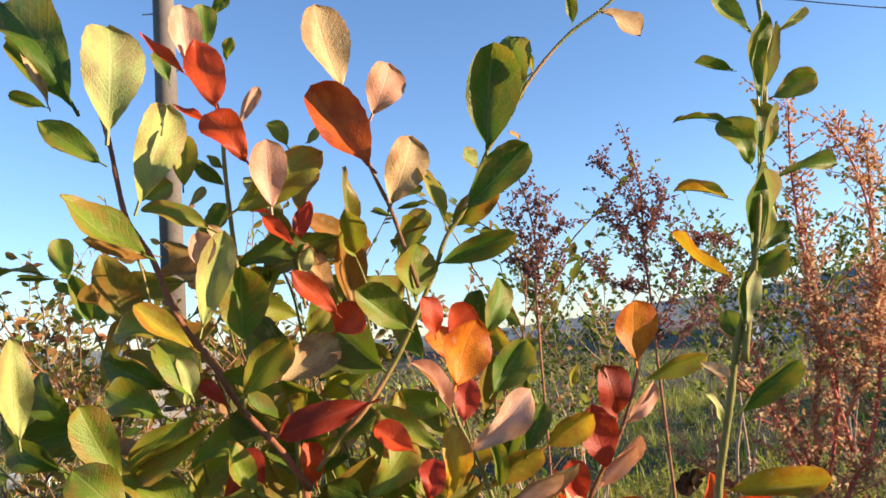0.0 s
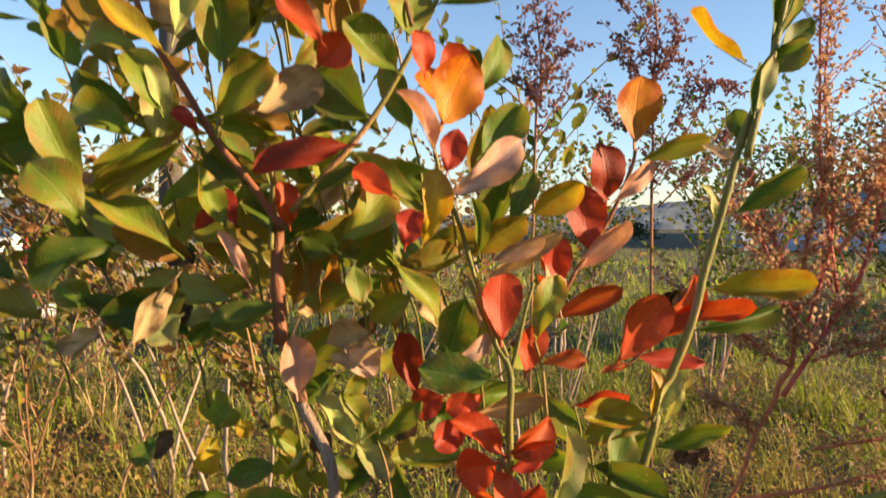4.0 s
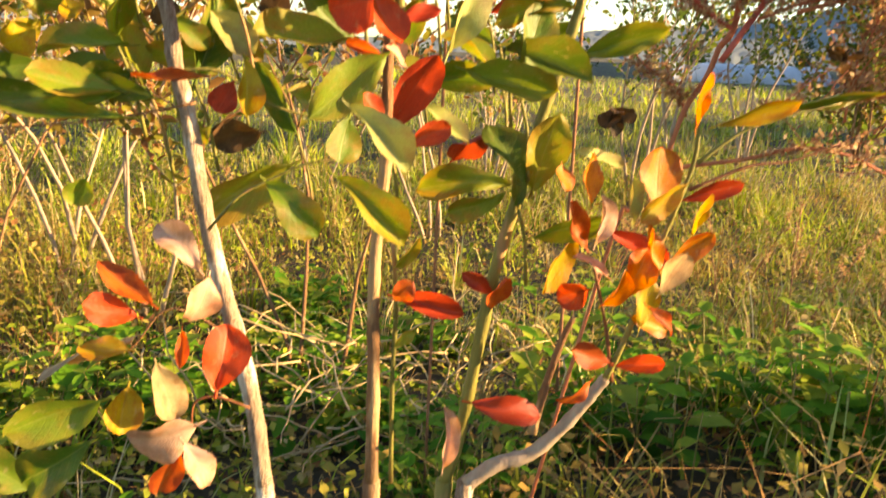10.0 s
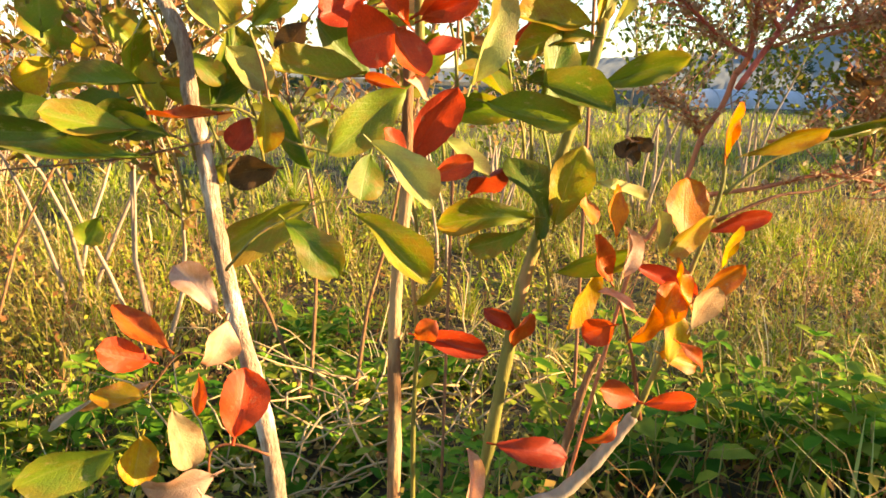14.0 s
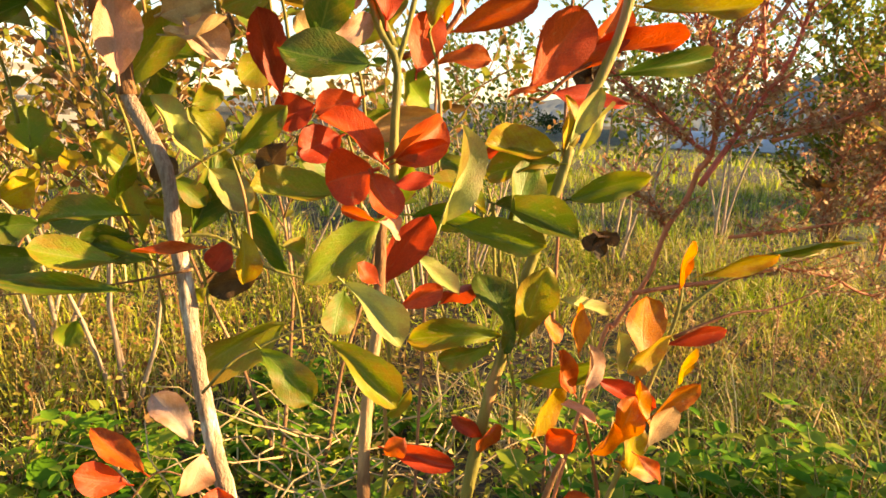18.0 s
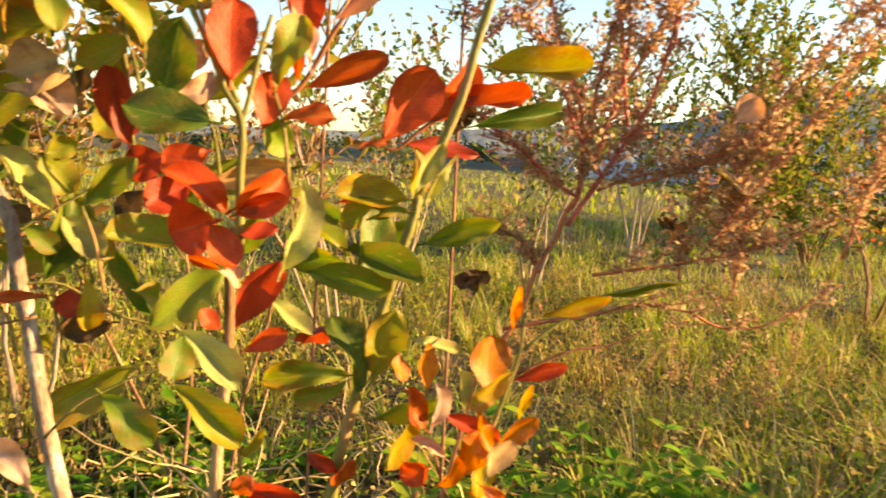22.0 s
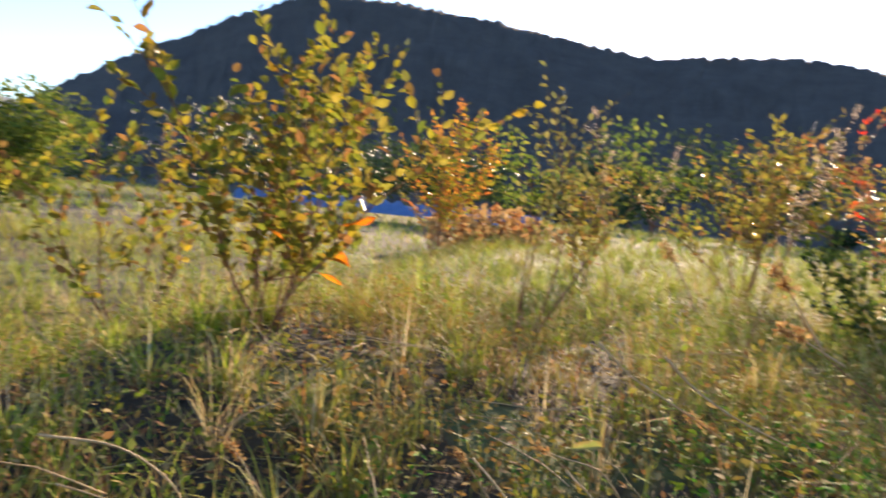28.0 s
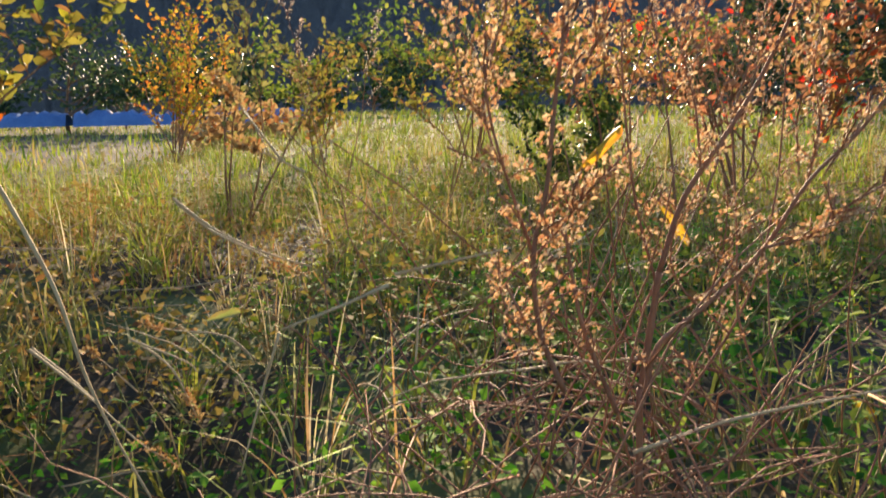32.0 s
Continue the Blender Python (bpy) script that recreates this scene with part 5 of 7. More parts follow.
leaf("orange", (0.166, 0.529, 0.896), (0.166, 0.524, 0.938), 0.0367, 19)
leaf("olive", (0.166, 0.521, 0.885), (0.206, 0.510, 0.900), 0.0151, 28)
leaf("tan", (0.202, 0.508, 0.896), (0.216, 0.497, 0.885), 0.0126, 26)
leaf("crimson", (0.151, 0.544, 0.858), (0.146, 0.532, 0.894), 0.0296, 4)
leaf("salmon", (0.147, 0.506, 0.858), (0.170, 0.505, 0.882), 0.0156, 21)
leaf("yellow", (0.093, 0.502, 0.849), (0.123, 0.496, 0.868), 0.0196, 24)
leaf("crimson", (0.141, 0.541, 0.824), (0.132, 0.536, 0.868), 0.0299, 11)
leaf("salmon", (0.128, 0.515, 0.820), (0.153, 0.514, 0.842), 0.0115, 23)
leaf("salmon", (0.067, 0.490, 0.820), (0.098, 0.481, 0.835), 0.0114, 29)
leaf("crimson", (0.119, 0.537, 0.799), (0.113, 0.533, 0.833), 0.0236, 5)
leaf("dark", (0.063, 0.534, 0.825), (0.087, 0.522, 0.889), 0.0214, -15)
leaf("green", (0.081, 0.511, 0.843), (0.096, 0.517, 0.874), 0.0168, 8)
leaf("green", (0.062, 0.503, 0.824), (0.058, 0.497, 0.857), 0.0134, 18)
leaf("yellow", (0.026, 0.452, 0.831), (0.035, 0.443, 0.870), 0.0160, 26)
leaf("crimson", (0.016, 0.464, 0.828), (0.021, 0.471, 0.851), 0.0184, 9)
leaf("red", (0.010, 0.465, 0.858), (-0.013, 0.470, 0.872), 0.0184, 25)
leaf("olive", (-0.021, 0.469, 0.832), (0.007, 0.477, 0.864), 0.0256, 29)
leaf("dark", (-0.044, 0.505, 0.861), (-0.016, 0.514, 0.877), 0.0193, -20)
leaf("olive", (0.122, 0.550, 0.881), (0.127, 0.549, 0.899), 0.0098, 16)
leaf("olive", (-0.088, 0.475, 0.838), (-0.103, 0.463, 0.871), 0.0195, 27)
leaf("crimson", (-0.088, 0.498, 0.840), (-0.102, 0.502, 0.862), 0.0172, 11)
leaf("red", (-0.054, 0.488, 0.839), (-0.057, 0.479, 0.865), 0.0180, 25)
leaf("crimson", (-0.102, 0.471, 0.893), (-0.121, 0.480, 0.908), 0.0106, 6)

# upper spray, slender shoots
leaf("green", (0.286, 0.545, 1.135), (0.253, 0.543, 1.168), 0.0210, 5, side_bush)
leaf("green", (0.276, 0.529, 1.078), (0.280, 0.522, 1.137), 0.0307, 6, side_bush)
leaf("pale", (0.274, 0.519, 1.076), (0.289, 0.523, 1.130), 0.0099, 22, side_bush)
leaf("olive", (0.269, 0.496, 1.070), (0.298, 0.494, 1.083), 0.0196, 16, side_bush)
leaf("pale", (0.286, 0.514, 1.122), (0.313, 0.519, 1.142), 0.0083, 23, side_bush)
leaf("green", (0.259, 0.525, 1.101), (0.227, 0.516, 1.104), 0.0076, 7, side_bush)
leaf("olive", (0.258, 0.535, 1.062), (0.215, 0.526, 1.069), 0.0104, 23, side_bush)
leaf("green", (0.273, 0.549, 1.034), (0.258, 0.547, 1.071), 0.0278, 9, side_bush)
leaf("olive", (0.272, 0.533, 1.036), (0.273, 0.531, 1.078), 0.0283, 19, side_bush)
leaf("pale", (0.258, 0.497, 1.027), (0.264, 0.490, 1.062), 0.0071, 25, side_bush)
leaf("yellow", (0.247, 0.532, 1.008), (0.212, 0.538, 1.019), 0.0140, 28, side_bush)
leaf("green", (0.286, 0.543, 1.023), (0.335, 0.545, 1.033), 0.0101, 16, side_bush)
leaf("green", (0.268, 0.553, 0.967), (0.273, 0.544, 1.031), 0.0356, 17, side_bush)
leaf("pale", (0.249, 0.502, 0.965), (0.266, 0.507, 1.021), 0.0100, 37, side_bush)
leaf("dark", (0.284, 0.578, 0.975), (0.311, 0.588, 0.990), 0.0170, -15, side_bush)
leaf("olive", (0.259, 0.560, 0.953), (0.291, 0.551, 0.969), 0.0223, 23, side_bush)
leaf("yellow", (0.242, 0.530, 0.951), (0.202, 0.533, 0.980), 0.0138, 36, side_bush)
leaf("pale", (0.241, 0.517, 0.916), (0.254, 0.528, 0.953), 0.0152, 29, side_bush)
leaf("green", (0.252, 0.548, 0.916), (0.254, 0.550, 0.953), 0.0147, 12, side_bush)
leaf("dark", (0.264, 0.586, 0.905), (0.254, 0.581, 0.927), 0.0186, -22, side_bush)
leaf("green", (0.248, 0.571, 0.851), (0.298, 0.580, 0.885), 0.0177, 18, side_bush)
leaf("pale", (0.227, 0.548, 0.847), (0.218, 0.540, 0.870), 0.0114, 22, side_bush)
leaf("yellow", (0.231, 0.567, 0.799), (0.298, 0.557, 0.799), 0.0204, 21, side_bush)

# middle of the bush, main stems
leaf("olive", (-0.143, 0.410, 0.842), (-0.163, 0.401, 0.870), 0.0260, 28)
leaf("olive", (-0.107, 0.444, 0.825), (-0.162, 0.453, 0.861), 0.0293, 29)
leaf("olive", (-0.118, 0.461, 0.892), (-0.154, 0.452, 0.868), 0.0193, 30)
leaf("green", (-0.133, 0.453, 0.890), (-0.171, 0.458, 0.909), 0.0225, 5)
leaf("olive", (-0.087, 0.498, 0.832), (-0.116, 0.509, 0.839), 0.0227, 27)
leaf("dark", (-0.028, 0.522, 0.823), (-0.050, 0.516, 0.834), 0.0228, -23)
leaf("green", (-0.121, 0.574, 0.694), (-0.125, 0.584, 0.717), 0.0257, 19)
leaf("yellow", (-0.119, 0.576, 0.678), (-0.133, 0.567, 0.667), 0.0218, 32)
leaf("pale", (-0.028, 0.529, 0.703), (-0.040, 0.522, 0.728), 0.0179, 32)
leaf("yellow", (-0.016, 0.558, 0.688), (0.006, 0.563, 0.666), 0.0237, 32)
leaf("dark", (-0.081, 0.595, 0.660), (-0.118, 0.600, 0.649), 0.0221, -15)
leaf("olive", (-0.031, 0.554, 0.725), (-0.016, 0.561, 0.705), 0.0234, 27)
leaf("olive", (-0.057, 0.511, 0.852), (-0.043, 0.508, 0.866), 0.0170, 15)
leaf("dark", (-0.085, 0.510, 0.868), (-0.109, 0.512, 0.884), 0.0246, -21)
leaf("olive", (-0.202, 0.557, 0.783), (-0.220, 0.548, 0.798), 0.0229, 15)
leaf("brown", (-0.145, 0.592, 0.788), (-0.158, 0.585, 0.767), 0.0195, -13)
leaf("olive", (0.018, 0.559, 0.757), (-0.001, 0.559, 0.741), 0.0221, 25)
leaf("tan", (-0.116, 0.472, 0.811), (-0.141, 0.471, 0.776), 0.0188, 35)
leaf("salmon", (-0.050, 0.493, 0.735), (-0.052, 0.492, 0.772), 0.0230, 26)
leaf("tan", (-0.035, 0.506, 0.767), (-0.009, 0.498, 0.777), 0.0261, 33)
leaf("brown", (-0.017, 0.569, 0.757), (-0.011, 0.578, 0.775), 0.0163, -13)
leaf("tan", (-0.041, 0.506, 0.785), (-0.051, 0.500, 0.789), 0.0070, 30)
leaf("red", (0.076, 0.496, 0.769), (0.075, 0.502, 0.811), 0.0280, 17)
leaf("salmon", (0.119, 0.531, 0.784), (0.106, 0.540, 0.825), 0.0219, 31)
leaf("tan", (0.062, 0.494, 0.807), (0.108, 0.491, 0.838), 0.0122, 23)
leaf("salmon", (0.131, 0.537, 0.812), (0.162, 0.541, 0.845), 0.0131, 35)
leaf("red", (0.117, 0.576, 0.775), (0.166, 0.568, 0.798), 0.0190, 20)
leaf("red", (0.112, 0.553, 0.775), (0.108, 0.557, 0.806), 0.0104, 15)
leaf("red", (0.167, 0.567, 0.744), (0.198, 0.572, 0.790), 0.0363, 17)
leaf("red", (0.202, 0.592, 0.757), (0.232, 0.595, 0.802), 0.0273, 21)
leaf("red", (0.206, 0.592, 0.774), (0.268, 0.585, 0.779), 0.0146, 21)
leaf("crimson", (0.185, 0.591, 0.745), (0.237, 0.596, 0.739), 0.0179, 10)
leaf("red", (0.175, 0.560, 0.744), (0.154, 0.554, 0.741), 0.0067, 16)
leaf("red", (0.093, 0.509, 0.746), (0.098, 0.512, 0.777), 0.0235, 23)
leaf("red", (0.103, 0.513, 0.753), (0.130, 0.508, 0.757), 0.0119, 24)
leaf("green", (0.070, 0.483, 0.749), (0.027, 0.490, 0.753), 0.0272, 17)
leaf("crimson", (0.024, 0.518, 0.731), (0.012, 0.507, 0.772), 0.0204, 12)
leaf("salmon", (0.044, 0.494, 0.770), (0.062, 0.504, 0.788), 0.0146, 22)
leaf("olive", (0.007, 0.484, 0.821), (0.038, 0.491, 0.785), 0.0189, 16)
leaf("dark", (-0.149, 0.468, 0.830), (-0.195, 0.458, 0.811), 0.0241, -19)
leaf("olive", (-0.019, 0.523, 0.817), (-0.014, 0.523, 0.792), 0.0175, 15)
leaf("crimson", (-0.112, 0.485, 0.837), (-0.098, 0.493, 0.852), 0.0119, 10)
leaf("salmon", (-0.073, 0.467, 0.806), (-0.087, 0.457, 0.836), 0.0103, 21)
leaf("brown", (-0.148, 0.531, 0.829), (-0.123, 0.523, 0.815), 0.0173, -12)

# middle of the bush, slender shoots
leaf("yellow", (0.187, 0.551, 0.710), (0.140, 0.544, 0.710), 0.0222, 27, side_bush)
leaf("pale", (0.184, 0.532, 0.713), (0.197, 0.528, 0.745), 0.0148, 25, side_bush)
leaf("green", (0.195, 0.564, 0.696), (0.170, 0.576, 0.676), 0.0209, 9, side_bush)
leaf("green", (0.239, 0.626, 0.759), (0.314, 0.635, 0.776), 0.0192, 10, side_bush)

# red heart and side leaves, main stems
leaf("olive", (-0.044, 0.493, 0.671), (-0.086, 0.492, 0.667), 0.0176, 25)
leaf("dark", (-0.051, 0.518, 0.656), (-0.076, 0.519, 0.654), 0.0168, -14)
leaf("dark", (-0.103, 0.539, 0.658), (-0.130, 0.530, 0.656), 0.0186, -26)
leaf("dark", (-0.140, 0.558, 0.641), (-0.174, 0.553, 0.642), 0.0162, -12)
leaf("olive", (-0.054, 0.509, 0.647), (-0.087, 0.521, 0.639), 0.0100, 17)
leaf("brown", (-0.164, 0.611, 0.684), (-0.180, 0.611, 0.663), 0.0187, -20)
leaf("green", (-0.160, 0.562, 0.691), (-0.173, 0.557, 0.674), 0.0159, 8)
leaf("pale", (-0.117, 0.483, 0.787), (-0.136, 0.482, 0.772), 0.0170, 24)
leaf("brown", (-0.126, 0.547, 0.792), (-0.163, 0.558, 0.769), 0.0243, -21)
leaf("green", (-0.107, 0.549, 0.776), (-0.132, 0.548, 0.762), 0.0138, 11)
leaf("dark", (-0.063, 0.507, 0.792), (-0.102, 0.500, 0.778), 0.0213, -17)
leaf("olive", (-0.013, 0.529, 0.798), (-0.051, 0.538, 0.789), 0.0215, 16)
leaf("olive", (0.020, 0.548, 0.794), (-0.008, 0.544, 0.778), 0.0197, 14)
leaf("green", (0.010, 0.564, 0.772), (-0.012, 0.567, 0.791), 0.0161, 8)
leaf("crimson", (0.024, 0.568, 0.752), (0.007, 0.566, 0.743), 0.0203, -4)
leaf("olive", (-0.029, 0.555, 0.725), (-0.013, 0.560, 0.733), 0.0154, 22)
leaf("olive", (-0.061, 0.551, 0.690), (-0.076, 0.558, 0.706), 0.0149, 18)
leaf("brown", (-0.037, 0.566, 0.679), (-0.048, 0.561, 0.692), 0.0178, -24)
leaf("green", (-0.105, 0.598, 0.588), (-0.116, 0.603, 0.571), 0.0183, 13)
leaf("olive", (-0.063, 0.569, 0.678), (-0.079, 0.570, 0.663), 0.0127, 14)
leaf("green", (0.042, 0.493, 0.756), (0.052, 0.482, 0.797), 0.0259, 8)
leaf("salmon", (0.047, 0.500, 0.755), (0.067, 0.498, 0.772), 0.0155, 28)
leaf("crimson", (0.042, 0.527, 0.729), (0.022, 0.529, 0.720), 0.0226, 3)
leaf("red", (0.066, 0.509, 0.734), (0.044, 0.500, 0.726), 0.0171, 16)
leaf("crimson", (0.056, 0.512, 0.714), (0.034, 0.500, 0.704), 0.0217, 1)
leaf("red", (0.078, 0.493, 0.700), (0.048, 0.484, 0.723), 0.0217, 26)
leaf("red", (0.073, 0.481, 0.699), (0.050, 0.484, 0.692), 0.0305, 14)
leaf("red", (0.078, 0.477, 0.704), (0.105, 0.487, 0.722), 0.0232, 23)
leaf("red", (0.080, 0.479, 0.702), (0.105, 0.474, 0.713), 0.0128, 17)
leaf("red", (0.069, 0.467, 0.699), (0.080, 0.465, 0.678), 0.0211, 24)
leaf("crimson", (0.082, 0.495, 0.690), (0.102, 0.499, 0.694), 0.0101, 1)
leaf("red", (0.074, 0.489, 0.672), (0.058, 0.500, 0.675), 0.0065, 10)
leaf("salmon", (0.074, 0.462, 0.676), (0.084, 0.470, 0.669), 0.0126, 33)
leaf("green", (0.079, 0.498, 0.674), (0.041, 0.491, 0.641), 0.0231, 4)
leaf("pale", (0.104, 0.471, 0.672), (0.115, 0.473, 0.719), 0.0227, 37)
leaf("green", (0.119, 0.529, 0.666), (0.168, 0.525, 0.654), 0.0190, 18)
leaf("pale", (0.101, 0.545, 0.645), (0.124, 0.540, 0.623), 0.0172, 28)
leaf("red", (0.076, 0.473, 0.643), (0.065, 0.474, 0.652), 0.0115, 17)
leaf("red", (0.086, 0.485, 0.628), (0.108, 0.492, 0.637), 0.0125, 11)
leaf("pale", (0.057, 0.445, 0.651), (0.084, 0.442, 0.623), 0.0167, 26)
leaf("olive", (0.059, 0.461, 0.644), (0.054, 0.455, 0.624), 0.0191, 26)
leaf("olive", (0.018, 0.469, 0.612), (0.043, 0.461, 0.588), 0.0191, 17)
leaf("olive", (0.051, 0.476, 0.614), (0.085, 0.471, 0.582), 0.0193, 20)
leaf("olive", (0.031, 0.507, 0.614), (-0.017, 0.513, 0.587), 0.0215, 29)
leaf("pale", (-0.016, 0.526, 0.694), (-0.037, 0.535, 0.714), 0.0174, 24)
leaf("pale", (-0.019, 0.549, 0.692), (0.004, 0.546, 0.669), 0.0194, 22)
leaf("brown", (0.025, 0.570, 0.707), (0.010, 0.573, 0.686), 0.0235, -23)
leaf("yellow", (-0.124, 0.596, 0.682), (-0.137, 0.584, 0.669), 0.0162, 20)
leaf("olive", (-0.126, 0.603, 0.683), (-0.136, 0.603, 0.709), 0.0229, 30)
leaf("brown", (0.008, 0.569, 0.623), (-0.023, 0.574, 0.618), 0.0220, -16)
leaf("olive", (0.152, 0.519, 0.604), (0.099, 0.526, 0.600), 0.0171, 15)
leaf("olive", (0.150, 0.531, 0.597), (0.118, 0.538, 0.582), 0.0135, 25)
leaf("green", (0.080, 0.535, 0.671), (0.093, 0.523, 0.699), 0.0165, 20)
leaf("salmon", (-0.024, 0.505, 0.768), (-0.004, 0.500, 0.749), 0.0207, 20)
leaf("tan", (-0.031, 0.494, 0.758), (-0.001, 0.491, 0.762), 0.0231, 35)

# red heart and side leaves, slender shoots
leaf("olive", (0.186, 0.545, 0.702), (0.143, 0.556, 0.695), 0.0159, 22, side_bush)
leaf("green", (0.203, 0.594, 0.675), (0.254, 0.588, 0.693), 0.0199, 5, side_bush)
leaf("yellow", (0.187, 0.554, 0.703), (0.191, 0.558, 0.740), 0.0208, 29, side_bush)
leaf("pale", (0.192, 0.542, 0.704), (0.209, 0.546, 0.738), 0.0111, 28, side_bush)
leaf("olive", (0.166, 0.540, 0.594), (0.175, 0.530, 0.641), 0.0280, 17, side_bush)
leaf("pale", (0.187, 0.536, 0.623), (0.220, 0.547, 0.611), 0.0107, 35, side_bush)
leaf("orange", (0.179, 0.525, 0.616), (0.180, 0.514, 0.602), 0.0145, 22, side_bush)
leaf("orange", (0.199, 0.525, 0.591), (0.196, 0.531, 0.619), 0.0207, 26, side_bush)
leaf("orange", (0.239, 0.523, 0.587), (0.238, 0.532, 0.623), 0.0338, 20, side_bush)
leaf("green", (0.168, 0.551, 0.564), (0.215, 0.542, 0.580), 0.0140, 15, side_bush)
leaf("orange", (0.237, 0.482, 0.640), (0.233, 0.472, 0.669), 0.0106, 19, side_bush)
leaf("yellow", (0.251, 0.513, 0.608), (0.223, 0.508, 0.588), 0.0161, 22, side_bush)
leaf("crimson", (0.261, 0.546, 0.591), (0.294, 0.538, 0.604), 0.0120, 9, side_bush)
leaf("red", (0.202, 0.534, 0.562), (0.185, 0.528, 0.591), 0.0193, 12, side_bush)
leaf("salmon", (0.201, 0.519, 0.568), (0.205, 0.522, 0.596), 0.0187, 33, side_bush)
leaf("crimson", (0.208, 0.524, 0.578), (0.244, 0.522, 0.560), 0.0141, 12, side_bush)
leaf("pale", (0.221, 0.514, 0.582), (0.214, 0.508, 0.609), 0.0101, 35, side_bush)
leaf("orange", (0.236, 0.503, 0.559), (0.263, 0.505, 0.580), 0.0159, 20, side_bush)
leaf("yellow", (0.255, 0.510, 0.576), (0.255, 0.499, 0.604), 0.0127, 23, side_bush)
leaf("tan", (0.230, 0.489, 0.548), (0.242, 0.490, 0.572), 0.0230, 27, side_bush)
leaf("orange", (0.217, 0.516, 0.537), (0.231, 0.512, 0.566), 0.0189, 13, side_bush)
leaf("yellow", (0.235, 0.522, 0.516), (0.240, 0.526, 0.545), 0.0187, 22, side_bush)
leaf("orange", (0.240, 0.507, 0.553), (0.225, 0.507, 0.582), 0.0175, 26, side_bush)
leaf("yellow", (0.199, 0.549, 0.568), (0.178, 0.545, 0.535), 0.0267, 34, side_bush)
leaf("red", (0.205, 0.531, 0.538), (0.190, 0.542, 0.529), 0.0202, 17, side_bush)
leaf("salmon", (0.214, 0.521, 0.547), (0.193, 0.524, 0.561), 0.0111, 35, side_bush)
leaf("red", (0.147, 0.546, 0.519), (0.151, 0.534, 0.545), 0.0183, 15, side_bush)
leaf("crimson", (0.148, 0.547, 0.529), (0.130, 0.543, 0.543), 0.0102, 7, side_bush)
leaf("yellow", (0.270, 0.531, 0.638), (0.311, 0.521, 0.656), 0.0137, 34, side_bush)
leaf("olive", (0.318, 0.546, 0.649), (0.383, 0.553, 0.662), 0.0108, 19, side_bush)
leaf("orange", (0.228, 0.523, 0.524), (0.255, 0.533, 0.512), 0.0155, 13, side_bush)

# low leaves, main stems
leaf("salmon", (-0.008, 0.449, 0.571), (-0.027, 0.456, 0.592), 0.0146, 26)
leaf("salmon", (-0.002, 0.435, 0.575), (-0.009, 0.432, 0.554), 0.0191, 34)
leaf("red", (-0.005, 0.457, 0.506), (0.000, 0.469, 0.536), 0.0246, 12)
leaf("red", (-0.033, 0.462, 0.550), (-0.059, 0.472, 0.566), 0.0149, 24)
leaf("red", (-0.041, 0.465, 0.543), (-0.063, 0.456, 0.552), 0.0163, 21)
leaf("red", (-0.018, 0.449, 0.543), (-0.017, 0.437, 0.530), 0.0064, 22)
leaf("tan", (-0.045, 0.475, 0.529), (-0.091, 0.486, 0.511), 0.0066, 24)
leaf("yellow", (-0.044, 0.458, 0.529), (-0.068, 0.468, 0.525), 0.0149, 29)
leaf("tan", (-0.029, 0.442, 0.531), (-0.024, 0.450, 0.500), 0.0174, 33)
leaf("yellow", (-0.045, 0.454, 0.513), (-0.049, 0.447, 0.492), 0.0205, 30)
leaf("green", (-0.052, 0.441, 0.511), (-0.092, 0.436, 0.500), 0.0261, 19)
leaf("green", (-0.060, 0.447, 0.488), (-0.098, 0.454, 0.461), 0.0249, 6)
leaf("green", (-0.098, 0.466, 0.448), (-0.125, 0.461, 0.473), 0.0231, 14)
leaf("salmon", (-0.009, 0.443, 0.498), (-0.038, 0.432, 0.494), 0.0305, 33)
leaf("salmon", (-0.014, 0.421, 0.501), (-0.002, 0.419, 0.480), 0.0144, 27)
leaf("red", (-0.019, 0.443, 0.482), (-0.032, 0.448, 0.461), 0.0153, 14)
leaf("crimson", (0.083, 0.511, 0.540), (0.121, 0.501, 0.533), 0.0138, 11)
leaf("red", (0.083, 0.496, 0.543), (0.092, 0.489, 0.553), 0.0133, 22)
leaf("crimson", (0.130, 0.515, 0.472), (0.172, 0.508, 0.466), 0.0178, 10)
leaf("salmon", (0.118, 0.519, 0.423), (0.120, 0.526, 0.460), 0.0140, 20)
leaf("olive", (0.085, 0.528, 0.551), (0.098, 0.519, 0.570), 0.0083, 14)
leaf("olive", (0.085, 0.509, 0.509), (0.096, 0.510, 0.519), 0.0081, 26)
leaf("dark", (-0.084, 0.507, 0.645), (-0.122, 0.497, 0.647), 0.0175, -20)
leaf("olive", (-0.039, 0.463, 0.640), (-0.101, 0.470, 0.640), 0.0137, 14)
leaf("olive", (-0.047, 0.479, 0.650), (-0.083, 0.469, 0.656), 0.0178, 22)
leaf("dark", (-0.039, 0.510, 0.645), (-0.069, 0.519, 0.651), 0.0141, -11)
leaf("red", (-0.006, 0.478, 0.659), (-0.037, 0.467, 0.656), 0.0089, 22)
leaf("crimson", (-0.002, 0.523, 0.655), (-0.011, 0.523, 0.639), 0.0157, -3)
leaf("yellow", (0.009, 0.481, 0.668), (0.010, 0.479, 0.642), 0.0131, 33)
leaf("olive", (-0.012, 0.507, 0.633), (-0.023, 0.515, 0.623), 0.0112, 27)
leaf("olive", (-0.110, 0.610, 0.690), (-0.131, 0.607, 0.695), 0.0166, 19)
leaf("yellow", (-0.110, 0.597, 0.695), (-0.102, 0.589, 0.683), 0.0145, 26)
leaf("olive", (0.023, 0.538, 0.650), (0.035, 0.549, 0.643), 0.0159, 25)
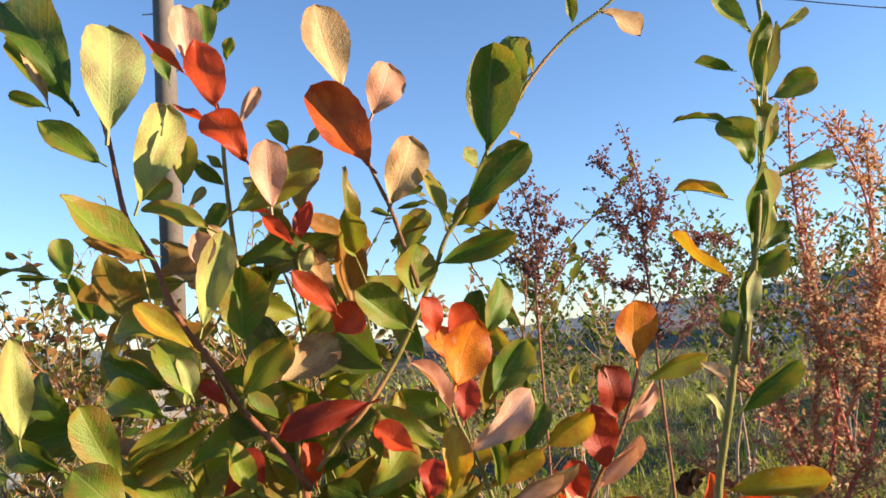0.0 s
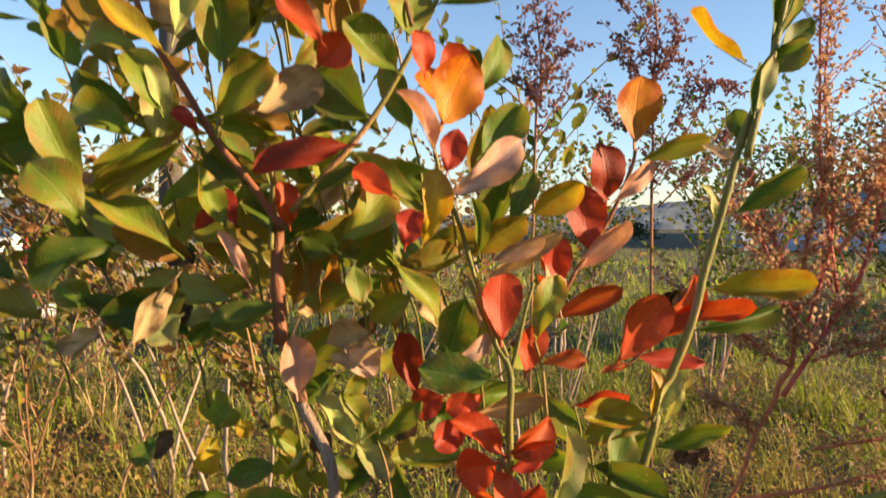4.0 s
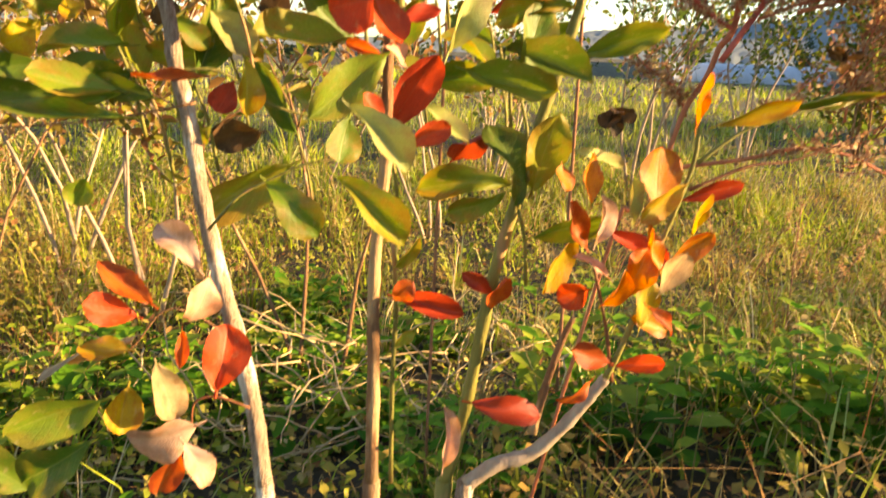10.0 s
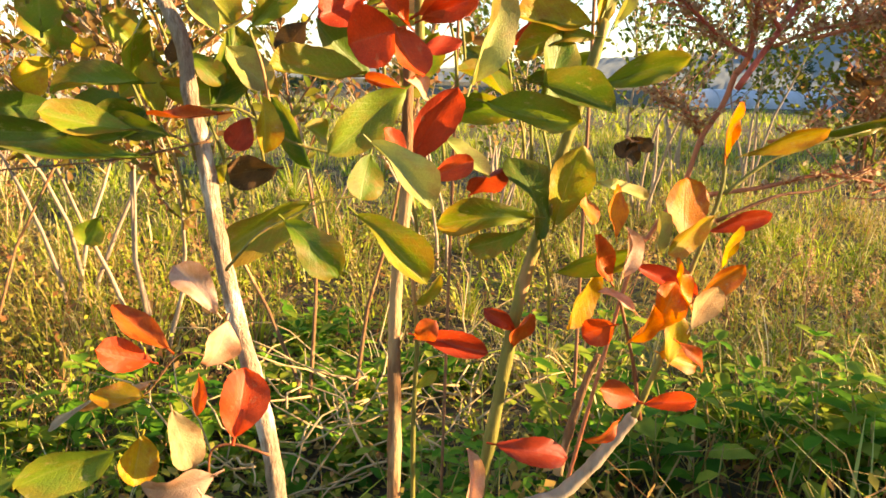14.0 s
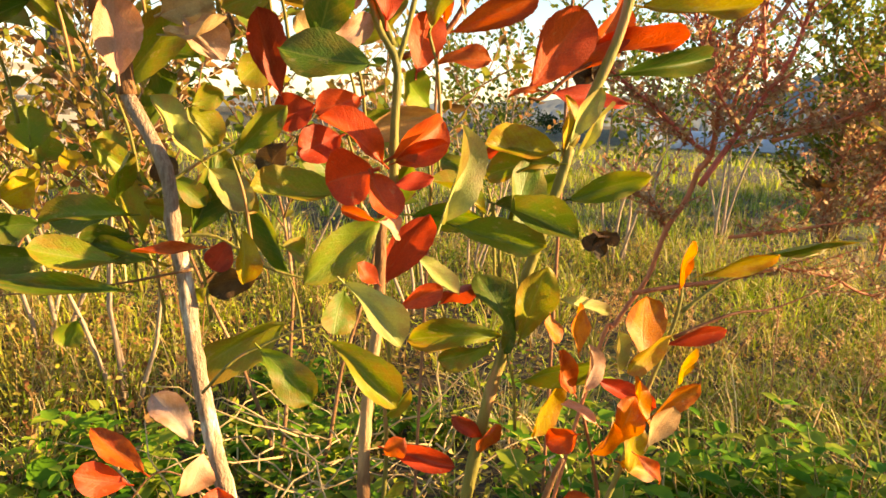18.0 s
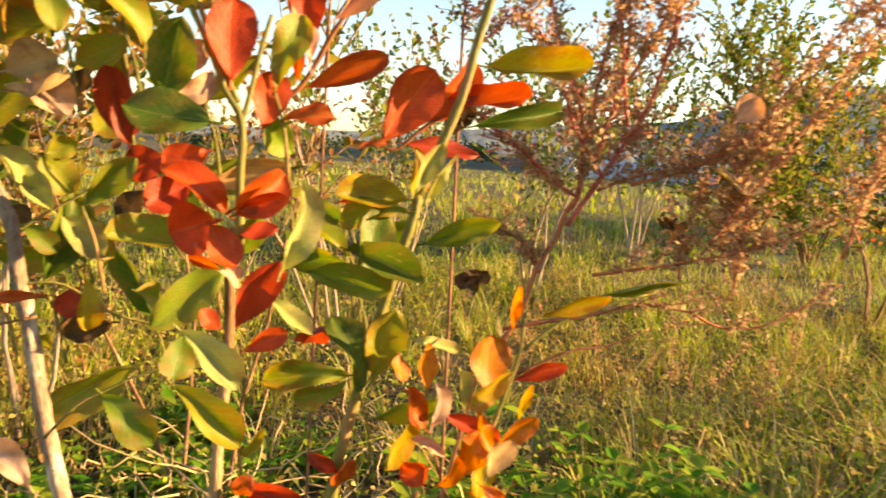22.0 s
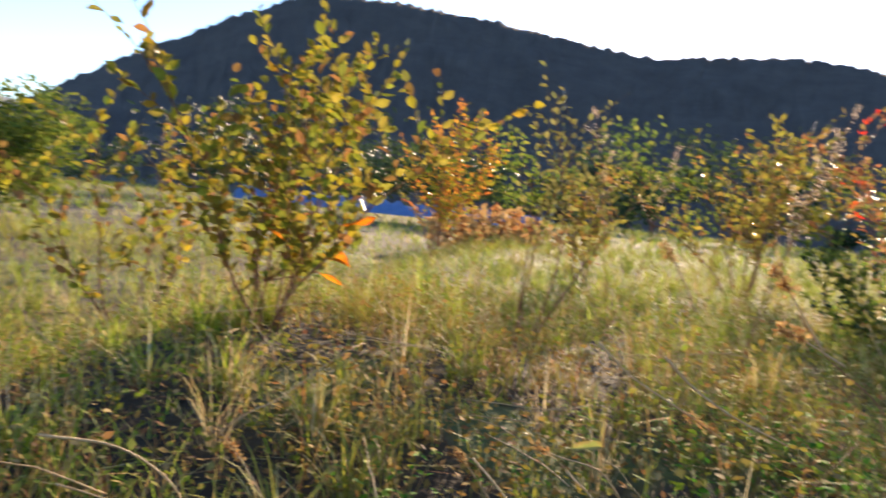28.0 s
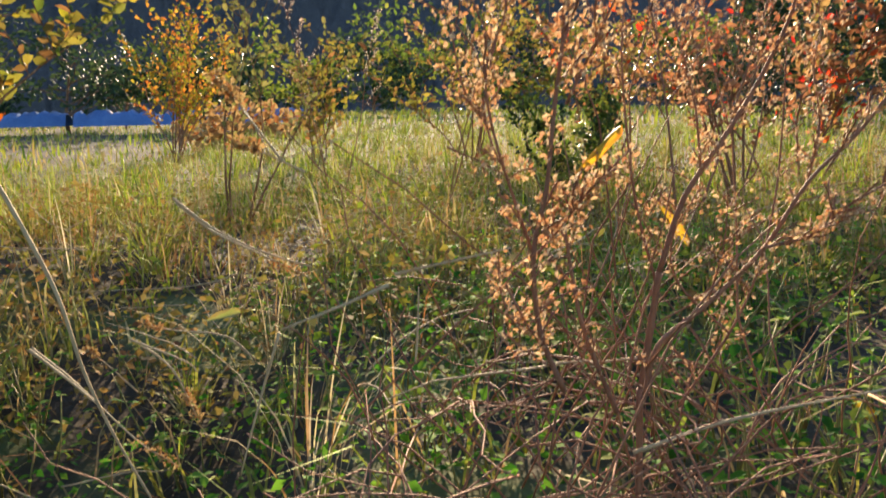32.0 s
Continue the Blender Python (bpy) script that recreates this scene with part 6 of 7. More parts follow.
leaf("olive", (-0.039, 0.543, 0.686), (-0.019, 0.541, 0.672), 0.0135, 22)

# low leaves, slender shoots
leaf("red", (0.215, 0.509, 0.499), (0.190, 0.506, 0.508), 0.0160, 10, side_bush)
leaf("red", (0.221, 0.522, 0.492), (0.248, 0.513, 0.497), 0.0120, 15, side_bush)
leaf("red", (0.210, 0.524, 0.483), (0.189, 0.514, 0.472), 0.0117, 22, side_bush)
leaf("red", (0.231, 0.507, 0.537), (0.249, 0.505, 0.520), 0.0107, 14, side_bush)
leaf("orange", (0.205, 0.511, 0.534), (0.214, 0.499, 0.557), 0.0161, 25, side_bush)


# leaves further in, along the hidden side of the branches
fill_rng = random.Random(63)


def hidden_leaf(low):
    z = fill_rng.uniform(0.58, 0.80) if low else fill_rng.uniform(0.75, 1.02)
    spot = Vector((fill_rng.uniform(-0.07, 0.16) if low else fill_rng.gauss(-0.09, 0.085), fill_rng.uniform(0.51, 0.64), z))
    way = Vector((fill_rng.uniform(-1, 1), fill_rng.uniform(-0.5, 0.3), fill_rng.uniform(-0.2, 1))).normalized()
    size = fill_rng.uniform(0.036, 0.06)
    return spot, spot + way * size, size * fill_rng.uniform(0.38, 0.52), fill_rng.choice((-30, -15, 15, 30, 40))


for k in range(84):
    low = k % 3 == 0
    # low crimson and dark kinds put the shade behind into leaf colour
    kind = fill_rng.choice(("green", "olive", "green", "green", "olive", "tan", "olive", "pale", "dark") if not low else ("olive", "crimson", "olive", "dark", "green", "green", "tan"))
    base, tip, broad, turn = hidden_leaf(low)
    leaf(kind, base, tip, broad, turn)
    limb("twig", "green", 0.0012, 0.0008, [base + Vector((0.01, 0.01, -0.05)), base + Vector((0.006, 0.004, -0.02)), base], None, False, 5)
# dark tones put the shade inside the bush into these leaves' colour
INNER = {"dark": leaf_material("inner_leaf_shade_tone", [(0.08, 0.14, 0.018), (0.13, 0.18, 0.018), (0.18, 0.20, 0.02)], (0.20, 0.14, 0.03), (0.26, 0.30, 0.09), island=True),
         "olive": leaf_material("inner_leaf_olive", [(0.33, 0.30, 0.035), (0.40, 0.30, 0.04), (0.25, 0.27, 0.03), (0.46, 0.22, 0.04)], (0.46, 0.18, 0.04), (0.50, 0.44, 0.15), island=True)}
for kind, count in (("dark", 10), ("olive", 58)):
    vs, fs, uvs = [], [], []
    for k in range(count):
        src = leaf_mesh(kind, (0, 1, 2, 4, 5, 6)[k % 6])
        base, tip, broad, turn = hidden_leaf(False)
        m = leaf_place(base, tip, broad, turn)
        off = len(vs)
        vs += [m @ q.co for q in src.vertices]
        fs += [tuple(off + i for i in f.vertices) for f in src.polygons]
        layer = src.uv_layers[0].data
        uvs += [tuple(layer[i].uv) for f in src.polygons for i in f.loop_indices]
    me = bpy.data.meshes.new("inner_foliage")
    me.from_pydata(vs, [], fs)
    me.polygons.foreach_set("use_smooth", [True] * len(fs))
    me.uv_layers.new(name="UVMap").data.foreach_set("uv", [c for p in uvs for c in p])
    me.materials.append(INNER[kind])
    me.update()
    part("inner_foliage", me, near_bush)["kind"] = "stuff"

# carry each leaf on the branch it grows from
for tree in (near_bush, side_bush):
    kids = list(tree.children)
    limbs = [(o, [v.co.copy() for v in o.data.vertices][::7]) for o in kids if o.name.split(".")[0] in ("trunk", "branch", "twig", "woody_branch", "stem_foot")]
    for o in kids:
        if o.name.split(".")[0] == "leaf":
            spot = o.matrix_local.translation
            o.parent = min(limbs, key=lambda pair: min((q - spot).length_squared for q in pair[1]))[0]


def stalk(parent, bark, r0, r1, pts, husks):
    line = limb("stalk", bark, r0, r1, pts, parent, False, 7)
    if husks:
        seeds = line[len(line) // 4:] if r0 > 0.0022 else line[1:]
        for k in range(max(2, husks // 13)):
            p, d = along(seeds, leaf_rng.random())
            a = leaf_rng.uniform(0, 6.28)
            spur = bent(leaf_rng, p, Vector((math.cos(a), math.sin(a), leaf_rng.uniform(0.1, 0.9))) + d * 0.4, plant_reach * leaf_rng.uniform(0.25, 1.0), 4, 0.2)
            limb("twig", bark, r1 * 0.35 + 0.0002, 0.0005, spur, parent, False, 5)
            plume(leaf_rng, plant_husks, spur, plant_size, 11)
        plume(leaf_rng, plant_husks, seeds, plant_size, husks // 4)


# the dried weeds beside the path, stalk by stalk
plant = thing("dead_weed", "tall dried red-stemmed weed hung with brown husks", "weed", group="dried weeds")
plant_husks, plant_mat, plant_size, plant_reach = Build(), HUSK_RED, 0.0054, 0.07
plant_foot = (0.20, 0.80, -0.04)
stalk(plant, "weed", 0.0019, 0.0027, [plant_foot, (0.298, 0.780, 0.482), (0.319, 0.780, 0.539), (0.347, 0.780, 0.585), (0.360, 0.780, 0.630), (0.377, 0.780, 0.660), (0.386, 0.780, 0.688)], 0)
stalk(plant, "weed", 0.0031, 0.0015, [(0.386, 0.780, 0.688), (0.397, 0.780, 0.705), (0.400, 0.780, 0.745), (0.405, 0.780, 0.783), (0.411, 0.780, 0.835), (0.425, 0.780, 0.888), (0.428, 0.780, 0.933)], 476)
stalk(plant, "rose", 0.0029, 0.0016, [(0.384, 0.770, 0.675), (0.412, 0.770, 0.719), (0.437, 0.770, 0.758), (0.461, 0.770, 0.801), (0.478, 0.770, 0.870), (0.484, 0.770, 0.911), (0.486, 0.770, 0.966)], 476)
stalk(plant, "rose", 0.0022, 0.0011, [(0.399, 0.780, 0.702), (0.372, 0.780, 0.717), (0.341, 0.780, 0.741), (0.306, 0.780, 0.765), (0.283, 0.780, 0.780)], 391)
stalk(plant, "rose", 0.0022, 0.0011, [(0.407, 0.790, 0.745), (0.390, 0.790, 0.808), (0.369, 0.790, 0.854), (0.353, 0.790, 0.904)], 408)
stalk(plant, "weed", 0.0019, 0.0008, [(0.408, 0.760, 0.712), (0.446, 0.760, 0.727), (0.502, 0.760, 0.740), (0.547, 0.760, 0.756), (0.580, 0.760, 0.782)], 357)
stalk(plant, "weed", 0.0023, 0.0010, [(0.430, 0.760, 0.818), (0.448, 0.760, 0.848), (0.470, 0.760, 0.902), (0.485, 0.760, 0.961)], 408)
stalk(plant, "rose", 0.0019, 0.0010, [(0.413, 0.760, 0.724), (0.378, 0.760, 0.774), (0.353, 0.760, 0.834), (0.318, 0.760, 0.874)], 408)
stalk(plant, "weed", 0.0020, 0.0009, [(0.438, 0.750, 0.719), (0.501, 0.750, 0.740), (0.560, 0.750, 0.773), (0.601, 0.750, 0.825), (0.658, 0.750, 0.892), (0.705, 0.750, 0.953)], 595)
stalk(plant, "weed", 0.0020, 0.0009, [(0.517, 0.730, 0.666), (0.560, 0.730, 0.725), (0.614, 0.730, 0.794), (0.662, 0.730, 0.865), (0.709, 0.730, 0.926)], 595)
stalk(plant, "weed", 0.0020, 0.0007, [(0.660, 0.720, 0.658), (0.680, 0.720, 0.729), (0.697, 0.720, 0.787), (0.725, 0.720, 0.845)], 544)
stalk(plant, "weed", 0.0015, 0.0006, [(0.535, 0.740, 0.662), (0.538, 0.740, 0.711), (0.550, 0.740, 0.748), (0.582, 0.740, 0.774)], 476)
stalk(plant, "weed", 0.0023, 0.0009, [(0.317, 0.740, 0.579), (0.356, 0.740, 0.586), (0.404, 0.740, 0.593), (0.453, 0.740, 0.604), (0.505, 0.740, 0.598), (0.547, 0.740, 0.582), (0.604, 0.740, 0.587), (0.680, 0.740, 0.629)], 255)
stalk(plant, "weed", 0.0018, 0.0007, [(0.402, 0.740, 0.632), (0.476, 0.740, 0.643), (0.556, 0.740, 0.658), (0.612, 0.740, 0.675), (0.647, 0.740, 0.694)], 357)
stalk(plant, "weed", 0.0013, 0.0006, [(0.505, 0.760, 0.626), (0.505, 0.760, 0.670), (0.518, 0.760, 0.709), (0.526, 0.760, 0.736)], 357)
stalk(plant, "weed", 0.0013, 0.0006, [(0.560, 0.750, 0.607), (0.566, 0.750, 0.657), (0.566, 0.750, 0.696), (0.574, 0.750, 0.723)], 357)
stalk(plant, "weed", 0.0015, 0.0006, [(0.367, 0.790, 0.624), (0.353, 0.790, 0.651), (0.309, 0.790, 0.671)], 255)
stalk(plant, "rose", 0.0022, 0.0010, [(0.422, 0.800, 0.744), (0.444, 0.800, 0.825), (0.444, 0.800, 0.895), (0.434, 0.800, 0.982), (0.438, 0.800, 1.070)], 357)
stalk(plant, "rose", 0.0024, 0.0011, [(0.453, 0.800, 0.776), (0.443, 0.800, 0.835), (0.431, 0.800, 0.919), (0.429, 0.800, 0.998), (0.428, 0.800, 1.078), (0.435, 0.800, 1.154)], 391)
stalk(plant, "rose", 0.0020, 0.0009, [(0.508, 0.820, 0.865), (0.512, 0.820, 0.938), (0.520, 0.820, 1.012), (0.508, 0.820, 1.084), (0.483, 0.820, 1.134)], 306)
stalk(plant, "weed", 0.0018, 0.0009, [(0.527, 0.840, 1.002), (0.536, 0.840, 1.060), (0.538, 0.840, 1.119)], 306)
part("seed_mass", plant_husks.mesh("seed_mass", plant_mat), plant)["kind"] = "stuff"
plant = thing("dead_weed", "slim dried weed with purple-brown seed plumes", "weed", group="dried weeds")
plant_husks, plant_mat, plant_size, plant_reach = Build(), HUSK_PURPLE, 0.006, 0.045
plant_foot = (0.155, 0.96, -0.04)
stalk(plant, "dry", 0.0020, 0.0008, [plant_foot, (0.159, 0.950, 0.905), (0.165, 0.950, 0.989), (0.165, 0.950, 1.047), (0.154, 0.950, 1.114), (0.139, 0.950, 1.137)], 132)
stalk(plant, "dry", 0.0010, 0.0006, [(0.165, 0.950, 0.974), (0.150, 0.950, 1.012), (0.129, 0.950, 1.021)], 132)
stalk(plant, "dry", 0.0010, 0.0006, [(0.166, 0.950, 1.010), (0.186, 0.950, 1.045), (0.205, 0.950, 1.064)], 132)
stalk(plant, "dry", 0.0010, 0.0006, [(0.165, 0.950, 1.047), (0.172, 0.950, 1.082), (0.172, 0.950, 1.108)], 110)
stalk(plant, "dry", 0.0010, 0.0006, [(0.166, 0.950, 1.024), (0.148, 0.950, 1.055), (0.137, 0.950, 1.086)], 88)
stalk(plant, "dry", 0.0010, 0.0006, [(0.161, 0.950, 0.947), (0.183, 0.950, 0.987), (0.201, 0.950, 1.020)], 88)
part("seed_mass", plant_husks.mesh("seed_mass", plant_mat), plant)["kind"] = "stuff"
plant = thing("dead_weed", "branching dried weed with purple-brown seed plumes", "weed", group="dried weeds")
plant_husks, plant_mat, plant_size, plant_reach = Build(), HUSK_PURPLE, 0.0065, 0.05
plant_foot = (0.37, 1.12, -0.04)
stalk(plant, "dry", 0.0027, 0.0010, [plant_foot, (0.354, 1.120, 0.819), (0.354, 1.120, 0.935), (0.352, 1.120, 1.045), (0.356, 1.120, 1.132), (0.340, 1.120, 1.212)], 264)
stalk(plant, "dry", 0.0014, 0.0006, [(0.355, 1.120, 1.003), (0.328, 1.120, 1.057), (0.306, 1.120, 1.115)], 242)
stalk(plant, "dry", 0.0014, 0.0006, [(0.355, 1.120, 1.029), (0.338, 1.120, 1.125), (0.297, 1.120, 1.173)], 198)
stalk(plant, "dry", 0.0014, 0.0006, [(0.355, 1.120, 0.969), (0.302, 1.120, 0.991), (0.261, 1.120, 1.029)], 198)
stalk(plant, "dry", 0.0014, 0.0006, [(0.354, 1.120, 1.054), (0.378, 1.120, 1.103), (0.395, 1.120, 1.137)], 176)
stalk(plant, "dry", 0.0014, 0.0006, [(0.355, 1.120, 0.911), (0.403, 1.120, 0.981), (0.438, 1.120, 1.045), (0.478, 1.120, 1.033)], 242)
stalk(plant, "dry", 0.0014, 0.0006, [(0.354, 1.120, 0.935), (0.402, 1.120, 1.032), (0.392, 1.120, 1.085)], 176)
stalk(plant, "dry", 0.0014, 0.0006, [(0.362, 1.120, 0.869), (0.432, 1.120, 0.944), (0.472, 1.120, 0.991)], 176)
part("seed_mass", plant_husks.mesh("seed_mass", plant_mat), plant)["kind"] = "stuff"
plant = thing("dead_weed", "bushy dried weed with tan seed clusters in the sun", "weed", group="dried weeds")
plant_husks, plant_mat, plant_size, plant_reach = Build(), HUSK_TAN, 0.0034, 0.03
plant_foot = (0.89, -0.51, 0.12)
stalk(plant, "dry", 0.0025, 0.0019, [plant_foot, (0.880, -0.497, 0.513), (0.880, -0.497, 0.554), (0.880, -0.502, 0.593), (0.880, -0.506, 0.628)], 0)
stalk(plant, "dry", 0.0018, 0.0008, [(0.880, -0.506, 0.628), (0.880, -0.520, 0.672), (0.880, -0.546, 0.711), (0.880, -0.565, 0.743), (0.880, -0.581, 0.778), (0.880, -0.584, 0.802)], 210)
stalk(plant, "dry", 0.0016, 0.0009, [(0.830, -0.478, 0.571), (0.830, -0.485, 0.599), (0.830, -0.511, 0.620), (0.830, -0.542, 0.649), (0.830, -0.566, 0.685), (0.830, -0.593, 0.711), (0.830, -0.610, 0.732)], 140)
stalk(plant, "dry", 0.0012, 0.0006, [(0.735, -0.404, 0.615), (0.735, -0.394, 0.640), (0.735, -0.391, 0.671), (0.735, -0.396, 0.697), (0.735, -0.399, 0.729), (0.735, -0.402, 0.755), (0.735, -0.401, 0.777)], 210)
stalk(plant, "dry", 0.0007, 0.0003, [(0.750, -0.395, 0.668), (0.750, -0.386, 0.694), (0.750, -0.378, 0.721), (0.750, -0.376, 0.742), (0.750, -0.383, 0.761), (0.750, -0.385, 0.775)], 182)
stalk(plant, "dry", 0.0005, 0.0003, [(0.740, -0.394, 0.671), (0.740, -0.405, 0.683), (0.740, -0.418, 0.700)], 182)
stalk(plant, "dry", 0.0016, 0.0009, [(0.860, -0.474, 0.549), (0.860, -0.454, 0.598), (0.860, -0.446, 0.632), (0.860, -0.441, 0.661)], 84)
stalk(plant, "dry", 0.0010, 0.0005, [(0.900, -0.513, 0.616), (0.900, -0.500, 0.660), (0.900, -0.492, 0.705), (0.900, -0.487, 0.755), (0.900, -0.488, 0.790)], 182)
stalk(plant, "dry", 0.0010, 0.0005, [(0.900, -0.531, 0.532), (0.900, -0.564, 0.580), (0.900, -0.581, 0.620), (0.900, -0.590, 0.667), (0.900, -0.592, 0.720), (0.900, -0.591, 0.760)], 210)
stalk(plant, "dry", 0.0010, 0.0006, [(0.820, -0.536, 0.652), (0.820, -0.564, 0.658), (0.820, -0.582, 0.672), (0.820, -0.606, 0.685)], 210)
stalk(plant, "dry", 0.0008, 0.0004, [(0.800, -0.423, 0.728), (0.800, -0.438, 0.759), (0.800, -0.447, 0.778)], 168)
stalk(plant, "dry", 0.0007, 0.0003, [(0.850, -0.398, 0.715), (0.850, -0.384, 0.736), (0.850, -0.378, 0.764), (0.850, -0.373, 0.788)], 154)
stalk(plant, "dry", 0.0008, 0.0003, [(0.880, -0.530, 0.685), (0.880, -0.524, 0.728), (0.880, -0.512, 0.766), (0.880, -0.508, 0.793)], 182)
stalk(plant, "dry", 0.0008, 0.0003, [(0.860, -0.585, 0.682), (0.860, -0.590, 0.714), (0.860, -0.584, 0.745), (0.860, -0.588, 0.775)], 182)
stalk(plant, "dry", 0.0009, 0.0004, [(0.900, -0.564, 0.580), (0.900, -0.528, 0.615), (0.900, -0.523, 0.645), (0.900, -0.540, 0.676)], 154)
stalk(plant, "dry", 0.0006, 0.0003, [(0.840, -0.422, 0.606), (0.840, -0.405, 0.617), (0.840, -0.399, 0.642)], 140)
stalk(plant, "dry", 0.0006, 0.0003, [(0.840, -0.517, 0.617), (0.840, -0.525, 0.651), (0.840, -0.526, 0.682)], 154)
part("seed_mass", plant_husks.mesh("seed_mass", plant_mat), plant)["kind"] = "stuff"

# ---------------------------------------------------------------- ground plants and straws
def herb(place, n, reach, leaf_size, label, seed, mat=None, tall=0.12):
    """A clump of broad-leaved ground herbs on thin stems, leaves in opposite pairs."""
    rng = random.Random(seed)
    t = thing("ground_herb", label, "herb", (place[0], place[1], relief(place[0], place[1])), 0, "herbs under the bush")
    sb, lb = Build(), Build()
    for _ in range(n):
        a, grown = rng.uniform(0, 6.28), rng.choice((0.45, 0.75, 0.9, 1.0))
        p = (rng.gauss(0, reach * 0.5), rng.gauss(0, reach * 0.5), -0.01)
        st = bent(rng, p, (0.3 * math.cos(a), 0.3 * math.sin(a), 1), tall * rng.uniform(0.6, 1.4), 3, 0.15)
        sb.tube(st, [0.0016, 0.0014, 0.0012, 0.0008], 4)
        for s in (0.4, 0.7, 1.0):
            q, w = along(st, s)
            b = rng.uniform(0, 6.28)
            for k in range(2 if s < 1 else 3):
                c = b + k * (math.pi if s < 1 else 2.1)
                way = Vector((math.cos(c), math.sin(c), rng.uniform(-0.45, 0.7))).normalized()
                side = Vector((-math.sin(c), math.cos(c), 0))
                size = leaf_size * grown * rng.uniform(0.55, 1.25) * (1 if s < 1 else 0.7)
                lb.blade(q, way, side.cross(way) * -1 if side.cross(way).z < 0 else side.cross(way), size, size * rng.uniform(0.5, 0.75))
    part("stem_mass", sb.mesh("stem_mass", BARK["green"]), t)["kind"] = "stuff"
    part("foliage", lb.mesh("foliage", mat or HERB), t)["kind"] = "stuff"
    return t


herb_rng = random.Random(9)
for k in range(16):
    x, y = herb_rng.uniform(0.34, 0.80), herb_rng.uniform(0.95, 1.5)
    herb((x, y), 6, 0.08, 0.06, "bright green broad-leaved herbs under the bush", 500 + k, tall=herb_rng.uniform(0.10, 0.20))
for k in range(22):
    x, y = herb_rng.gauss(0.02, 0.2), herb_rng.uniform(1.15, 2.0)
    herb((x, y), 7, 0.08, 0.058, "creeping green herbs among dry straw", 540 + k, tall=0.09)
for k in range(36):
    x, y = herb_rng.uniform(0.95, 1.9), herb_rng.uniform(-0.8, 0.2)
    herb((x, y), 11, 0.09, 0.02, "dark green herbs in the weed's shade", 570 + k, tall=0.11)
for k in range(22):
    x, y = herb_rng.uniform(1.1, 2.1), herb_rng.uniform(-1.5, -0.6)
    herb((x, y), 11, 0.1, 0.026, "sunlit green herbs behind the dried weed", 600 + k, tall=0.13)
for k in range(26):
    x, y = herb_rng.uniform(-0.75, -0.22), herb_rng.uniform(0.8, 1.4)
    herb((x, y), 9, 0.08, 0.058, "green herbs at the bush's foot", 630 + k, tall=0.15)
for k in range(10):
    x, y = herb_rng.uniform(0.12, 0.3), herb_rng.uniform(0.85, 1.1)
    herb((x, y), 8, 0.06, 0.03, "small fresh herbs at the stems' foot", 660 + k, tall=0.12)

scatter("withered_leaves", 22000, 0.8, 3.6, 0.0, 0.13, 0.026, CROWN["brown"], "withered reddish-brown leaves and stems under the pale-stemmed shrubs", "leaf litter", 28, where=lambda x, y: np.hypot((x + 0.85) * 0.9, (y - 2.05) * 0.8) < 0.62)
# brown leaves put the darkness of a shaded hollow into colour
scatter("withered_herbs", 9000, 0.4, 7.0, 0.0, 0.10, 0.03, CROWN["brown"], "dark brown leaves standing in for a shaded patch of ground", "herbs", 27, where=lambda x, y: np.hypot((x - 3.6) * 0.5, y + 0.33) < 0.33)
tangle = thing("dry_tangle", "tangled dry stems lying on the soil", "straw")
for k in range(75):
    x, y = herb_rng.gauss(0.08, 0.16), herb_rng.uniform(1.05, 1.6)
    a = herb_rng.uniform(0, 6.28)
    part("stem", Build().tube(bent(herb_rng, (x, y, relief(x, y) + herb_rng.uniform(0.02, 0.16)), (math.cos(a), math.sin(a), herb_rng.uniform(-0.1, 0.4)), herb_rng.uniform(0.08, 0.3), 6, 0.6, -0.03), [0.0019, 0.0017, 0.0016, 0.0015, 0.0013, 0.0011, 0.0008], 5).mesh("stem", BARK["straw"]), tangle)
for k in range(90):
    x, y = herb_rng.uniform(0.7, 2.2), herb_rng.uniform(-1.1, 0.8)
    a = herb_rng.uniform(0, 6.28)
    part("stem", Build().tube(bent(herb_rng, (x, y, relief(x, y) + herb_rng.uniform(0.02, 0.2)), (math.cos(a), math.sin(a), herb_rng.uniform(-0.1, 0.6)), herb_rng.uniform(0.1, 0.35), 6, 0.2, -0.03), [0.001, 0.001, 0.0009, 0.0009, 0.0008, 0.0006, 0.0005], 5).mesh("stem", BARK["straw"]), tangle)
weed_litter = thing("straw_heap", "brown dry stems heaped round the weed", "straw")
for k in range(190):
    x, y = herb_rng.gauss(0.92, 0.10), herb_rng.gauss(-0.52, 0.11)
    a = herb_rng.uniform(0, 6.28)
    part("stem", Build().tube(bent(herb_rng, (x, y, relief(x, y) + herb_rng.uniform(0.02, 0.16)), (math.cos(a), math.sin(a), herb_rng.uniform(-0.2, 1.6)), herb_rng.uniform(0.08, 0.34), 6, 0.4, -0.02), [0.0008, 0.0008, 0.0008, 0.0007, 0.0006, 0.0005, 0.0004], 5).mesh("stem", BARK["dry"]), weed_litter)


def straw(pts, r, label, seed=0, head=False):
    t = thing("grass_stalk", label, "grass", group="loose straws")
    line = limb("stalk", "straw", r, r * 0.5, pts, t, False, 6)
    if head:
        hb = Build()
        plume(random.Random(seed), hb, line[-max(4, len(line) // 3):], 0.005, 60, 0.0)
        part("seed_head", hb.mesh("seed_head", DRY), t)
    return t


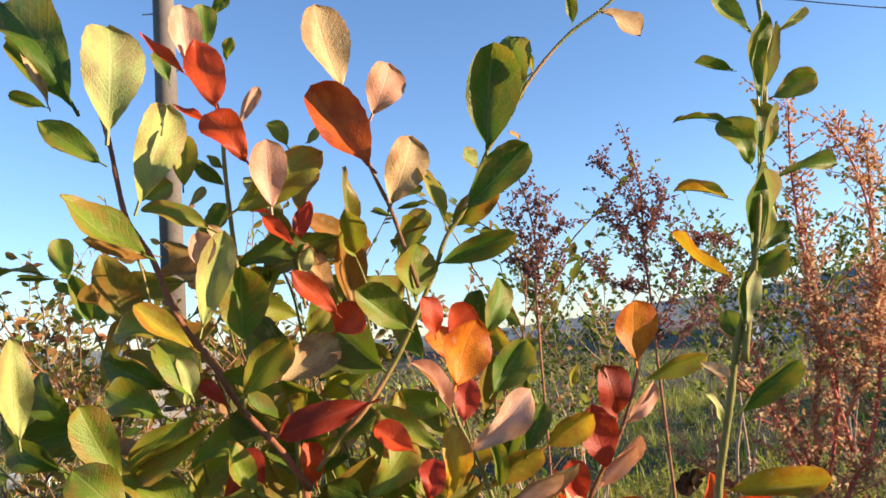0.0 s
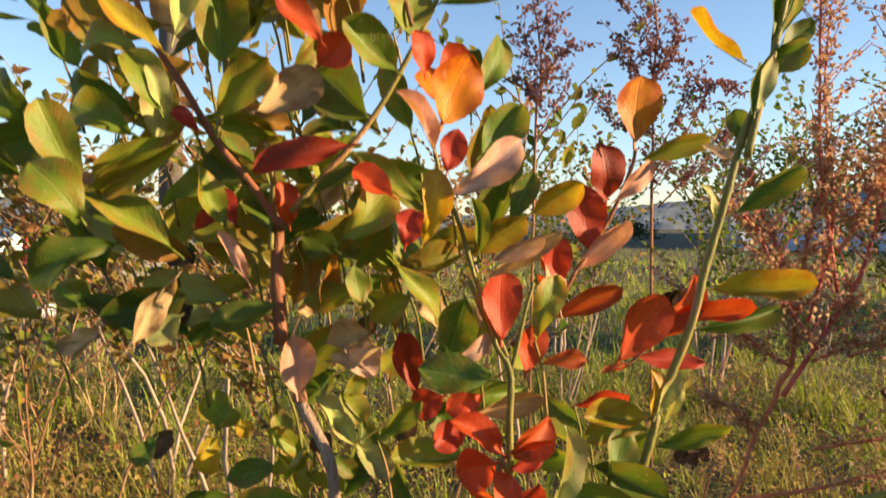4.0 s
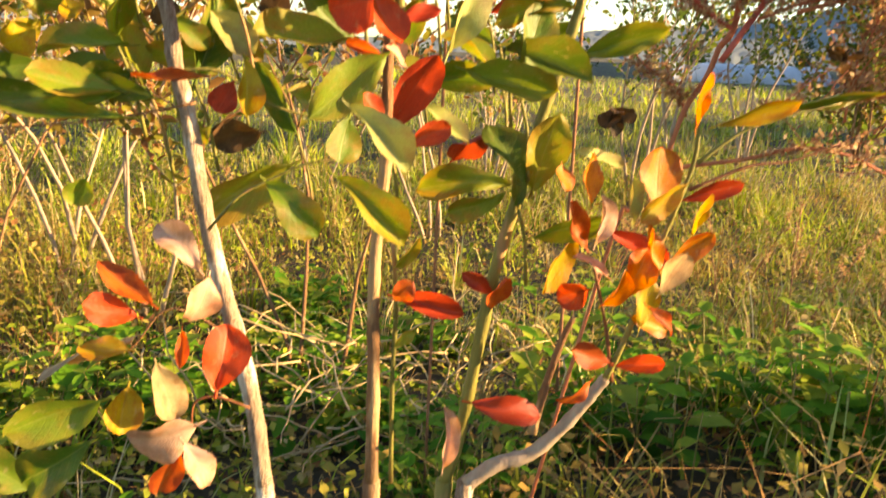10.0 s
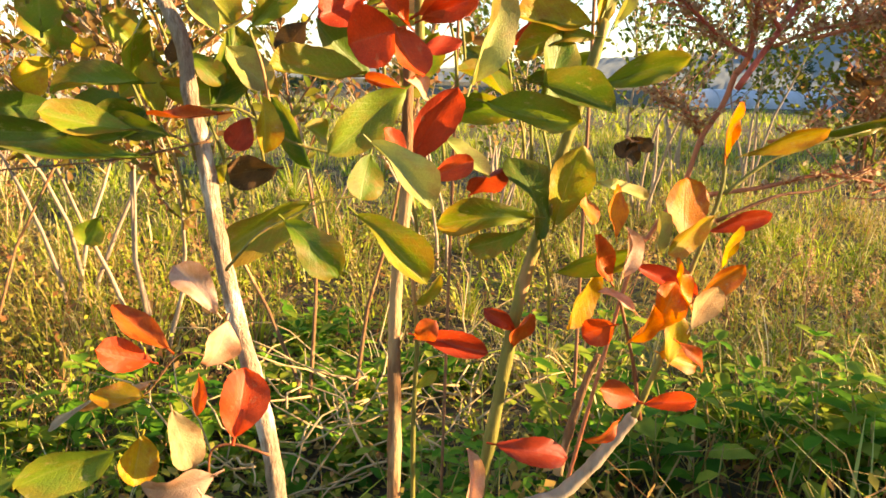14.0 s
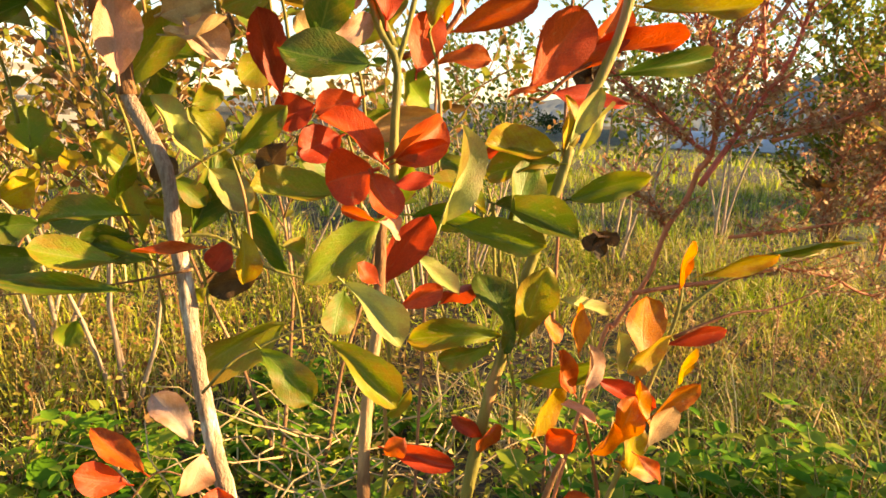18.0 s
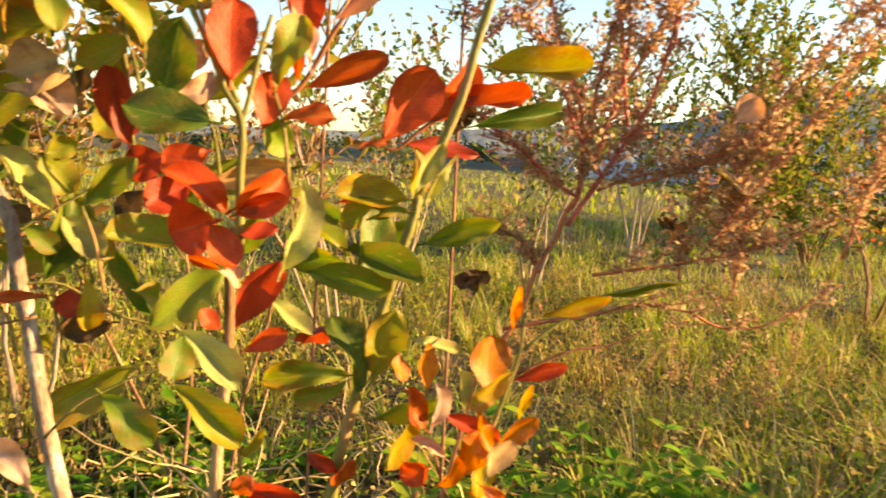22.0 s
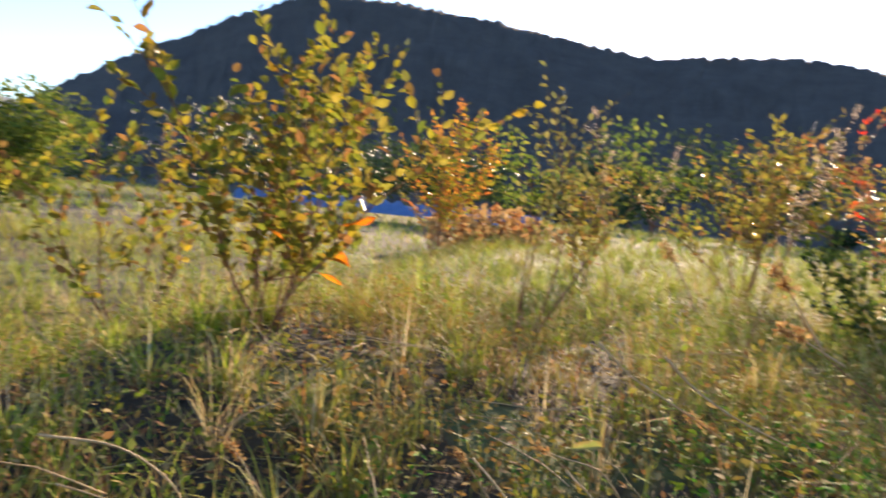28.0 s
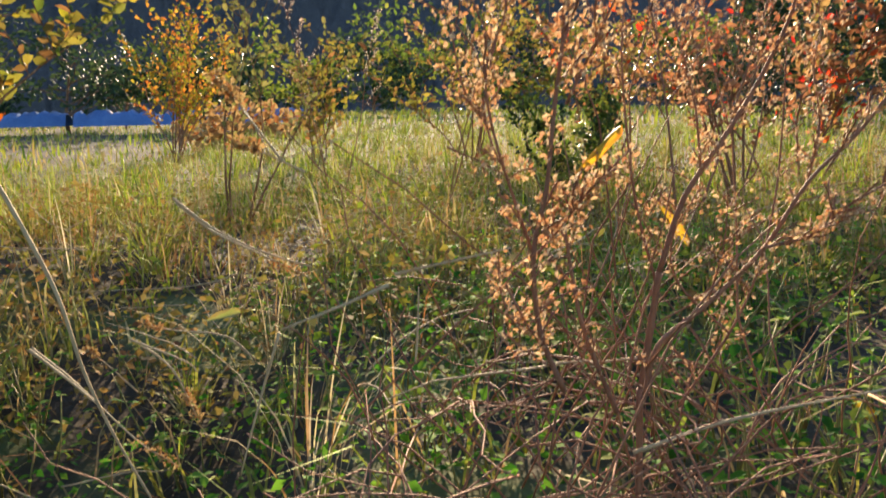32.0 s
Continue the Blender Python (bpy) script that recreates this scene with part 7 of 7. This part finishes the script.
def withered(parent, spot, size, seed):
    """A crumpled clump of dead leaves that still hang together."""
    rng = random.Random(seed)
    for k in range(5):
        way = Vector((rng.uniform(-1, 1), rng.uniform(-1, 1), rng.uniform(-1.2, 0.5))).normalized()
        base = Vector(spot) - way * (size * 0.3)
        leaf("brown", base, base + way * size * rng.uniform(0.7, 1.1), size * rng.uniform(0.55, 0.8), rng.choice((-50, -20, 30, 60)), parent)


for k, (wx, wy, wh) in enumerate(((0.98, 1.55, 0.40), (1.25, 1.7, 0.34), (1.12, 2.05, 0.42), (1.6, 1.5, 0.36), (0.82, 2.25, 0.40), (1.75, 2.1, 0.45), (-0.35, 2.3, 0.4))):
    weed((wx, wy), wh, (0.05, -0.05), HUSK_TAN, "short dried dock with tan seed spikes in the grass", 190 + k, stems=2, arms=4, reach=0.3, size=0.006, count=26, r=0.0024, bark="dry", low=0.45)

# straws and stray leaves
straw([(1.326, -0.139, 0.628), (1.314, -0.178, 0.596), (1.302, -0.230, 0.570), (1.289, -0.282, 0.544)], 0.0016, "reddish dry stalk above the herbs", 3, True)
straw([(1.322, -0.244, 0.678), (1.334, -0.223, 0.720), (1.343, -0.202, 0.751)], 0.0012, "thin bent straw with a seed tip", 5, True)
straw([(1.224, -0.012, 0.501), (1.213, -0.047, 0.473), (1.202, -0.081, 0.439), (1.191, -0.116, 0.406), (1.182, -0.151, 0.384)], 0.0013, "fine dry stalk in the grass", 6, True)
straw([(1.212, -0.113, 0.506), (1.201, -0.148, 0.478), (1.188, -0.171, 0.430)], 0.0013, "fine dry stalk bent to the soil", 7, True)
straw([(1.124, 0.436, 0.489), (1.191, 0.386, 0.463), (1.238, 0.346, 0.415), (1.260, 0.324, 0.363)], 0.0018, "pale straw bent over dark grass")
straw([(1.054, 0.481, 0.450), (1.095, 0.448, 0.420), (1.131, 0.419, 0.395)], 0.0016, "short bleached straw in the grass")
straw([(1.221, 0.480, 0.395), (1.244, 0.430, 0.376), (1.270, 0.374, 0.341)], 0.0014, "bleached straw in the grass")
straw([(1.548, -0.019, 0.330), (1.535, 0.013, 0.376), (1.525, 0.037, 0.407)], 0.0014, "bent straw with seed tip", 9, True)
straw([(1.453, -0.198, 0.399), (1.439, -0.165, 0.438), (1.407, -0.105, 0.460), (1.391, -0.075, 0.475)], 0.0014, "arching straw with seed tip", 10, True)
straw([(1.298, 0.227, 0.346), (1.288, 0.259, 0.410), (1.274, 0.297, 0.466)], 0.0014, "leaning straw with seed tip", 11, True)
straw([(0.640, -0.238, 0.720), (0.640, -0.244, 0.706), (0.640, -0.251, 0.687), (0.640, -0.255, 0.668), (0.640, -0.260, 0.652), (0.640, -0.269, 0.630)], 0.0006, "dry pale grass stalk beside the path")
straw([(0.750, -0.336, 0.659), (0.750, -0.316, 0.651), (0.750, -0.293, 0.643)], 0.0009, "sunlit bleached straw across the herbs")
straw([(0.660, -0.292, 0.711), (0.660, -0.317, 0.720), (0.660, -0.340, 0.725), (0.660, -0.351, 0.727)], 0.0002, "pale green grass blade arching through the sun")
straw([(0.800, -0.342, 0.652), (0.800, -0.369, 0.657), (0.800, -0.397, 0.662)], 0.0009, "sunlit straw leaning into the dried weed")
straw([(1.100, -0.183, 0.658), (1.100, -0.210, 0.634), (1.100, -0.246, 0.613), (1.100, -0.292, 0.595)], 0.0016, "reddish dry stalk above the herbs")
straw([(0.800, -0.288, 0.627), (0.800, -0.277, 0.594), (0.800, -0.266, 0.558)], 0.0008, "leaning dry straw among the herbs")
straw([(0.850, -0.481, 0.528), (0.850, -0.543, 0.544), (0.850, -0.643, 0.556)], 0.0013, "long straw lying across the grass")
straw([(1.000, -0.280, 0.692), (1.000, -0.262, 0.718), (1.000, -0.238, 0.752)], 0.0010, "thin straw with a pale seed tip", 27, True)
straw([(1.000, -0.295, 0.684), (1.000, -0.272, 0.696), (1.000, -0.250, 0.706)], 0.0010, "thin bent straw with a seed tip", 28, True)
straw([(0.900, -0.139, 0.596), (0.900, -0.158, 0.577), (0.900, -0.176, 0.557)], 0.0010, "fine dry stalk bent to the soil")
straw([(0.950, -0.181, 0.584), (0.950, -0.214, 0.567), (0.950, -0.221, 0.559)], 0.0009, "bleached straw in the grass")
straw([(0.900, -0.360, 0.574), (0.900, -0.362, 0.599), (0.900, -0.363, 0.621)], 0.0009, "upright thin straw by the path")

lone = thing("grass_leaf", "curled yellow-green leaf caught in the dried weed", "leaf")
leaf("yellow", (0.726, -0.405, 0.703), (0.726, -0.420, 0.720), 0.0052, 25, lone)
lone = thing("loose_leaf", "yellowed leaf hanging on a dry stem", "leaf", group="loose leaves")
leaf("yellow", (1.356, -0.708, 0.608), (1.332, -0.736, 0.554), 0.0168, 25, lone)
lone = thing("loose_leaf", "fresh green leaf low in the weeds", "leaf", group="loose leaves")
leaf("green", (1.153, -0.475, 0.408), (1.139, -0.489, 0.390), 0.0244, 25, lone)
lone = thing("loose_leaf", "yellowed leaf hanging on a dry stem", "leaf", group="loose leaves")
leaf("yellow", (1.114, -0.814, 0.437), (1.098, -0.828, 0.414), 0.0159, 25, lone)
lone = thing("loose_leaf", "bleached leaf lying on the grass", "leaf", group="loose leaves")
leaf("pale", (1.520, -0.124, 0.439), (1.536, -0.169, 0.442), 0.0184, 25, lone)
lone = thing("loose_leaf", "withered dark brown leaf on a weed", "leaf", group="loose leaves")
withered(lone, (0.284, 0.745, 0.628), 0.024, 3)
lone = thing("loose_leaf", "withered dark brown leaf on a weed", "leaf", group="loose leaves")
withered(lone, (0.472, 0.728, 0.684), 0.022, 9)
lone = thing("loose_leaf", "withered dark brown leaf on a weed", "leaf", group="loose leaves")
withered(lone, (0.268, 0.752, 0.772), 0.028, 7)
lone = thing("loose_leaf", "bleached leaf lying on the grass", "leaf", group="loose leaves")
leaf("pale", (0.767, 0.879, 0.328), (0.774, 0.868, 0.351), 0.0201, 25, lone)
lone = thing("loose_leaf", "withered dark brown leaf on a weed", "leaf", group="loose leaves")
leaf("brown", (1.303, -0.343, 0.796), (1.292, -0.354, 0.787), 0.0082, 25, lone)
lone = thing("loose_leaf", "pinkish red leaf on the dried weed", "leaf", group="loose leaves")
leaf("salmon", (0.489, 0.669, 0.781), (0.506, 0.668, 0.802), 0.03, 15, lone)
lone = thing("loose_leaf", "withered tan leaf hanging on a weed", "leaf", group="loose leaves")
leaf("tan", (0.513, 0.731, 0.741), (0.565, 0.721, 0.714), 0.035, 20, lone)


# a few orange leaves left low on the yellow shrub
foot = yellow_shrub.matrix_world.translation
for low_leaf, way in (((2.124, 0.421, 0.699), (0.01, -0.07, 0.03)), ((2.30, 0.537, 0.603), (0.02, -0.08, -0.01)), ((2.25, 0.60, 0.64), (0.0, 0.06, 0.03)), ((2.28, 0.52, 0.57), (0.0, -0.06, -0.03))):
    p = Vector(low_leaf) - foot
    leaf("orange", p, p + Vector(way), 0.04, 20, yellow_shrub)
    limb("twig", "brown", 0.0025, 0.0015, [Vector((0.02, 0.02, 0.12)), p * 0.6 + Vector((0, 0, 0.05)), p], yellow_shrub, False, 5)
